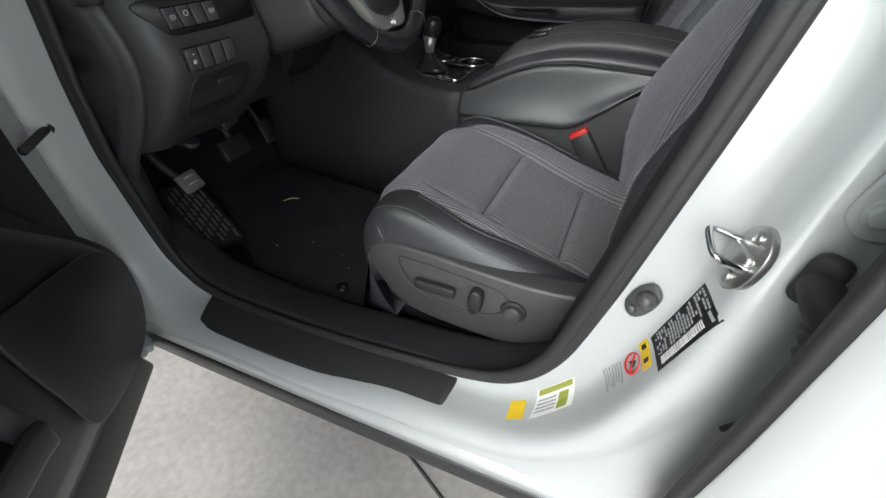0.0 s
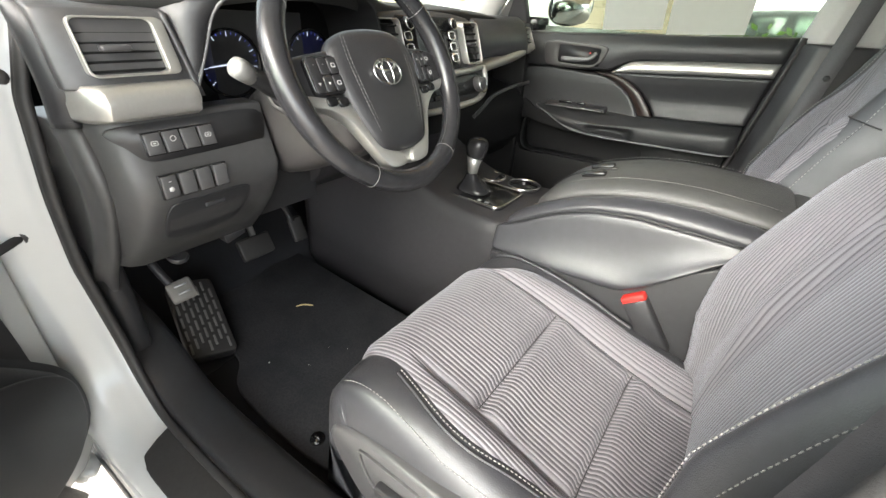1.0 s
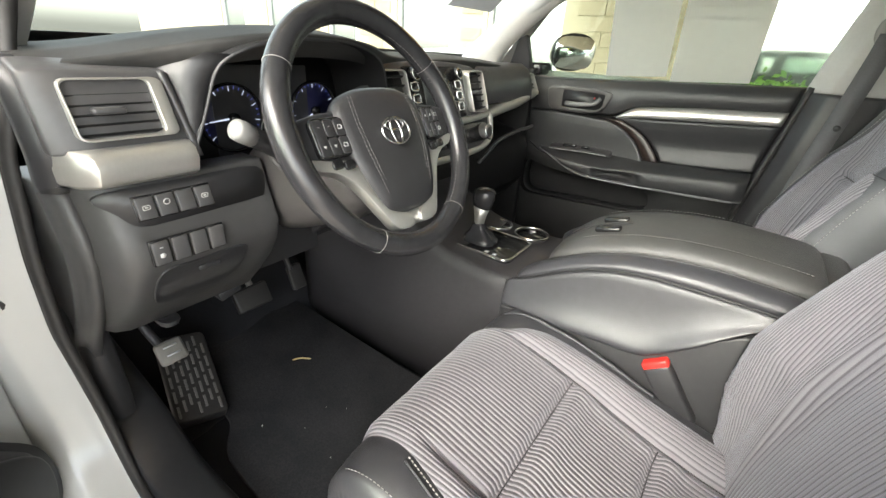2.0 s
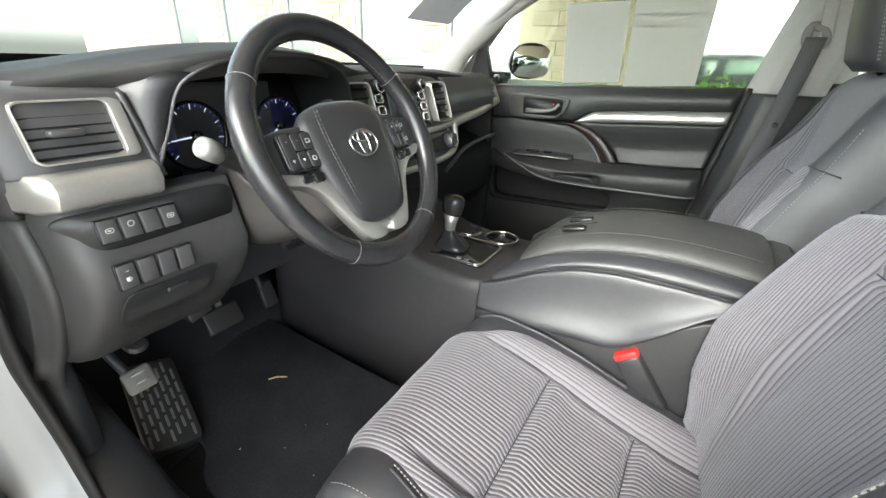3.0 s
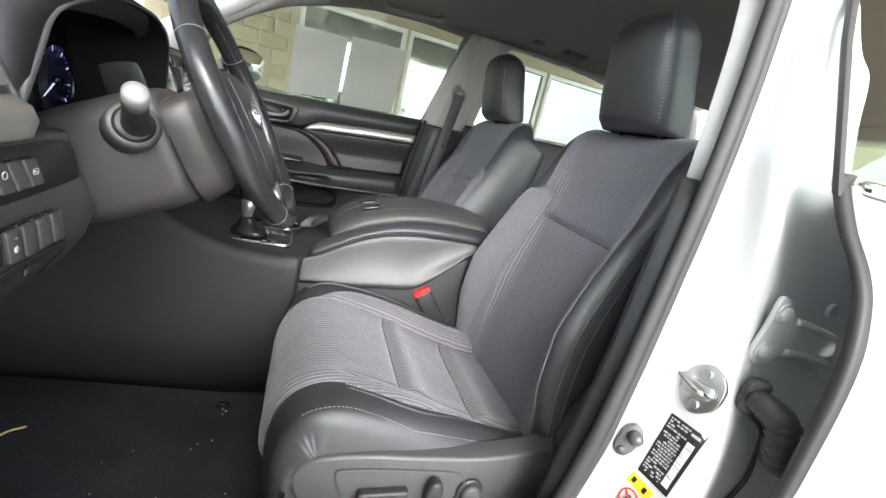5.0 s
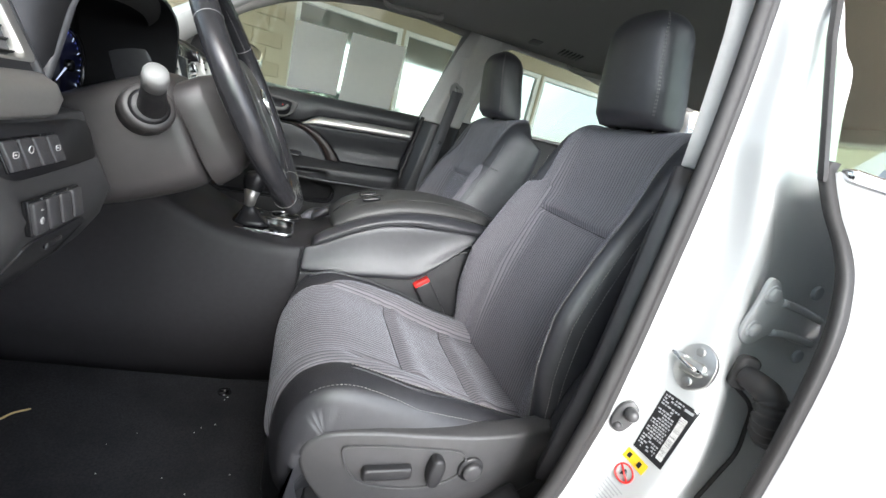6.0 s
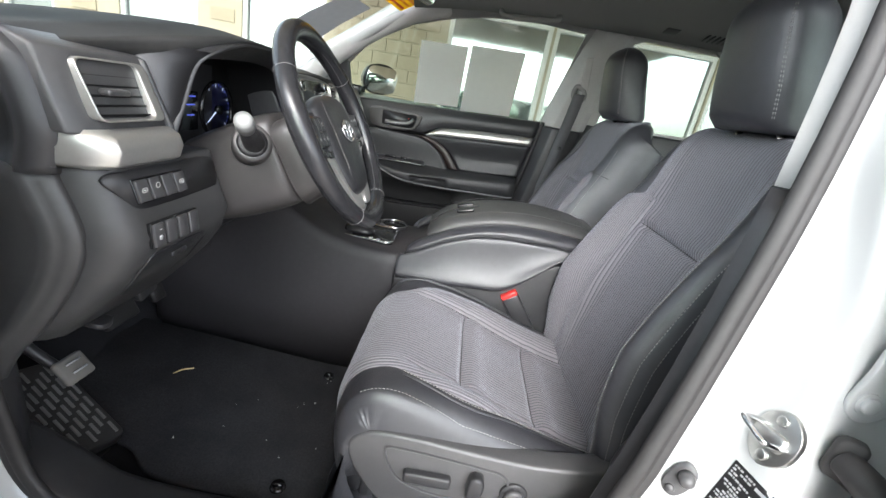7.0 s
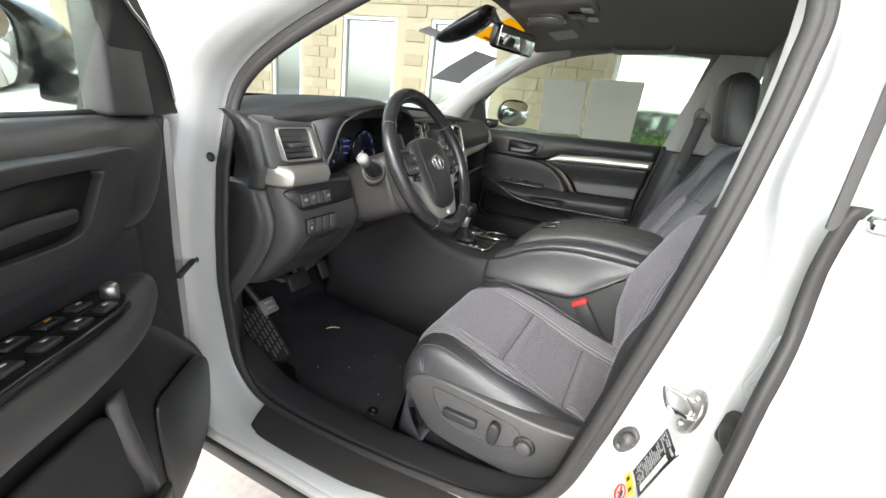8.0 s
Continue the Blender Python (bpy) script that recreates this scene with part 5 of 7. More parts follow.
for y in (-.055, .127):
    kb = part("knob", M("knob", tube([on_stack(y, 1.192, 0), on_stack(y, 1.192, .016), on_stack(y, 1.192, .019)], [.0135, .0125, .009], 22)), M_GLOSS, ctr)
    part("knob_ring", M("knob_ring", tube([on_stack(y + .0125 * math.cos(a), 1.192 + .0125 * math.sin(a), .0175) for a in np.linspace(0, 2 * math.pi, 24, endpoint=False)], .0016, 6, True)), M_CHROME, kb)
    for k in range(3):
        z = 1.165 - .026 * k
        key = part("key", M("key", prism(rounded(.026, .019, .005, 4, y, z), on_stack, 0, .006)), M_GLOSS, ctr, bevel=0.0015)
        part("key_edge", M("key_edge", frame_ring(rounded(.028, .021, .006, 4, y, z), rounded(.022, .015, .004, 4, y, z), on_stack, .004, .0065)), M_CHROME, key)
vent(-.168, -.092, 1, (stk_x(1.198) + .010, 1.198), (stk_x(1.105) + .010, 1.105), 5, margin=.035, deep=.3)
vent(.172, .246, 1, (stk_x(1.195) + .010, 1.195), (stk_x(1.098) + .010, 1.098), 6, margin=.035, deep=.3)
part("climate_panel", M("climate_panel", prism(rounded(.40, .052, .022, 6, .045, 1.043), on_stack, -.006, .004)), M_GLOSS, ctr, "gloss black climate panel", bevel=0.004)
part("climate_display", M("climate_display", prism(rounded(.10, .026, .003, 4, .06, 1.045), on_stack, .003, .005)), M_SCREEN, ctr)
for y in (-.120, .215):
    kb = part("climate_knob", M("climate_knob", tube([on_stack(y, 1.043, 0), on_stack(y, 1.043, .024), on_stack(y, 1.043, .027)], [.022, .0195, .015], 24)), M_PLASTIC_GREY, ctr)
    part("knob_ring", M("knob_ring", tube([on_stack(y + .0195 * math.cos(a), 1.043 + .0195 * math.sin(a), .025) for a in np.linspace(0, 2 * math.pi, 28, endpoint=False)], .0022, 6, True)), M_CHROME, kb)
for i in range(4):
    part("climate_key", M("climate_key", prism(rounded(.022, .008, .002, 3, -.02 + .034 * i, 1.024), on_stack, .003, .006)), M_PLASTIC, ctr, bevel=0.001)
lip = spline([(-.180, 1.090), (-.172, 1.04), (-.13, 1.005), (-.05, .996), (.10, .996), (.205, 1.004), (.255, 1.03), (.272, 1.085)], 40)
part("silver_lip", M("silver_lip", tube([on_stack(y, z, .004) for y, z in lip], .0085, 8)), M_SILVER, ctr, "silver curved lip")
part("silver_crossbar", M("silver_crossbar", loft([[on_stack(y, z + .008, -.004), on_stack(y, z + .006, .006), on_stack(y, z - .006, .007), on_stack(y, z - .008, -.004)] for y, z in spline([(-.182, 1.082), (-.08, 1.076), (.05, 1.074), (.18, 1.078), (.28, 1.086)], 20)])), M_SILVER, ctr, "silver crossbar")

# ---- steering column and wheel ----
WC = Vector((-.026, -.3685, 1.129))
TW = radians(28)
AX = Vector((math.cos(TW), 0, math.sin(TW)))
UP = Vector((-math.sin(TW), 0, math.cos(TW)))
RT = Vector((0, 1, 0))


def wh(u, v, d=0.0):
    """A point by the wheel: u to the passenger's side, v up the rim, d towards the driver."""
    return WC + RT * u + UP * v + AX * d


def on_column(u, v, d):
    """A point by the column, whose axis lies flatter than the wheel's."""
    return Vector((-.018, -.3685 + u, 1.135)) + Vector((math.cos(.384), 0, math.sin(.384))) * d + Vector((-math.sin(.384), 0, math.cos(.384))) * v


col = thing("steering_column", "black plastic steering column shroud with a key-free collar", "steering column", (-.15, -.3685, 1.0))
rings = []
for d, w, top, low in ((-.102, .060, .036, -.096), (-.105, .078, .048, -.116), (-.12, .082, .052, -.121), (-.17, .084, .050, -.124), (-.23, .086, .044, -.124), (-.32, .088, .035, -.120)):
    rings.append([tuple(on_column(u, v, d)) for u, v in ring_spline([(w, -.02), (w * .95, top * .65), (w * .6, top), (0, top * 1.04), (-w * .6, top), (-w * .95, top * .65), (-w, -.02), (-w * .96, low * .72), (-w * .62, low), (0, low * 1.02), (w * .62, low), (w * .96, low * .72)], 40)])
part("shroud", M("shroud", loft(rings)), M_SHROUD, col, "dark grey shroud", sub=1)
stalk = part("turn_stalk", M("turn_stalk", tube(spline([(-.15, -.44, 1.085), (-.142, -.47, 1.092), (-.130, -.51, 1.110), (-.121, -.540, 1.125)], 14), [.021 - .0007 * i if i < 9 else .0142 for i in range(14)], 18)), M_PLASTIC, col, "turn signal stalk")
part("stalk_tip", M("stalk_tip", tube([(-.1225, -.536, 1.1225), (-.117, -.552, 1.1315), (-.1145, -.561, 1.136), (-.1138, -.5635, 1.1372), (-.1136, -.5645, 1.1377)], [.0142, .0150, .0140, .0115, .006], 24)), material("pale_stalk_end", (.22, .22, .215), .35), stalk, "pale grey stalk end")
axis = (Vector((-.142, -.47, 1.092)) - Vector((-.160, -.430, 1.075))).normalized()
base = Vector((-.1475, -.462, 1.0885))
part("stalk_collar", M("stalk_collar", tube([base - .03 * axis, base, base + .003 * axis, base + .0035 * axis], [.036, .033, .030, .026], 28)), M_SHROUD, col)
part("collar_gap", M("collar_gap", tube([base + .0034 * axis, base + .0042 * axis], [.0255, .0255], 28)), M_VENT, col)
part("stalk_boot", M("stalk_boot", tube([base, base + .005 * axis, base + .007 * axis], [.0235, .0235, .021], 28)), M_PLASTIC, col)
part("wiper_stalk", M("wiper_stalk", tube(spline([(-.15, -.30, 1.085), (-.145, -.255, 1.10), (-.14, -.20, 1.125)], 10), .011, 12)), M_PLASTIC, col)

sw = thing("steering_wheel", "black leather steering wheel with silver lower spokes", "steering wheel", tuple(WC))
RIM = .181
part("rim", M("rim", tube([wh(RIM * math.sin(a), RIM * math.cos(a)) for a in np.linspace(0, 2 * math.pi, 96, endpoint=False)], [.0172 + .0015 * math.cos(2 * a) ** 2 for a in np.linspace(0, 2 * math.pi, 96, endpoint=False)], 18, True)), M_RIM, sw, "black polished leather rim")
for a in (radians(-57), radians(57), radians(-148), radians(148)):
    c = wh(RIM * math.sin(a), RIM * math.cos(a))
    out = (c - WC).normalized()
    part("rim_seam", M("rim_seam", tube([c + .0178 * (math.cos(b) * out + math.sin(b) * AX) for b in np.linspace(0, 2 * math.pi, 24, endpoint=False)], .00035, 5, True)), M_STITCH, sw)
for a0, a1 in ((62, 148), (-148, -62), (-58, 58)):
    inner = [wh((RIM - .0165) * math.sin(radians(a)), (RIM - .0165) * math.cos(radians(a)), .004) for a in np.linspace(a0, a1, 60)]
    part("rim_stitching", M("rim_stitching", stitches(inner, .0045, .003, .0009)), M_PLASTIC_GREY, sw)
rings = []
for d, w, top, low in ((-.099, .072, .040, -.106), (-.098, .078, .046, -.112), (-.095, .079, .047, -.113), (-.060, .077, .050, -.104), (-.056, .075, .050, -.102), (-.022, .056, .046, -.072)):
    rings.append([tuple(wh(u, v, d)) for u, v in ring_spline([(w, -.02), (w * .94, top * .7), (w * .55, top), (0, top), (-w * .55, top), (-w * .94, top * .7), (-w, -.02), (-w * .95, low * .72), (-w * .6, low), (0, low), (w * .6, low), (w * .95, low * .72)], 36)])
part("rear_cover", M("rear_cover", loft(rings)), M_SHROUD, sw, "dark cover behind the wheel's hub", bevel=0.003)
HUB = ring_spline([(0, .072), (.045, .068), (.075, .052), (.082, .02), (.076, -.02), (.062, -.065), (.045, -.092), (0, -.098), (-.045, -.092), (-.062, -.065), (-.076, -.02), (-.082, .02), (-.075, .052), (-.045, .068)], 56)
hub = part("airbag_cover", M("airbag_cover", loft([[tuple(wh(u * k * 1.16, v * k * 1.18 - .016, d)) for u, v in HUB] for k, d in ((.96, -.035), (1.0, -.012), (.97, .002), (.85, .010), (.45, .014), (.05, .015))])), M_PLASTIC, sw, "black airbag cover", sub=1)
for e in (-1, 1):
    for g in (0, .006):
        pts = [wh(e * (u + g), v, d) for u, v, d in spline([(.058, .052, .0085), (.062, .01, .012), (.056, -.045, .012), (.045, -.098, .009)], 30)]
        part("stitching", M("stitching", stitches(pts, .0045, .002, .00045)), M_THREAD, hub)
# plain emblem: three rings
for rx, ry, dz in ((.030, .0205, 0), (.0105, .0205, 0), (.0205, .0080, .0095)):
    part("emblem", M("emblem", tube([wh(rx * math.cos(a), -.008 + dz + ry * math.sin(a), .0178) for a in np.linspace(0, 2 * math.pi, 32, endpoint=False)], .0019, 6, True)), M_CHROME, hub, "chrome emblem rings")
for e in (-1, 1):
    side = [(e * u, v) for u, v in [(.070, .030), (.11, .036), (.165, .026), (.172, .004), (.160, -.026), (.11, -.036), (.072, -.050)]]
    sp = part("side_spoke", M("side_spoke", prism(ring_spline(side, 30), lambda u, v, w: tuple(wh(u, v, w)), -.022, -.004)), M_PLASTIC, sw, bevel=0.006)
    kw = .0165 if e < 0 else .0125
    pad = part("button_pad", M("button_pad", prism(rounded(kw * 3 + .009, .056, .010, 4, e * .113, .000), lambda u, v, w: tuple(wh(u, v, w)), -.008, .004)), M_GLOSS, sp, bevel=0.003)
    for i in range(3):
        u = e * .113 + (i - 1) * (kw + .0012)
        for v, h in (((.0, .049),) if i == 0 else ((.0125, .0235), (-.0125, .0235))):
            part("key", M("key", prism(rounded(kw, h, .003, 3, u, v), lambda a, b, w: tuple(wh(a, b, w)), .003, .0056)), M_PLASTIC, pad, bevel=0.0012)
        for v in (.0125, -.0125):
            if i < 2:
                part("symbol", M("symbol", prism([(u - .0026, v - .0018 * e), (u + .0026, v - .0018 * e), (u, v + .0024 * (1 if v > 0 else -1))], lambda a, b, w: tuple(wh(a, b, w)), .0057, .0060)), M_WHITEBTN, pad)
            else:
                part("symbol", M("symbol", frame_ring(rounded(.0075, .0062, .0014, 3, u, v), rounded(.0055, .0042, .001, 3, u, v), lambda a, b, w: tuple(wh(a, b, w)), .0057, .0060)), M_WHITEBTN, pad)
    lower = [(e * u, v) for u, v in [(.160, -.024), (.150, -.040), (.122, -.048), (.094, -.072), (.066, -.122), (.046, -.150), (.010, -.152), (.016, -.132), (.048, -.118), (.072, -.074), (.088, -.038), (.125, -.030)]]
    part("lower_spoke", M("lower_spoke", prism(ring_spline(lower, 48), lambda u, v, w: tuple(wh(u, v, w)), -.02, .000)), M_SILVER, sw, "silver lower spoke", bevel=0.005)
    for i in (0, 1):
        part("phone_key", M("phone_key", prism(rounded(.018, .013, .004, 3, e * (.098 + .020 * i), -.040 + .003 * i), lambda a, b, w: tuple(wh(a, b, w)), -.004, .004)), M_GLOSS, sp, bevel=0.001)
part("lower_bridge", M("lower_bridge", prism(rounded(.07, .024, .008, 4, 0, -.140), lambda u, v, w: tuple(wh(u, v, w)), -.024, -.006)), M_SILVER, sw, bevel=0.006)

# ---- centre console ----
cs = thing("centre_console", "black centre console with shifter, cup holders and padded lid", "centre console", (.1, .03, .42))
YL, YR = -.115, .205


def console_top(x):
    return table(x, [(-.55, .97), (-.30, .93), (-.15, .845), (-.08, .815), (.02, .803), (.10, .80), (.15, .808), (.22, .85), (.30, .882), (.40, .888), (.50, .872), (.60, .86)])


rings = []
for x in np.linspace(-.58, .62, 50):
    z = (console_top(x - .03) + console_top(x) * 2 + console_top(x + .03)) / 4
    flare = 0.0 if x < .095 else -.014
    rings.append([(x, YL - .012, .42), (x, YL - .010, .60), (x, YL - .006 - flare, z - .10), (x, YL - flare, z - .035), (x, YL + .006 - flare * .5, z - .008), (x, YL + .02, z),
                  (x, .045, z + .002), (x, YR - .02, z), (x, YR - .004, z - .01), (x, YR, z - .05), (x, YR + .01, .42)])
part("side_panel", M("side_panel", loft(rings)), M_FLANK, cs, "black console flank")
part("panel_seam", M("panel_seam", tube([(.095, YL - .0105, .46), (.095, YL - .0098, .60), (.095, YL - .0062, .705), (.095, YL - .001, .765), (.095, YL + .008, .796)], .0015, 5)), M_BLACKINK, cs)
LIDGAP = [(.12, .835), (.16, .852), (.20, .874), (.25, .898), (.33, .922), (.40, .932), (.47, .935), (.56, .930), (.62, .922)]
LINE = [(.10, .806), (.13, .815), (.155, .828), (.21, .860), (.25, .878), (.30, .896), (.38, .907), (.48, .906), (.55, .904), (.62, .90)]
LEDGE = [(.09, .752), (.20, .762), (.30, .772), (.38, .776), (.413, .788), (.446, .812), (.488, .842), (.527, .872), (.56, .888), (.62, .894)]
rings = []
for x in list(np.linspace(.163, .20, 6)) + list(np.linspace(.215, .60, 24)) + [.606, .61]:
    f = min(1.0, ((x - .158) / .05)) ** .5 * (1 if x < .603 else .9)
    lo, w, c = smooth_table(x, LIDGAP, .015), .118 * (.86 + .14 * f), .045
    hi = lo + .030 * f
    rings.append([(x, c - w, lo - .012), (x, c - w - .004, lo + .002), (x, c - w - .003, lo + .010 * f), (x, c - w + .008, hi - .006 * f), (x, c - w + .028, hi), (x, c, hi + .007),
                  (x, c + w - .028, hi), (x, c + w - .008, hi - .006 * f), (x, c + w + .003, lo + .010 * f), (x, c + w, lo - .012)])
lid = part("armrest_lid", M("armrest_lid", loft(rings)), M_LID, cs, "black padded armrest lid", sub=1)
for e in (-1, 1):
    pts = [(x, .045 + e * .094, smooth_table(x, LIDGAP, .015) + .0325) for x in np.linspace(.225, .59, 50)]
    part("stitching", M("stitching", stitches(pts, .004, .0025, .0007)), M_THREAD, lid)
for y, k in ((-.018, 0), (.050, 1)):
    part("latch", M("latch", box(.262, y, smooth_table(.262, LIDGAP) + .036, .050, .020, .010, Matrix.Rotation(radians(-16), 3, "Y"))), M_GLOSS, lid, bevel=0.004)
part("lid_split", M("lid_split", tube([(x, .018, smooth_table(x, LIDGAP, .015) + .030 * min(1.0, ((x - .158) / .05)) ** .5 + .0065) for x in np.linspace(.168, .30, 16)], .0016, 6)), M_BLACKINK, lid)
part("lid_rear", M("lid_rear", box(.630, .045, .918, .055, .24, .055)), M_LID, cs, bevel=0.016)
# padded shoulder between the lid and the seam below it
rings = []
for x in np.linspace(.118, .62, 36):
    z0, z1 = smooth_table(x, LINE, .015), smooth_table(x, LIDGAP, .015)
    if x < .15:
        z1 = z0 + (z1 - z0) * (x - .10) / .05
    rings.append([(x, -.100, z0 - .02), (x, -.1165, z0 + .0015), (x, -.1155, z0 + (z1 - z0) * .28 + .004), (x, -.105, z0 + (z1 - z0) * .62 + .006), (x, -.088, z1 + .003), (x, -.072, z1 + .002), (x, -.060, z1 - .02)])
part("shoulder", M("shoulder", loft(rings)), M_LEATHER, cs, "padded black leather shoulder below the lid", sub=1)
part("shoulder", M("shoulder", loft([[(x, .19 - (y + .10), z) for x, y, z in r] for r in rings])), M_LEATHER, cs, "padded black leather shoulder below the lid", sub=1)
part("lid_gap", M("lid_gap", tube([(x, -.0765, smooth_table(x, LIDGAP, .015) + .001) for x in np.linspace(.165, .60, 40)], .0026, 6)), M_BLACKINK, cs)
part("shoulder_seam", M("shoulder_seam", tube([(x, -.1172, smooth_table(x, LINE, .015)) for x in np.linspace(.115, .62, 44)], .0018, 6)), M_BLACKINK, cs)
# hollow flank that runs out into a ledge by the seat
rings = []
for x in np.linspace(.0975, .62, 40):
    z0, z1 = smooth_table(x, LEDGE, .012), smooth_table(x, LINE, .015) - .001
    k = min(1.0, (z1 - z0) / .08) * min(1.0, .25 + (x - .095) / .20)
    prof = [(-.100, 1.0), (-.1165, 1.0), (-.1192, .86), (-.1215, .66), (-.1235 - .003 * k, .44), (-.1245 - .009 * k, .24), (-.125 - .018 * k, .09), (-.126 - .024 * k, -.02), (-.126 - .024 * k, -.10), (-.124 - .016 * k, -.17)]
    rings.append([(x, y, z0 + (z1 - z0) * f) for y, f in prof] + [(x, -.100, z0 - .03)])
part("flank", M("flank", loft(rings)), M_LEATHER, cs, "hollow black leather-look flank", sub=1)
part("lower_flank", M("lower_flank", loft([[(x, YL + .02, .44), (x, YL - .018, .44), (x, YL - .016, .60), (x, YL - .014, z0 - .012), (x, YL + .02, z0)] for x, z0 in ((.0985, .75), (.2, .762), (.3, .772), (.38, .776), (.446, .812), (.488, .842), (.527, .868), (.61, .88))])), M_PLASTIC, cs, "black plastic lower flank", bevel=0.003)
# shifter
ztop = .806
shp = part("shifter_plate", M("shifter_plate", prism(rounded(.20, .145, .02, 5, -.03, .015), lambda u, v, w: (u, v, ztop + w - .06 * min(0, u + .05)), -.01, .004)), M_GLOSS, cs, "gloss black shifter plate", bevel=0.003)
part("plate_rim", M("plate_rim", frame_ring(rounded(.206, .150, .022, 5, -.03, .015), rounded(.192, .136, .018, 5, -.03, .015), lambda u, v, w: (u, v, ztop + w - .06 * min(0, u + .05)), .002, .007)), M_CHROME, cs, bevel=0.001)
sh = part("shifter_boot", M("shifter_boot", loft([[tuple((x0 + u, .0 + v, z)) for u, v in rounded(w, d, w * .3, 4)] for x0, w, d, z in ((-.035, .11, .085, .808), (-.037, .085, .065, .826), (-.042, .05, .042, .84), (-.044, .034, .03, .852), (-.045, .026, .026, .864))])), M_RIM, cs, "black leather shifter boot", sub=1)
part("shifter_collar", M("shifter_collar", tube([(-.045, 0, .858), (-.044, 0, .88), (-.042, 0, .905)], [.012, .015, .021], 16)), M_SILVER, sh)
part("shifter_knob", M("shifter_knob", loft([[(-.040 + r * 1.15 * math.cos(a) + dx, r * math.sin(a), z) for a in np.linspace(0, 2 * math.pi, 20, endpoint=False)] for r, z, dx in ((.018, .895, 0), (.023, .91, 0), (.026, .928, .001), (.025, .942, .002), (.018, .951, .003), (.004, .954, .003))])), M_RIM, sh, "black shifter knob", sub=1)
for i in range(5):
    part("gate_mark", M("gate_mark", box(-.06 + .022 * i, -.042, ztop + .0052, .010, .010, .001)), M_WHITEBTN if i % 2 else M_PAPERGREY, shp)
for x, y, r in ((.045, .135, .043), (-.055, .135, .036)):
    cup = part("cup_holder", M("cup_holder", loft([[(x + rr * math.cos(a), y + rr * math.sin(a), z) for a in np.linspace(0, 2 * math.pi, 32, endpoint=False)] for rr, z in ((r, .806), (r + .004, .812), (r + .001, .814), (r - .003, .810), (r - .006, .77), (r - .008, .73))], caps=False)), M_PLASTIC, cs, "round cup holder")
    part("cup_ring", M("cup_ring", tube([(x + (r + .001) * math.cos(a), y + (r + .001) * math.sin(a), .813) for a in np.linspace(0, 2 * math.pi, 36, endpoint=False)], .003, 8, True)), M_CHROME, cup)
    # Near-black disc just under the rim; the console is not hollowed below.
    part("cup_disc", M("cup_disc", prism(circle(r - .003, 24, x, y), lambda u, v, w: (u, v, w), .8095, .8115)), M_GLOSS, cup)


# ---- passenger door ----
pd = thing("passenger_door", "closed black passenger door panel with a silver strip", "car door", (.15, .80, .45))
pat = lambda u, v, w: (u, .785 - w, v)


def pglass(u, v, w=0.0):
    return (u, .805 - .39 * (v - 1.22) - w, v)


part("outer_skin", M("outer_skin", surface(lambda u, v: (-.50 + 1.06 * u, .885 + .04 * math.sin(math.pi * (.15 + .75 * v)), .42 + .775 * v), 12, 12)), M_WHITE, pd, thick=0.01)
TRIM = [(-.30, .47), (.40, .47), (.445, .62), (.475, .80), (.545, 1.19), (-.33, 1.15), (-.34, .80)]
part("trim_panel", M("trim_panel", prism(TRIM, pat, -.06, -.052)), M_VENT, pd, "black door trim", bevel=0.002)
M_SATIN = material("satin_grey_plastic", (.17, .17, .172), .32, vary=.12, scale=70, bump=.15, bump_scale=1000)


def door_end(z):
    """The slanting rear edge of the door trim at a height."""
    return .459 + (z - .753) * .186


def relief(name, rows, x_left, x_right, depth, mat, label="", n=40, m=14, roll=.012):
    """A moulded panel: rows are x, low z, high z; depth(f, g) stands out from the door; its edges roll back."""
    def f(u, v):
        x = rows[0][0] + (rows[-1][0] - rows[0][0]) * u
        z0, z1 = smooth_table(x, [(a, b) for a, b, c in rows], .006), smooth_table(x, [(a, c) for a, b, c in rows], .006)
        z = z0 + (z1 - z0) * v
        xl, xr = x_left(z), x_right(z)
        x = xl + (xr - xl) * u
        edge = min(min(v, 1 - v) * (z1 - z0), min(u, 1 - u) * (xr - xl)) / .006
        back = roll * (1 - math.sqrt(max(0, 1 - (1 - min(1, edge)) ** 2)))
        return (x, .785 - depth(u, v) + back, z)
    return part(name, M(name, surface(f, n, m)), mat, pd, label, thick=0.004)


mid = lambda *c: lambda u, v: smooth_table(v, [(i / (len(c) - 1), d) for i, d in enumerate(c)], .12)
relief("upper_panel", [(-.31, 1.056, 1.172), (-.09, 1.064, 1.180), (.05, 1.070, 1.186), (.085, 1.092, 1.188), (.116, 1.1085, 1.190), (.30, 1.1255, 1.198), (.545, 1.140, 1.210)],
       lambda z: -.31, door_end, mid(.026, .034, .036, .034, .026, .010), M_DOOR, "dark grey upper door panel", n=60, m=24)
relief("trim_strip", [(.052, 1.065, 1.068), (.085, 1.069, 1.0905), (.116, 1.0725, 1.107), (.30, 1.086, 1.124), (.535, 1.101, 1.139)], lambda z: .052, lambda z: door_end(z) - .004, mid(.034, .037, .034, .027), M_SILVER, "bright silver trim strip", n=60, m=10, roll=.006)
BOUT = [(.94, .221), (.971, .197), (1.013, .159), (1.038, .120), (1.051, .093), (1.058, .065), (1.066, .03)]
BIN = [(.88, .190), (.934, .175), (.962, .158), (.99, .137), (1.015, .106), (1.033, .078), (1.047, .040), (1.054, .005), (1.062, -.03)]
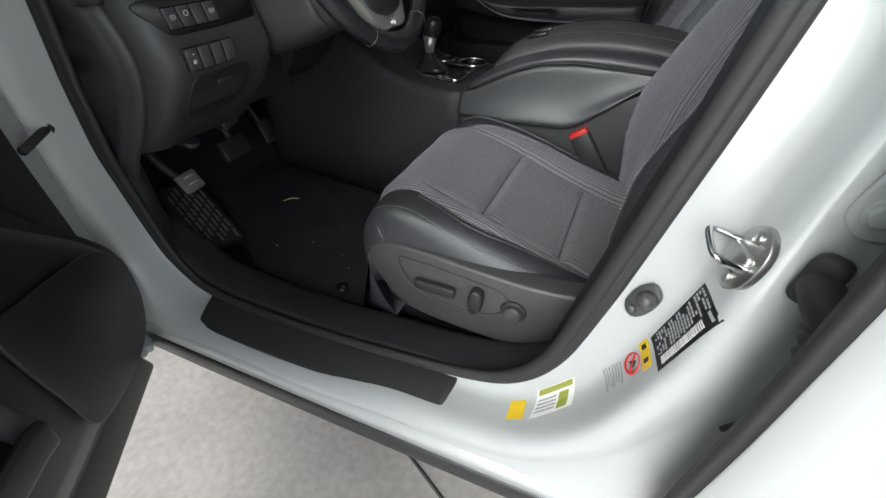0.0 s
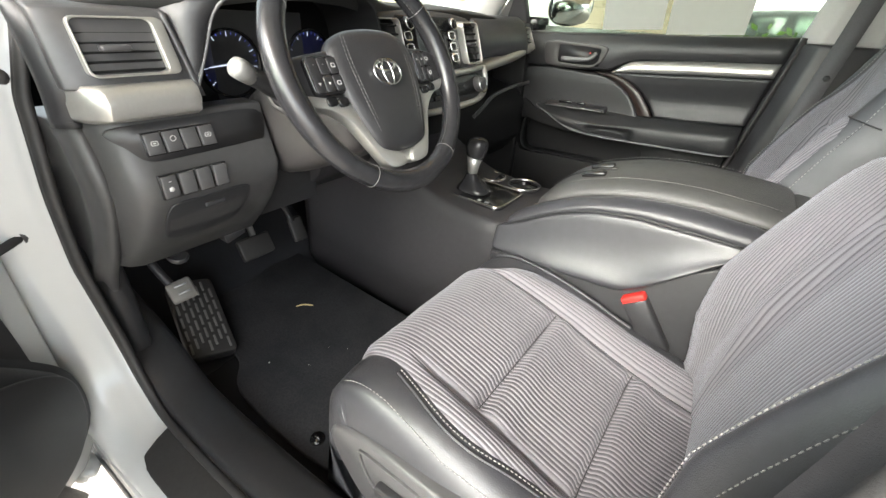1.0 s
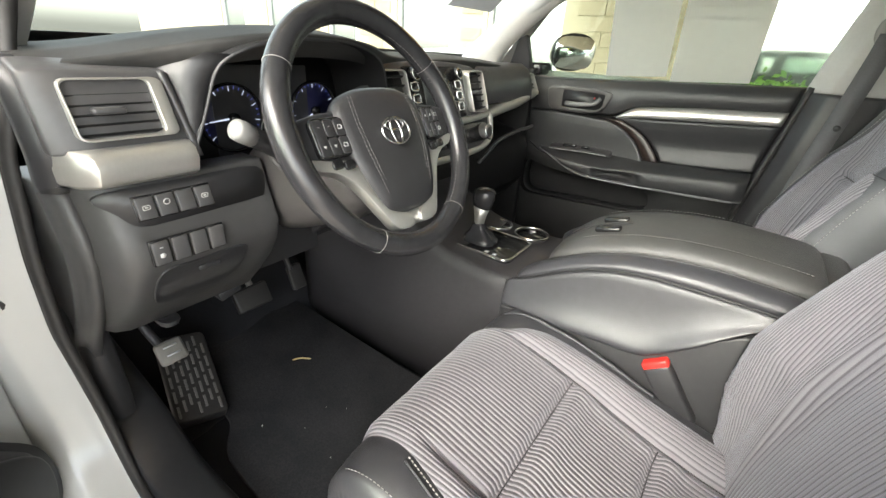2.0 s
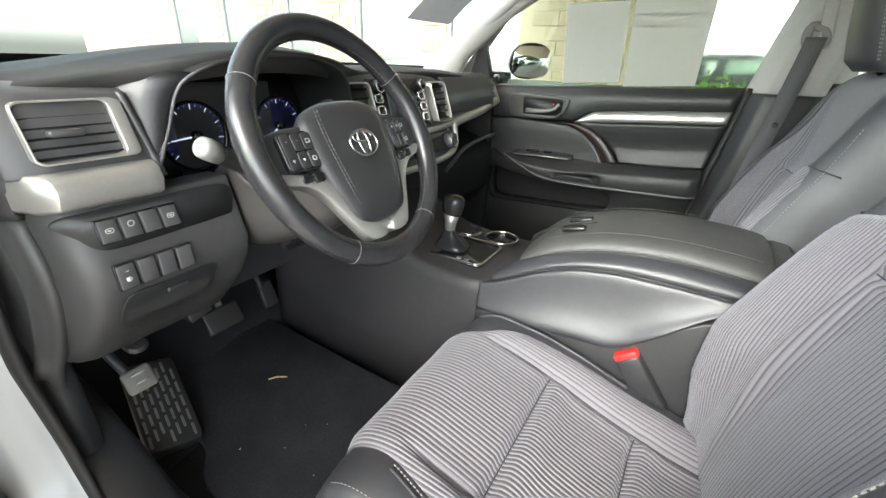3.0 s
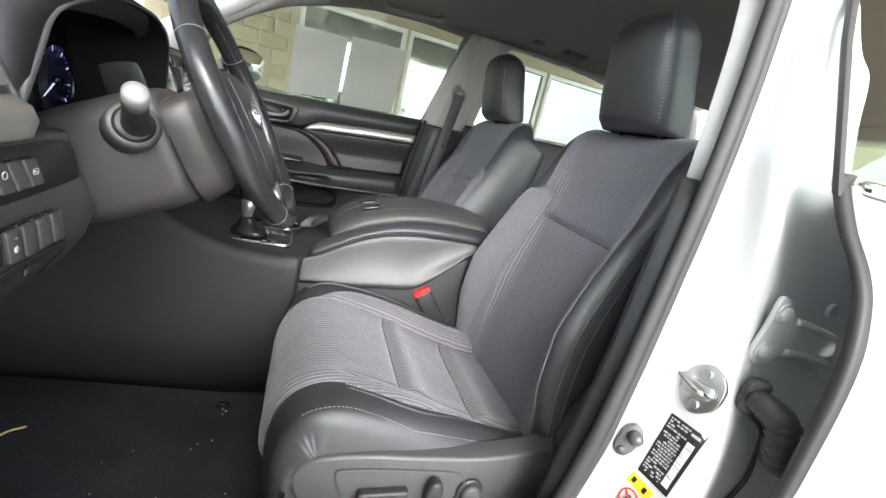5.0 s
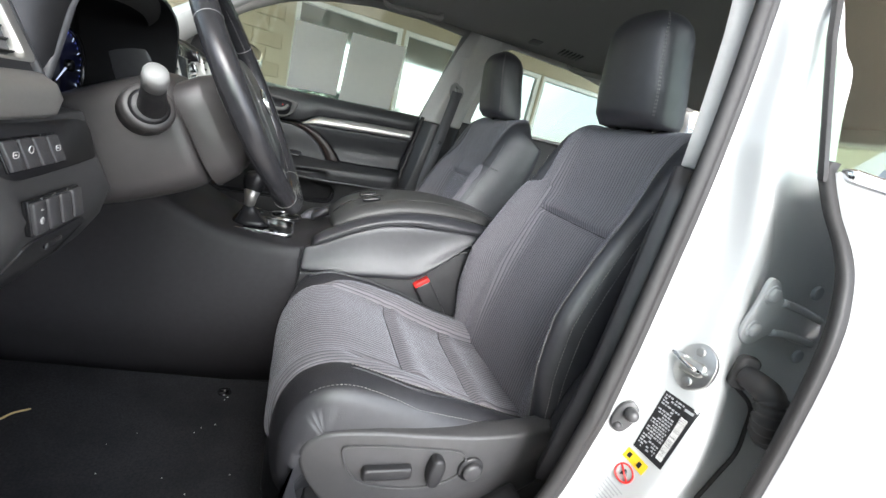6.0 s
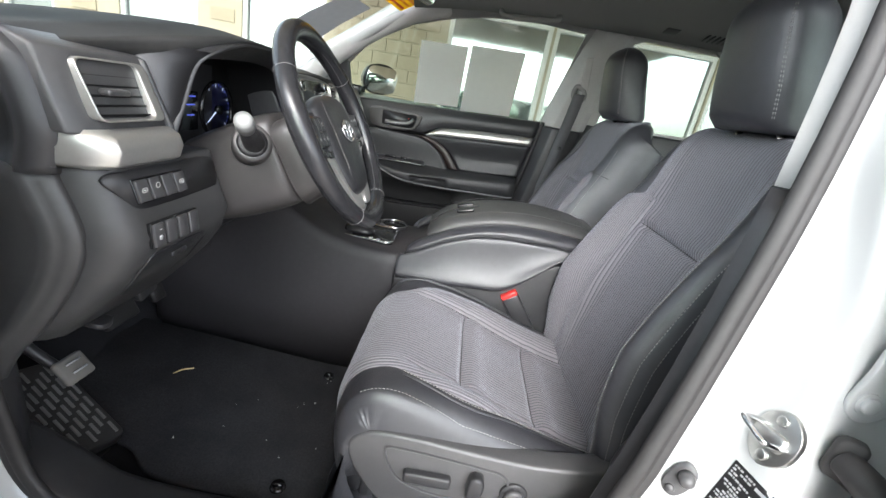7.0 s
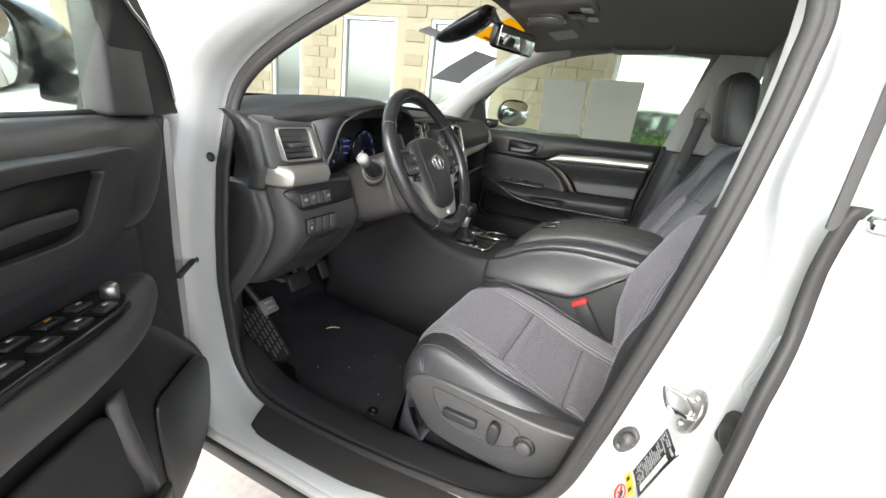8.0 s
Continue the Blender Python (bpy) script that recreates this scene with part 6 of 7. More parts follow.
relief("insert_panel", [(.0, .937, 1.068), (.15, .937, 1.074), (.31, .942, 1.085), (.53, .952, 1.099)], lambda z: smooth_table(z, BOUT, .006) + .002, door_end, mid(.022, .012, .006, .012, .024, .028), M_DOOR, "black padded door insert", n=40, m=30, roll=.008)
relief("front_insert", [(-.31, .905, 1.054), (-.10, .893, 1.061), (.05, .893, 1.058), (.20, .905, 1.054)], lambda z: -.31, lambda z: smooth_table(z, BIN, .006) - .001, mid(.026, .024, .022, .024, .026, .022), M_DOOR, "charcoal padded door insert", n=50, m=30, roll=.008)
sweep = [(b, a, z) for z, a, b in [(.936, .221, .175), (.962, .204, .158), (.99, .180, .137), (1.015, .157, .106), (1.035, .126, .078), (1.050, .094, .036), (1.059, .062, .0)]]
part("leather_edge", M("leather_edge", surface(lambda u, v: (lambda q: (q[0] + (q[1] - q[0]) * v + .001, .757 - .004 * math.sin(math.pi * v), q[2]))(spline(sweep, 30)[round(u * 29)]), 29, 8)), M_BROWN, pd, "brown leather accent curve", thick=0.003)
# armrest: sloping top, rolled front face with a pull recess, pale lip under it
ARM = [(-.205, .925, .924, .920), (-.14, .932, .906, .898), (-.07, .937, .897, .868), (.035, .940, .892, .853), (.114, .938, .899, .852), (.18, .934, .905, .853), (.282, .938, .913, .857), (.443, .946, .925, .863), (.492, .949, .930, .865)]
rings = []
for x, zb, zf, zl in spline(ARM, 60):
    k = min(1, (x + .215) / .12, (.515 - x) / .05)
    d = .030 + .048 * math.sqrt(max(0, k))
    hole = math.exp(-abs((x - .095) / .072) ** 6)
    ring = [(x, .80, zb), (x, .770, zb), (x, .785 - d * .62, zb * .55 + zf * .45), (x, .785 - d + .006, zf + .002)]
    for g in (.06, .2, .35, .5, .65, .8, .95):
        dip = hole * max(0, 1 - ((g - .62) / .42) ** 2) ** .5
        ring.append((x, .785 - d - .004 * math.sin(math.pi * g) + .050 * dip, zf + (zl - zf) * g))
    ring += [(x, .785 - d + .010, zl - .002), (x, .80, zl - .002)]
    rings.append(ring)
part("armrest", M("armrest", loft(rings)), M_DOOR, pd, "black padded armrest")
part("armrest_lip", M("armrest_lip", loft([[(x, .785 - d + .012, z + .002), (x, .785 - d - .004, z + .001), (x, .785 - d - .005, z - .003), (x, .785 - d + .012, z - .005)] for x, d, z in spline([(-.205, .045, .922), (-.15, .062, .900), (-.103, .072, .880), (-.05, .077, .861), (.0, .078, .853), (.114, .078, .851), (.282, .078, .856), (.443, .076, .862), (.490, .062, .865)], 50)])), M_SATIN, pd, "pale moulded lip")
ws_ = part("switch_ledge", M("switch_ledge", loft([[(x, .765, z + .010), (x, .722, z + .002), (x, .716, z - .006), (x, .765, z - .012)] for x, z in ((-.165, .934), (-.10, .938), (-.02, .940), (.055, .940), (.066, .936))])), M_FLANK, pd, "black window switch ledge", bevel=0.003)
part("window_switch", M("window_switch", box(-.09, .742, .946, .05, .018, .010, Matrix.Rotation(radians(-3), 3, "Y"))), M_GLOSS, ws_, bevel=0.003)
part("lock_switch", M("lock_switch", box(-.03, .742, .948, .03, .018, .008)), M_GLOSS, ws_, bevel=0.003)
part("ledge_edge", M("ledge_edge", tube([(-.16, .716, .930), (-.02, .714, .935), (.055, .715, .935)], .0016, 6)), M_SILVER, ws_)
LOWER = ring_spline([(-.29, .905), (-.2, .90), (-.1, .865), (-.02, .846), (.15, .846), (.30, .852), (.46, .860), (.462, .76), (.42, .60), (.38, .50), (0, .49), (-.28, .50)], 60)
POCKET = ring_spline([(-.265, .855), (-.18, .850), (-.08, .838), (.05, .832), (.15, .832), (.208, .826), (.226, .800), (.220, .765), (.19, .745), (.05, .735), (-.12, .73), (-.26, .735)], 60)
part("lower_panel", M("lower_panel", frame_ring(LOWER, POCKET, pat, 0, .034)), M_VENT, pd, "black lower door panel", bevel=0.005)
part("pocket_wall", M("pocket_wall", frame_ring(POCKET, [(u * .98, .79 + (v - .79) * .97) for u, v in POCKET], pat, -.05, .004)), M_VENT, pd)
part("edge_seal", M("edge_seal", tube(spline([(.556, .762, 1.212), (.515, .764, .98), (.473, .766, .76), (.43, .77, .55)], 30), .0085, 8)), M_RUBBER, pd, "black rubber door seal")
hb = part("handle_bezel", M("handle_bezel", frame_ring(ring_spline([(-.20, 1.148), (-.10, 1.152), (.01, 1.146), (.022, 1.125), (-.01, 1.078), (-.10, 1.066), (-.185, 1.070), (-.205, 1.10)], 40),
     ring_spline([(-.145, 1.136), (-.08, 1.138), (-.005, 1.134), (0, 1.12), (-.018, 1.086), (-.08, 1.082), (-.14, 1.084), (-.15, 1.11)], 40), pat, .02, .043)), M_SHROUD, pd, bevel=0.003)
# Black plate on the uncut panel gives the handle recess its shade.
part("well_shade_plate", M("well_shade_plate", box(-.075, .748, 1.11, .15, .012, .06)), M_BLACKINK, hb)
part("pull_handle", M("pull_handle", tube(spline([(-.135, .742, 1.094), (-.08, .732, 1.096), (-.03, .732, 1.104), (-.012, .742, 1.122)], 14), [.009 - .0002 * i for i in range(14)], 10)), M_SATIN, hb)
part("lock_tab", M("lock_tab", box(-.033, .741, 1.121, .005, .004, .006)), M_RED, hb, bevel=0.002)
PWIN = [(-.45, 1.18), (-.10, 1.176), (.548, 1.210), (.587, 1.38), (.624, 1.567), (.45, 1.574), (.25, 1.563), (.10, 1.537), (-.06, 1.492), (-.24, 1.40)]
POUT = [(-.48, 1.168), (-.10, 1.162), (.556, 1.196), (.595, 1.38), (.632, 1.575), (.45, 1.582), (.245, 1.571), (.095, 1.545), (-.065, 1.499), (-.245, 1.407)]
PSURR = [(-.50, 1.165), (-.10, 1.16), (.56, 1.193), (.612, 1.38), (.655, 1.60), (.45, 1.612), (.235, 1.60), (.08, 1.575), (-.085, 1.527), (-.262, 1.43)]
part("window_frame", M("window_frame", frame_ring(PSURR, PWIN, pglass, -.016, .001)), M_HEADLINER, pd, "grey window surround", bevel=0.003)
part("pane", M("pane", prism(POUT, pglass, -.012, -.008), True), M_GLASS, pd).visible_shadow = False
part("roof_trim", M("roof_trim", loft([[(x, .63, 1.565 + .01 * k), (x, .60, 1.585 + .01 * k), (x, .555, 1.575 + .012 * k), (x, .57, 1.62), (x, .64, 1.63)] for x, k in ((-.05, -2.5), (.1, -.6), (.25, .2), (.6, .8), (1.2, .9), (2.0, .5))])), M_HEADLINER, body, "grey roof edge trim", sub=1)
part("roof_trim", M("roof_trim", loft([[(x, -.585, 1.545 + .01 * k), (x, -.56, 1.575 + .01 * k), (x, -.54, 1.585 + .012 * k), (x, -.56, 1.62), (x, -.60, 1.62)] for x, k in ((-.05, -2.5), (.1, -.6), (.25, .2), (.6, .4), (1.2, .9), (2.0, .5))])), M_HEADLINER, body, "grey roof edge trim", sub=1)
part("roof_rail", M("roof_rail", tube(spline([(-.62, .74, 1.18), (-.30, .69, 1.40), (-.02, .65, 1.575), (.3, .645, 1.625), (1.0, .64, 1.64), (1.9, .63, 1.60)], 30), .035, 10)), M_WHITE, body)
# window stickers, lying on the inside of the glass
M_SHEET = bpy.data.materials.new("translucent_paper")
M_SHEET.use_nodes = True
sn, sl = M_SHEET.node_tree.nodes, M_SHEET.node_tree.links
sn.remove(sn["Principled BSDF"])
sd, sr, sm, sx = (sn.new("ShaderNode" + k) for k in ("BsdfDiffuse", "BsdfTranslucent", "MixShader", "TexNoise"))
sx.inputs["Scale"].default_value = 9
sc = sn.new("ShaderNodeMix")
sc.data_type = "RGBA"
sc.inputs["A"].default_value, sc.inputs["B"].default_value = (.84, .835, .835, 1), (.88, .875, .875, 1)
sl.new(sx.outputs["Fac"], sc.inputs["Factor"])
sl.new(sc.outputs["Result"], sd.inputs[0])
sl.new(sc.outputs["Result"], sr.inputs[0])
sm.inputs[0].default_value = .92
sl.new(sd.outputs[0], sm.inputs[1])
sl.new(sr.outputs[0], sm.inputs[2])
sl.new(sm.outputs[0], sn["Material Output"].inputs[0])
M_PRINT = M_SHEET.copy()
M_PRINT.name = "faint_print"
for node in M_PRINT.node_tree.nodes:
    if node.type == "MIX":
        node.inputs["A"].default_value, node.inputs["B"].default_value = (.76, .76, .77, 1), (.80, .80, .80, 1)
for x0, x1, z1 in ((-.03, .168, 1.447), (.182, .405, 1.462)):
    tag = thing("window_sticker", "grey back of a paper price sheet stuck inside the window", "paper sheet", pglass((x0 + x1) / 2, 1.21), "window sheets")
    part("sheet", M("sheet", prism([(x0, 1.195), (x1, 1.208), (x1 + .004, z1), (x0 + .006, z1 - .006)], pglass, .0, .0006), True), M_SHEET, tag)
    for k in range(2):
        zz = z1 - .05 - .03 * k
        part("print", M("print", prism([(x0 + .02, zz), (x1 - .03 - .02 * (k % 3), zz), (x1 - .03 - .02 * (k % 3), zz - .006), (x0 + .02, zz - .006)], pglass, -.0012, -.0005), True), M_PRINT, tag)

M_BANNER = M_SHEET.copy()
M_BANNER.name = "translucent_yellow_film"
for node in M_BANNER.node_tree.nodes:
    if node.type == "MIX":
        node.inputs["A"].default_value, node.inputs["B"].default_value = (.85, .55, .04, 1), (.9, .62, .07, 1)

M_DIM = M_SHEET.copy()
M_DIM.name = "thick_grey_paper"
for node in M_DIM.node_tree.nodes:
    if node.type == "MIX":
        node.inputs["A"].default_value, node.inputs["B"].default_value = (.40, .40, .41, 1), (.46, .46, .47, 1)

# passenger side mirror
pm = thing("side_mirror", "white passenger side mirror with a bright glass", "mirror", (-.24, .92, 1.18))
def on_pmirror(u, v, d):
    """A point of the mirror head: u across the glass, v up, d out of the glass."""
    return (-.225 + .78 * u + .62 * d, .995 + .62 * u - .78 * d, 1.265 + v)


part("housing", M("housing", loft([[on_pmirror(a * w, b * h, d) for a, b in ((1, 0), (.85, .75), (.2, 1), (-.7, .9), (-1, .2), (-.95, -.7), (-.3, -1), (.7, -.8))] for d, w, h in ((-.12, .03, .02), (-.10, .065, .045), (-.05, .092, .070), (.0, .098, .078), (.008, .094, .074))])), M_GLOSS, pm, "dark mirror housing", sub=2)
part("glass", M("glass", prism(ring_spline([(.080, 0), (.070, .050), (.02, .060), (-.062, .054), (-.082, .01), (-.076, -.048), (-.02, -.062), (.062, -.052)], 36), on_pmirror, .006, .011)), M_MIRROR, pm)
part("mount", M("mount", box(-.315, .865, 1.20, .07, .12, .045)), M_GLOSS, pm, bevel=0.01)
part("corner_cover", M("corner_cover", prism([(-.42, 1.175), (-.31, 1.172), (-.325, 1.315), (-.36, 1.30)], pglass, -.005, .03)), M_PLASTIC, pd, bevel=0.006)

# middle pillar of the passenger side, belt
BP = [(.66, .655, 1.60, .15), (.64, .665, 1.50, .155), (.60, .70, 1.38, .165), (.575, .735, 1.27, .17), (.562, .755, 1.20, .175)]
part("pillar_trim", M("pillar_trim", loft([[(x - .02, y + .03, z), (x, y, z), (x + .03, y - .03, z), (x + w - .03, y - .03, z), (x + w, y, z), (x + w, y + .04, z)] for x, y, z, w in BP])), M_GREYTRIM, body, "light grey middle pillar trim", bevel=0.006)
part("pillar_lower_trim", M("pillar_lower_trim", loft([[(x - .03, y + .03, z), (x, y - .004, z), (x + .03, y - .045, z), (x + w - .03, y - .045, z), (x + w, y, z), (x + w, y + .04, z)] for x, y, z, w in [(.562, .755, 1.198, .175), (.53, .765, 1.0, .19), (.49, .77, .80, .22), (.46, .77, .44, .26)]])), M_PLASTIC, body, "black lower pillar trim", bevel=0.008)
belt = thing("seat_belt", "grey seat belt hanging from its pillar guide", "seat belt", (.63, .69, .9))
part("slot_cover", M("slot_cover", box(.665, .662, 1.40, .03, .012, .17, Matrix.Rotation(radians(-9), 3, "Y") @ Matrix.Rotation(radians(14), 3, "X"))), M_GREYTRIM, belt, bevel=0.004)
part("guide_ring", M("guide_ring", tube(ring_spline([(.640, .672, 1.372), (.668, .672, 1.362), (.678, .674, 1.335), (.655, .676, 1.318), (.636, .675, 1.338)], 24), .011, 8, True)), M_HEADLINER, belt)
web = spline([(.655, .672, 1.345), (.648, .675, 1.28), (.63, .685, 1.15), (.61, .69, 1.02), (.595, .69, .90), (.60, .69, .70)], 30)
part("webbing", M("webbing", loft([[(x - .022, y - .006, z), (x - .022, y - .008, z), (x + .022, y - .016, z), (x + .022, y - .014, z)] for x, y, z in web])), material("grey_webbing", (.10, .10, .105), .85, vary=.25, scale=400, bump=.6, bump_scale=500), belt)
part("stop_button", M("stop_button", tube([(.632, .676, 1.12), (.632, .670, 1.12)], .008, 12)), M_PLASTIC, belt)

# rear side of the cabin
rd = thing("rear_passenger_door", "black rear door trim below a clear window", "car door", (1.2, .80, .45))
part("trim_panel", M("trim_panel", prism([(.72, .5), (1.6, .5), (1.75, 1.26), (.74, 1.235)], pat, -.05, .02)), M_PLASTIC, rd, bevel=0.01)
part("armrest", M("armrest", box(1.15, .75, .92, .6, .07, .07)), M_PLASTIC_GREY, rd, bevel=0.02)
part("pull_handle", M("pull_handle", box(.95, .745, 1.10, .14, .02, .03)), M_SILVER, rd, bevel=0.008)
RWP = [(.79, 1.245), (1.70, 1.275), (1.66, 1.42), (1.50, 1.54), (1.2, 1.575), (.86, 1.58), (.815, 1.56)]
RWO = [(.74, 1.215), (1.76, 1.245), (1.74, 1.44), (1.53, 1.585), (1.2, 1.61), (.83, 1.615), (.78, 1.59)]
part("window_frame", M("window_frame", frame_ring(RWO, RWP, pglass, -.02, .014)), M_GREYTRIM, rd, bevel=0.004)
part("pane", M("pane", prism(RWO, pglass, -.012, -.008), True), M_GLASS, rd).visible_shadow = False
part("outer_skin", M("outer_skin", surface(lambda u, v: (.57 + 1.2 * u, .885 + .04 * math.sin(math.pi * (.15 + .75 * v)), .42 + .80 * v), 10, 10)), M_WHITE, rd, thick=0.01)

# ---- headliner fittings ----
gh = thing("grab_handle", "grey folding grab handle above the passenger door", "grab handle", (.38, .55, 1.59), "grab handles")
part("bar", M("bar", tube(spline([(.272, .550, 1.572), (.274, .532, 1.556), (.295, .520, 1.547), (.37, .512, 1.551), (.452, .505, 1.556), (.478, .512, 1.564), (.480, .527, 1.580)], 30), .010, 10)), M_HEADLINER, gh)
# Flat dark plate gives the recess behind the bar its shade.
part("cup", M("cup", box(.368, .552, 1.583, .20, .006, .03, Matrix.Rotation(radians(35), 3, "X"))), M_PLASTIC_GREY, gh, bevel=0.01)
copy_thing(gh, Matrix.Translation((1.21, .585, 1.596)))
rv = thing("air_outlet", "grey roof air outlet with dark slats", "air vent", (.98, .50, 1.61))
part("surround", M("surround", box(.965, .50, 1.603, .29, .075, .018, Matrix.Rotation(radians(-14), 3, "X"))), M_GREYTRIM, rv, bevel=0.006)
for k in range(6):
    part("slat", M("slat", box(1.0 + .018 * k, .498, 1.593, .006, .05, .008, Matrix.Rotation(radians(-14), 3, "X"))), M_BLACKINK, rv)
part("dial", M("dial", box(.875, .498, 1.593, .05, .045, .008, Matrix.Rotation(radians(-14), 3, "X"))), M_PLASTIC_GREY, rv, bevel=0.004)
vs = thing("sun_visor", "grey sun visor folded up with a covered vanity mirror", "sun visor", (.09, .36, 1.60))
part("flap", M("flap", box(.085, .37, 1.588, .17, .36, .018, Matrix.Rotation(radians(-10), 3, "Y"))), M_HEADLINER, vs, bevel=0.008)
part("mirror_cover", M("mirror_cover", box(.095, .40, 1.5765, .09, .15, .006, Matrix.Rotation(radians(-10), 3, "Y"))), M_GREYTRIM, vs, bevel=0.003)
vs2 = thing("sun_visor", "grey sun visor folded up above the driver", "sun visor", (.09, -.36, 1.60))
part("flap", M("flap", box(.085, -.37, 1.588, .17, .36, .018, Matrix.Rotation(radians(-10), 3, "Y"))), M_HEADLINER, vs2, bevel=0.008)
oc = thing("overhead_console", "grey overhead console with a sunglass holder and lamp", "overhead console", (.12, .05, 1.61))
part("body", M("body", box(.13, .05, 1.595, .24, .20, .03, Matrix.Rotation(radians(-6), 3, "Y"))), M_HEADLINER, oc, bevel=0.012)
part("holder", M("holder", loft([[(.10 + .06 * k * math.cos(a), .09 + .05 * k * math.sin(a), z) for a in np.linspace(0, 2 * math.pi, 20, endpoint=False)] for k, z in ((1, 1.588), (1, 1.565), (.8, 1.552), (.3, 1.548))])), M_HEADLINER, oc, sub=1)
part("holder_rim", M("holder_rim", tube([(.10 + .06 * math.cos(a), .09 + .05 * math.sin(a), 1.566) for a in np.linspace(0, 2 * math.pi, 28, endpoint=False)], .003, 6, True)), M_CHROME, oc)
part("window_slot", M("window_slot", box(.20, .06, 1.577, .05, .07, .006)), M_BROWN, oc, bevel=0.002)
for y in (.0, .12):
    part("lamp_lens", M("lamp_lens", box(.235, y, 1.580, .035, .05, .006)), M_PAPER, oc, bevel=0.003)
ph = thing("rear_view_mirror", "dark rear view mirror hung from the windshield", "mirror", (.0, .0, 1.53))
Rm = Matrix.Rotation(radians(-16), 3, "Z") @ Matrix.Rotation(radians(8), 3, "Y")
part("shell", M("shell", box(.030, .0, 1.488, .035, .215, .068, Rm)), M_GLOSS, ph, bevel=0.012)
gl = part("glass", M("glass", box(.0462, -.011, 1.486, .004, .196, .056, Rm)), M_MIRROR, ph, bevel=0.001)
part("stem", M("stem", tube([(.02, .0, 1.50), (-.03, .0, 1.535), (-.06, .0, 1.565)], [.012, .011, .016], 10)), M_PLASTIC, ph)
part("sensor_cover", M("sensor_cover", loft([[(x, y + a * w, z + b * h) for a, b in ((1, 0), (.8, .8), (0, 1), (-.8, .8), (-1, 0), (-.8, -.7), (0, -1), (.8, -.7))] for x, y, z, w, h in ((-.235, .0, 1.478, .03, .008), (-.21, .0, 1.482, .065, .02), (-.14, .0, 1.515, .075, .032), (-.07, .0, 1.555, .07, .03), (-.05, .0, 1.57, .05, .02))])), M_GLOSS, ph, "dark sensor cover", sub=1)


def on_ws(u, v, d):
    """A point just inside the windshield, by its share across and up."""
    p = windshield_f(u, v)
    return (p[0] + .004 + d, p[1], p[2] - .008 - d)


tg = thing("windshield_tag", "grey folded paper tag lying against the windshield", "paper tag", on_ws(.7, .5, 0))
part("sheet", M("sheet", loft([[on_ws(u0, v, 0), on_ws(u1, v, 0)] for u0, u1, v in ((.80, .93, .46), (.785, .915, .57), (.775, .90, .74))], closed=False), True), M_DIM, tg, thick=0.001)
tg = thing("windshield_tag", "small grey paper tag hanging by the mirror", "paper tag", on_ws(.5, .8, 0))
part("sheet", M("sheet", loft([[on_ws(u0, v, .0), on_ws(u1, v, 0)] for u0, u1, v in ((.45, .57, .73), (.46, .58, .77))], closed=False), True), M_DIM, tg, thick=0.001)
st = thing("windshield_sticker", "yellow and orange price banner inside the windshield", "sticker", on_ws(.85, .95, 0))
part("sheet", M("sheet", loft([[on_ws(u, v, 0) for v in (.82, .985)] for u in np.linspace(.66, .985, 8)], closed=False), True), M_BANNER, st, thick=0.001)
for k in range(5):
    part("stripe", M("stripe", loft([[on_ws(u, .835 + .028 * k, .003), on_ws(u, .847 + .028 * k, .003)] for u in (.70, .84, .97)], closed=False), True), M_ORANGE if k else M_RED, st, thick=0.0008)

# ---- driver's door, open ----
DA = radians(53)
DO, DX, DN = Vector((-.322, -.871, 0)), Vector((math.cos(DA), -math.sin(DA), 0)), Vector((math.sin(DA), math.cos(DA), 0))


def dr(u, v, w=0.0):
    """A point of the open door: u from the hinge, v height, w towards the cabin."""
    p = DO + DX * u + DN * w
    return (p.x, p.y, v)


dd = thing("driver_door", "open driver's door with black trim and window switches", "car door", tuple(DO + Vector((0, 0, .36))))
part("shell", M("shell", prism([(-.08, .42), (-.03, .38), (.98, .42), (1.02, .60), (1.05, 1.20), (-.07, 1.19)], dr, -.13, -.035)), M_WHITE, dd, "white painted door shell", bevel=0.01)
part("cladding", M("cladding", prism([(.0, .345), (.96, .38), (1.0, .52), (.06, .50)], dr, -.155, -.014)), M_PLASTIC, dd, "black lower door cladding", bevel=0.012)
DTRIM = [(-.057, .61), (-.048, .50), (.057, .456), (.30, .465), (.9, .50), (.96, .6), (.98, 1.0), (.97, 1.19), (.5, 1.195), (.10, 1.20), (.055, 1.198), (.075, 1.165), (.118, 1.12), (.145, 1.063), (.178, 1.02), (.184, .961), (.16, .90), (.081, .786), (-.005, .695)]
part("trim_panel", M("trim_panel", prism(ring_spline(DTRIM, 90), dr, -.04, -.003)), M_PLASTIC, dd, "black door trim", bevel=0.008)
part("edge_panel", M("edge_panel", prism(ring_spline([(-.03, .60), (.0, .53), (.2, .5), (.5, .6), (.5, 1.1), (.3, 1.19), (.0, 1.20), (-.02, 1.15), (-.015, .9), (-.03, .70)], 60), dr, -.05, -.030)), M_FLANK, dd, "black door edge", bevel=0.004)


def dband(rows, n=30):
    out = []
    for u, z0, z1, w0, w1, w2 in spline(rows, n):
        out.append([dr(u, z0, -.02), dr(u, z0, w0), dr(u, z0 + (z1 - z0) * .3, w1), dr(u, z0 + (z1 - z0) * .75, w1), dr(u, z1, w2), dr(u, z1, -.03)])
    return loft(out)


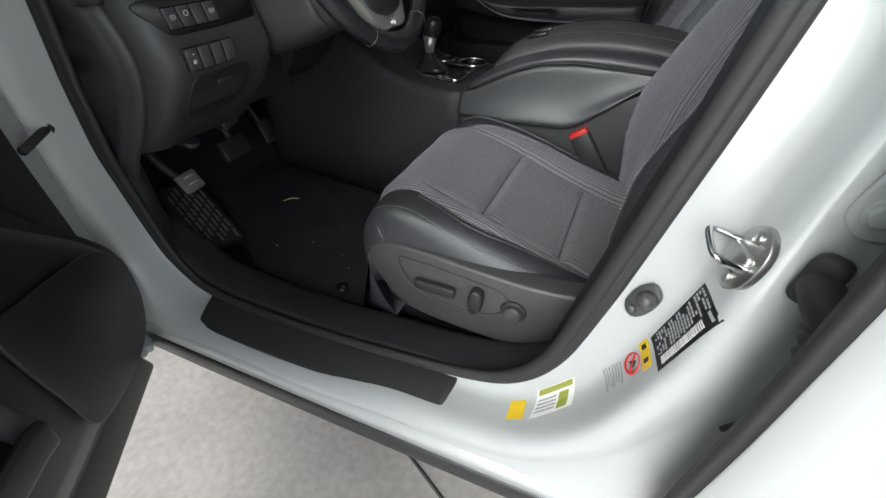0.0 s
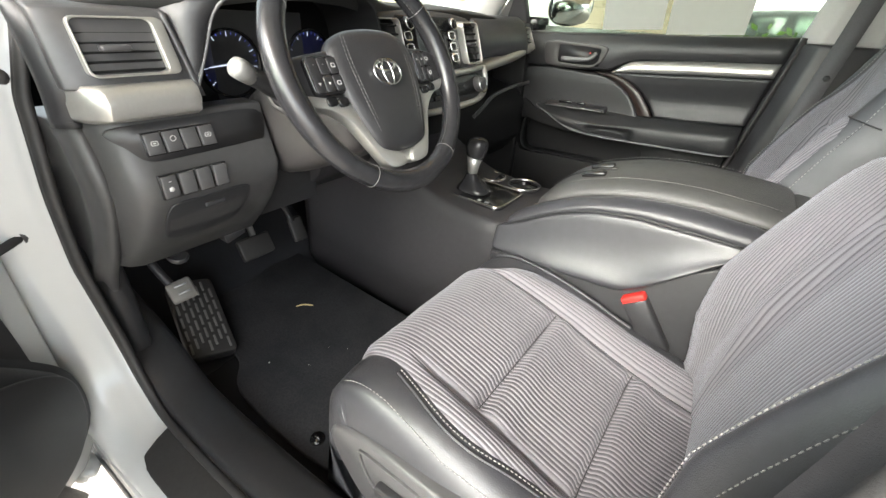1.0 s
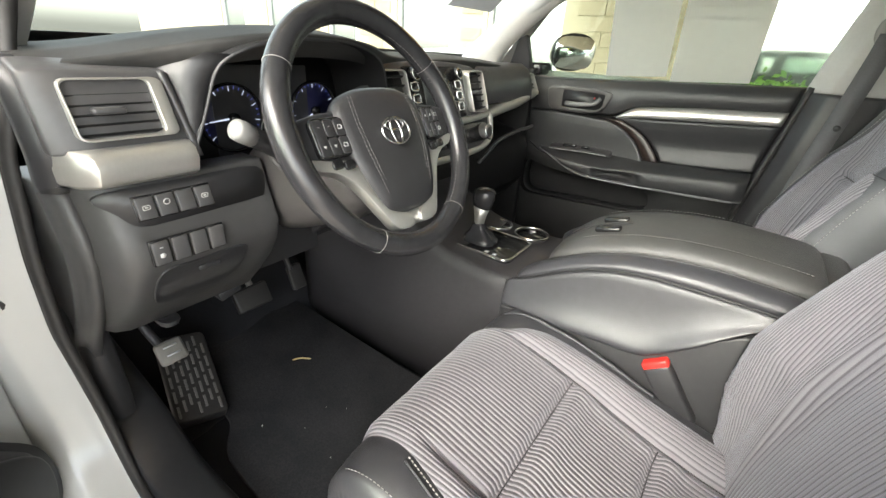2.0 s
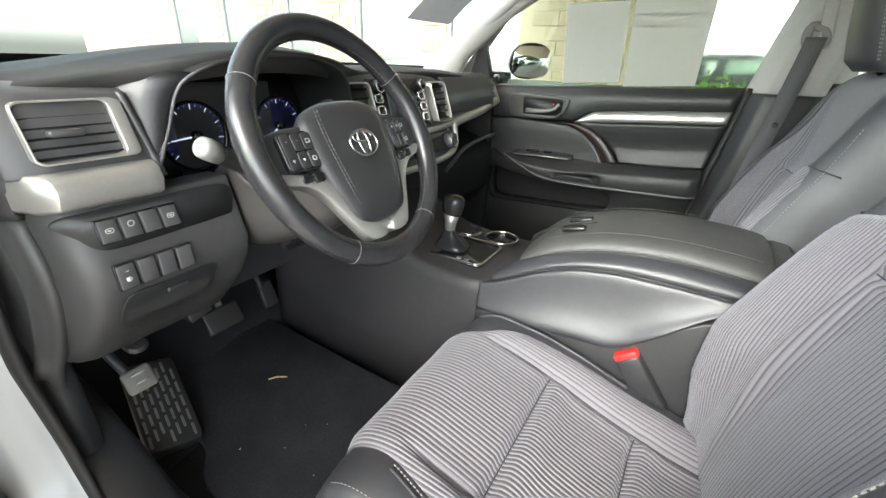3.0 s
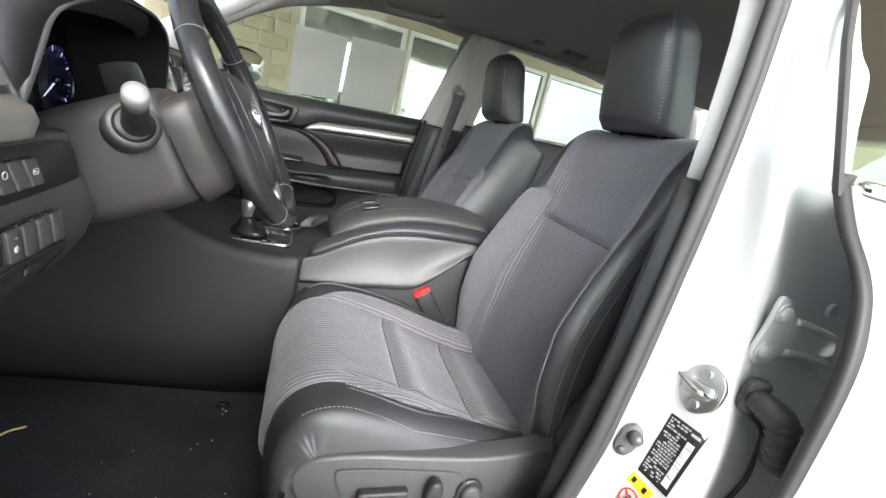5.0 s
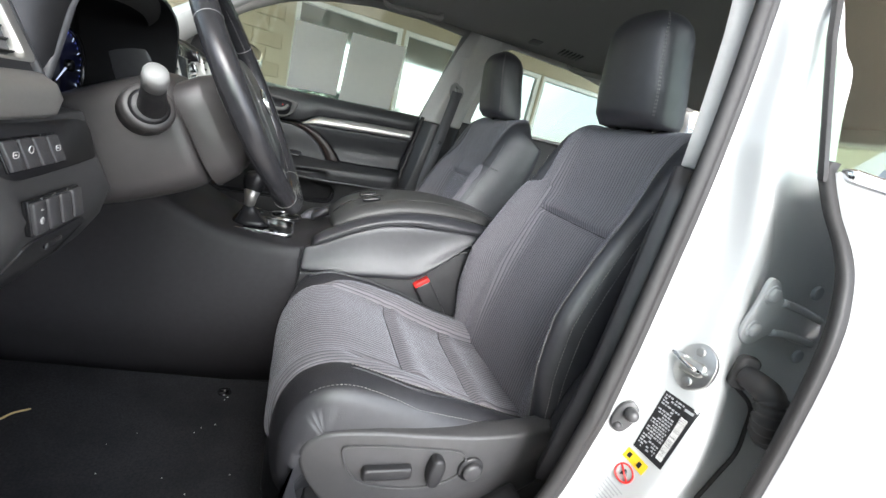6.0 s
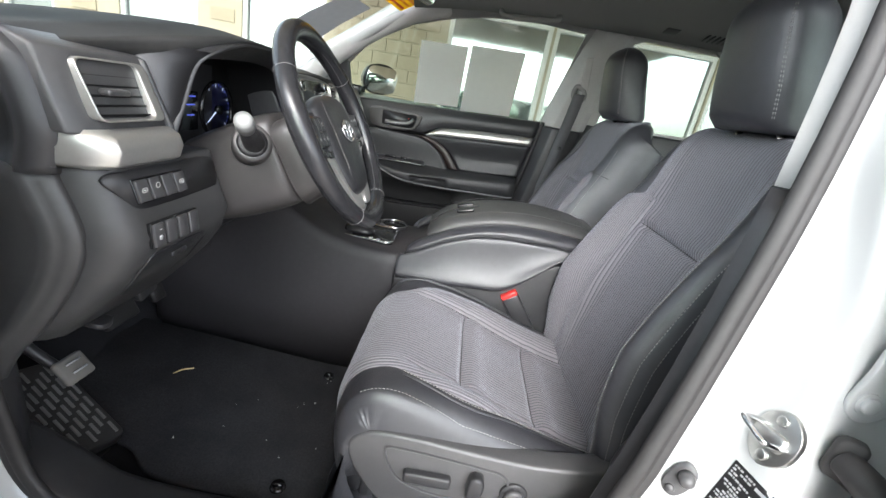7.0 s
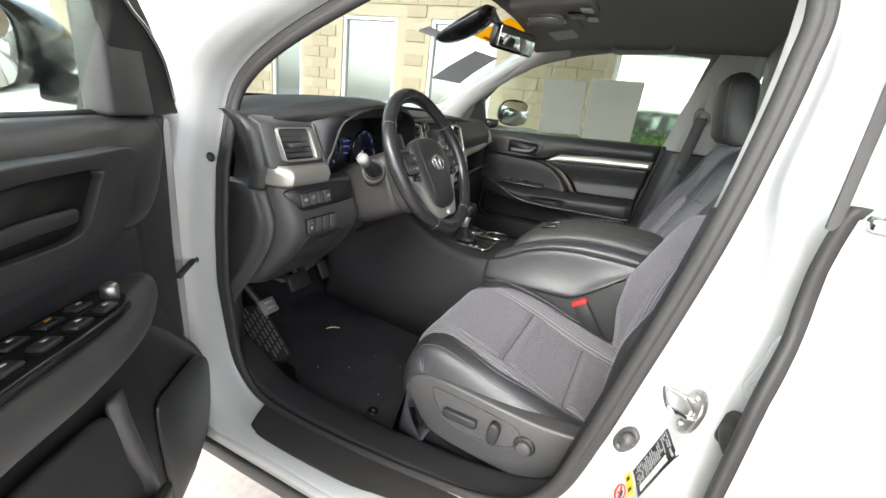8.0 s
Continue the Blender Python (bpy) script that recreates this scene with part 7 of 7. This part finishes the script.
part("upper_panel", M("upper_panel", dband([(.075, 1.13, 1.206, -.002, .004, -.012), (.13, 1.06, 1.212, .002, .014, -.010), (.20, 1.045, 1.216, .010, .024, -.008), (.28, 1.055, 1.220, .014, .03, -.006), (.5, 1.075, 1.226, .014, .03, -.006), (.96, 1.10, 1.236, .012, .028, -.006)])), M_PLASTIC, dd, "dark grey upper panel", sub=1)
part("middle_panel", M("middle_panel", dband([(.190, .965, 1.045, -.002, .0, .002), (.23, .955, 1.05, .004, -.002, .006), (.4, .97, 1.075, .006, -.004, .008), (.95, .99, 1.10, .006, -.004, .008)])), M_LEATHER, dd, "black padded door insert", sub=1)
part("armrest", M("armrest", dband([(.195, .945, .965, .0, .008, .004), (.24, .925, .982, .020, .038, .030), (.287, .918, .988, .030, .055, .045), (.361, .912, .996, .036, .07, .064), (.47, .918, 1.006, .04, .074, .07), (.62, .945, 1.027, .04, .075, .07), (.9, .96, 1.03, .03, .06, .05)])), M_PLASTIC_GREY, dd, "black armrest", sub=1)
sp = part("switch_panel", M("switch_panel", loft([[dr(u, z - .012, w0 + .001), dr(u, z, w0), dr(u, z + .002, .0), dr(u, z - .012, .0)] for u, z, w0 in ((.325, .992, .022), (.335, .9945, .040), (.36, .999, .056), (.40, 1.005, .063), (.5, 1.020, .066), (.62, 1.037, .066))])), M_GLOSS, dd, "gloss black switch panel", bevel=0.003)
part("mirror_knob", M("mirror_knob", tube([dr(.352, .99, .030), dr(.352, 1.014, .031), dr(.352, 1.018, .031)], [.0105, .0100, .007], 16)), M_STEEL, sp, "silver mirror adjuster")
for i in range(4):
    for j in range(2):
        u, w = .395 + .052 * i, .018 + .028 * j
        z = .9965 + .15 * (u - .36)
        key = part("window_key", M("window_key", box(*dr(u, z + .005, w), .031, .017, .006, Matrix.Rotation(-DA, 3, "Z") @ Matrix.Rotation(radians(-8), 3, "Y"))), M_PLASTIC, sp, bevel=0.003)
        part("symbol", M("symbol", box(*dr(u, z + .0095, w), .008, .003, .001, Matrix.Rotation(-DA, 3, "Z") @ Matrix.Rotation(radians(-8), 3, "Y"))), M_ORANGE if (i, j) == (1, 0) else M_WHITEBTN, key)
hb = part("handle_bezel", M("handle_bezel", frame_ring(ring_spline([(.275, 1.180), (.37, 1.186), (.55, 1.190), (.60, 1.15), (.57, 1.10), (.43, 1.076), (.345, 1.072), (.302, 1.10), (.278, 1.15)], 50),
     ring_spline([(.356, 1.166), (.42, 1.172), (.52, 1.173), (.555, 1.145), (.54, 1.118), (.46, 1.106), (.405, 1.106), (.382, 1.125), (.362, 1.15)], 50), dr, .01, .044)), M_PLASTIC, dd, bevel=0.006)
# Dark plate paints the shade of a hollow; the panel behind is uncut.
part("well_shade_plate", M("well_shade_plate", prism(rounded(.20, .075, .02, 4, .455, 1.138), dr, .020, .0325)), M_VENT, hb)
part("pull_handle", M("pull_handle", loft([[dr(u, z - .010, .030), dr(u, z - .008, .040), dr(u, z + .008, .042), dr(u, z + .010, .031)] for u, z in ((.402, 1.124), (.42, 1.125), (.46, 1.129), (.53, 1.133))])), M_PLASTIC, hb, bevel=0.006)
LOWP = [(-.045, .006), (.02, .016), (.12, .026), (.22, .036), (.35, .052), (.6, .057)]
part("lower_panel", M("lower_panel", dband([(-.045, .50, .63, -.004, .004, 0), (.02, .47, .715, .006, .014, .004), (.10, .47, .795, .012, .022, .008), (.17, .475, .86, .016, .029, .008), (.24, .48, .905, .022, .036, .014), (.35, .50, .925, .035, .05, .03), (.6, .52, .95, .04, .055, .035), (.92, .54, .96, .03, .04, .03)])), M_PLASTIC, dd, "black lower trim", sub=1)
part("speaker_cover", M("speaker_cover", prism(ring_spline([(-.038, .62), (.044, .70), (.15, .742), (.242, .772), (.305, .79), (.318, .765), (.312, .70), (.300, .625), (.285, .55), (.20, .505), (.06, .478), (-.028, .52)], 60), lambda u, v, w: dr(u, v, w + table(u, LOWP)), -.002, .005)), M_PLASTIC, dd, "black speaker cover", bevel=0.003)
part("pocket", M("pocket", prism(ring_spline([(.445, .885), (.52, .912), (.62, .930), (.9, .945), (.9, .72), (.6, .70), (.405, .705), (.425, .80)], 50), lambda u, v, w: dr(u, v, w), .050, .0605)), M_FLANK, dd, "deep black door pocket", bevel=0.004)
ridge = spline([(.43, .905), (.425, .86), (.405, .79), (.385, .72), (.372, .66)], 16)
part("pocket_ridge", M("pocket_ridge", loft([[dr(u - .028, z, .050), dr(u - .016, z, .064), dr(u + .004, z, .070), dr(u + .018, z, .060), dr(u + .016, z, .050)] for u, z in ridge])), M_PLASTIC_GREY, dd, sub=1)
part("pocket_lip", M("pocket_lip", loft([[dr(u, z - .07, .05), dr(u, z - .05, .085), dr(u, z, .09), dr(u, z, .075)] for u, z in ((.375, .705), (.40, .712), (.55, .725), (.88, .75))])), M_PLASTIC, dd, bevel=0.008)
part("sail_cover", M("sail_cover", prism([(.082, 1.205), (.218, 1.212), (.222, 1.40), (.205, 1.398), (.145, 1.362), (.118, 1.345)], dr, -.04, .0)), M_PLASTIC_GREY, dd, "black mirror mount cover", bevel=0.008)


def dtum(u, v, w):
    return dr(u, v, w + .36 * max(0, v - 1.22))


DWO = [(-.105, 1.195), (1.06, 1.225), (1.06, 1.40), (1.05, 1.56), (.80, 1.59), (.52, 1.565), (.36, 1.475), (.20, 1.388), (.115, 1.348), (.034, 1.302), (-.062, 1.236)]
DWI = [(.205, 1.215), (1.00, 1.24), (1.01, 1.40), (1.00, 1.52), (.80, 1.55), (.52, 1.535), (.38, 1.435), (.24, 1.362), (.222, 1.345), (.214, 1.30), (.209, 1.25)]
part("window_frame", M("window_frame", frame_ring(DWO, DWI, dtum, -.055, -.03)), M_RUBBER, dd, "black window frame", bevel=0.005)
part("frame_skin", M("frame_skin", frame_ring(DWO, [(u * .985 + .008, v * .995 + .006) for u, v in DWO], dtum, -.09, -.07)), M_CHROME, dd)
part("pane", M("pane", prism(DWO, dtum, -.050, -.046), True), M_GLASS, dd).visible_shadow = False
part("chrome_line", M("chrome_line", tube(spline([dtum(-.070, 1.222, -.026), dtum(.034, 1.293, -.026), dtum(.128, 1.336, -.026), dtum(.218, 1.366, -.026), dtum(.40, 1.452, -.026)], 24), .0035, 8)), M_CHROME, dd)
part("belt_seal", M("belt_seal", tube([dr(.06, 1.208, -.03), dr(1.03, 1.228, -.03)], .008, 8)), M_RUBBER, dd)
mr = part("side_mirror", M("side_mirror", loft([[dr(-.04 + t, 1.285 + b * h, -.295 + a * g) for a, b in ((1, 0), (.85, .75), (.2, 1), (-.7, .9), (-1, .2), (-.95, -.7), (-.3, -1), (.7, -.8))] for t, g, h in ((-.15, .03, .02), (-.12, .08, .055), (-.04, .115, .085), (.07, .118, .092), (.085, .112, .086))])), M_GLOSS, dd, "dark side mirror", sub=2)
part("mirror_glass", M("mirror_glass", prism(ring_spline([(.09, 0), (.078, .058), (.02, .068), (-.07, .06), (-.092, .01), (-.085, -.052), (-.02, -.07), (.07, -.058)], 36), lambda u, v, w: dr(.048 + w, 1.285 + v, -.295 + u), 0, .004)), M_MIRROR, mr)
part("mirror_arm", M("mirror_arm", loft([[dr(u + a, z + b, w) for a, b in ((-.05, -.02), (.06, -.02), (.05, .03), (-.04, .03))] for u, z, w in ((.0, 1.222, -.06), (-.06, 1.222, -.22))])), M_GLOSS, mr, bevel=0.01)
# hinge, check strap, jamb bumpers
hg = part("hinge", M("hinge", box(-.392, -.862, .375, .075, .05, .022, Matrix.Rotation(radians(-38), 3, "Z"))), M_WHITE, dd, "white painted lower hinge", bevel=0.006)
part("bolt", M("bolt", tube([(-.388, -.866, .384), (-.388, -.866, .394)], .009, 12)), M_STEEL, hg)
part("arm", M("arm", tube([(-.43, -.82, .36), (-.405, -.855, .366), (-.36, -.885, .372)], .012, 8)), M_WHITE, hg)
ck = thing("check_strap", "black door check strap leaving the front jamb", "door check", (-.41, -.77, .88))
part("arm", M("arm", tube([(-.425, -.77, .868), (-.40, -.81, .864), (-.36, -.87, .858)], .007, 8)), M_RUBBER, ck)
part("boot", M("boot", tube([(-.42, -.79, .866), (-.402, -.806, .864)], [.016, .011], 10)), M_RUBBER, ck)
for z, x in ((1.102, -.41), (.950, -.41)):
    jb = part("jamb_plug", M("jamb_plug", tube([(x - .006, -.742, z), (x + .010, -.750, z), (x + .013, -.752, z)], [.014, .012, .007], 14)), M_RUBBER)
    tagged(jb, "small black rubber plug in the front jamb", "plug")

# ---- planting by the building ----
pl = thing("shrub", "bright green leafy shrub in a grey planter", "shrub", (.45, 2.9, 0))
part("planter", M("planter", loft([[(.45 + r * math.cos(a), 2.9 + r * math.sin(a), z) for a in np.linspace(0, 2 * math.pi, 24, endpoint=False)] for r, z in ((.20, 0), (.26, .5), (.28, .52), (.25, .52), (.24, .48))])), M_TERRA, pl)
random.seed(9)
lv, lf = [], []
for k in range(900):
    a, b, r = random.uniform(0, 2 * math.pi), random.uniform(-.9, 1), random.uniform(.5, 1) ** .5
    c = Vector((.45 + .42 * r * math.cos(a) * math.sqrt(max(.05, 1 - b * b * .8)), 2.9 + .36 * r * math.sin(a) * math.sqrt(max(.05, 1 - b * b * .8)), .88 + .33 * b * r + .06 * math.sin(3 * a)))
    d = Vector((random.gauss(0, 1), random.gauss(0, 1), random.gauss(.4, 1))).normalized()
    s = d.orthogonal().normalized()
    L = random.uniform(.04, .08)
    i = len(lv)
    lv += [c, c + d * L * .5 + s * L * .3, c + d * L, c + d * L * .5 - s * L * .3]
    lf.append((i, i + 1, i + 2, i + 3))
part("crown", mesh("crown", lv, lf), M_LEAF, pl, "dense green leaves")
part("trunk", M("trunk", tube([(.45, 2.9, .45), (.46, 2.9, .7), (.44, 2.91, .95)], [.03, .022, .012], 8)), material("bark", (.12, .08, .05), .9), pl)

# ---- wall blocks, nearest stretch ----
bw, bh = .40, .20
blk = M("block", box(0, 0, 0, bw - .012, .03, bh - .012), True)
bmk = bmesh.new()
bmk.from_mesh(blk)
bmesh.ops.bevel(bmk, geom=bmk.edges[:], offset=.006, segments=1, affect="EDGES")
bmk.to_mesh(blk)
bmk.free()
blk.materials.append(M_BLOCK)
count = 0
for row in range(2, 17):
    for colm in range(-21, 5):
        x = colm * bw + (bw / 2 if row % 2 else 0)
        z = .1 + row * bh
        if any(x + bw / 2 > a - .01 and x - bw / 2 < b + .01 for a, b in OPENINGS) and z < 2.72 and z > .3:
            continue
        if count < 300:
            ob = new("block", blk)
            ob.parent = wall
            ob.location = (x, WALL_Y - .003 + random.uniform(-.003, .003), z)
            count += 1
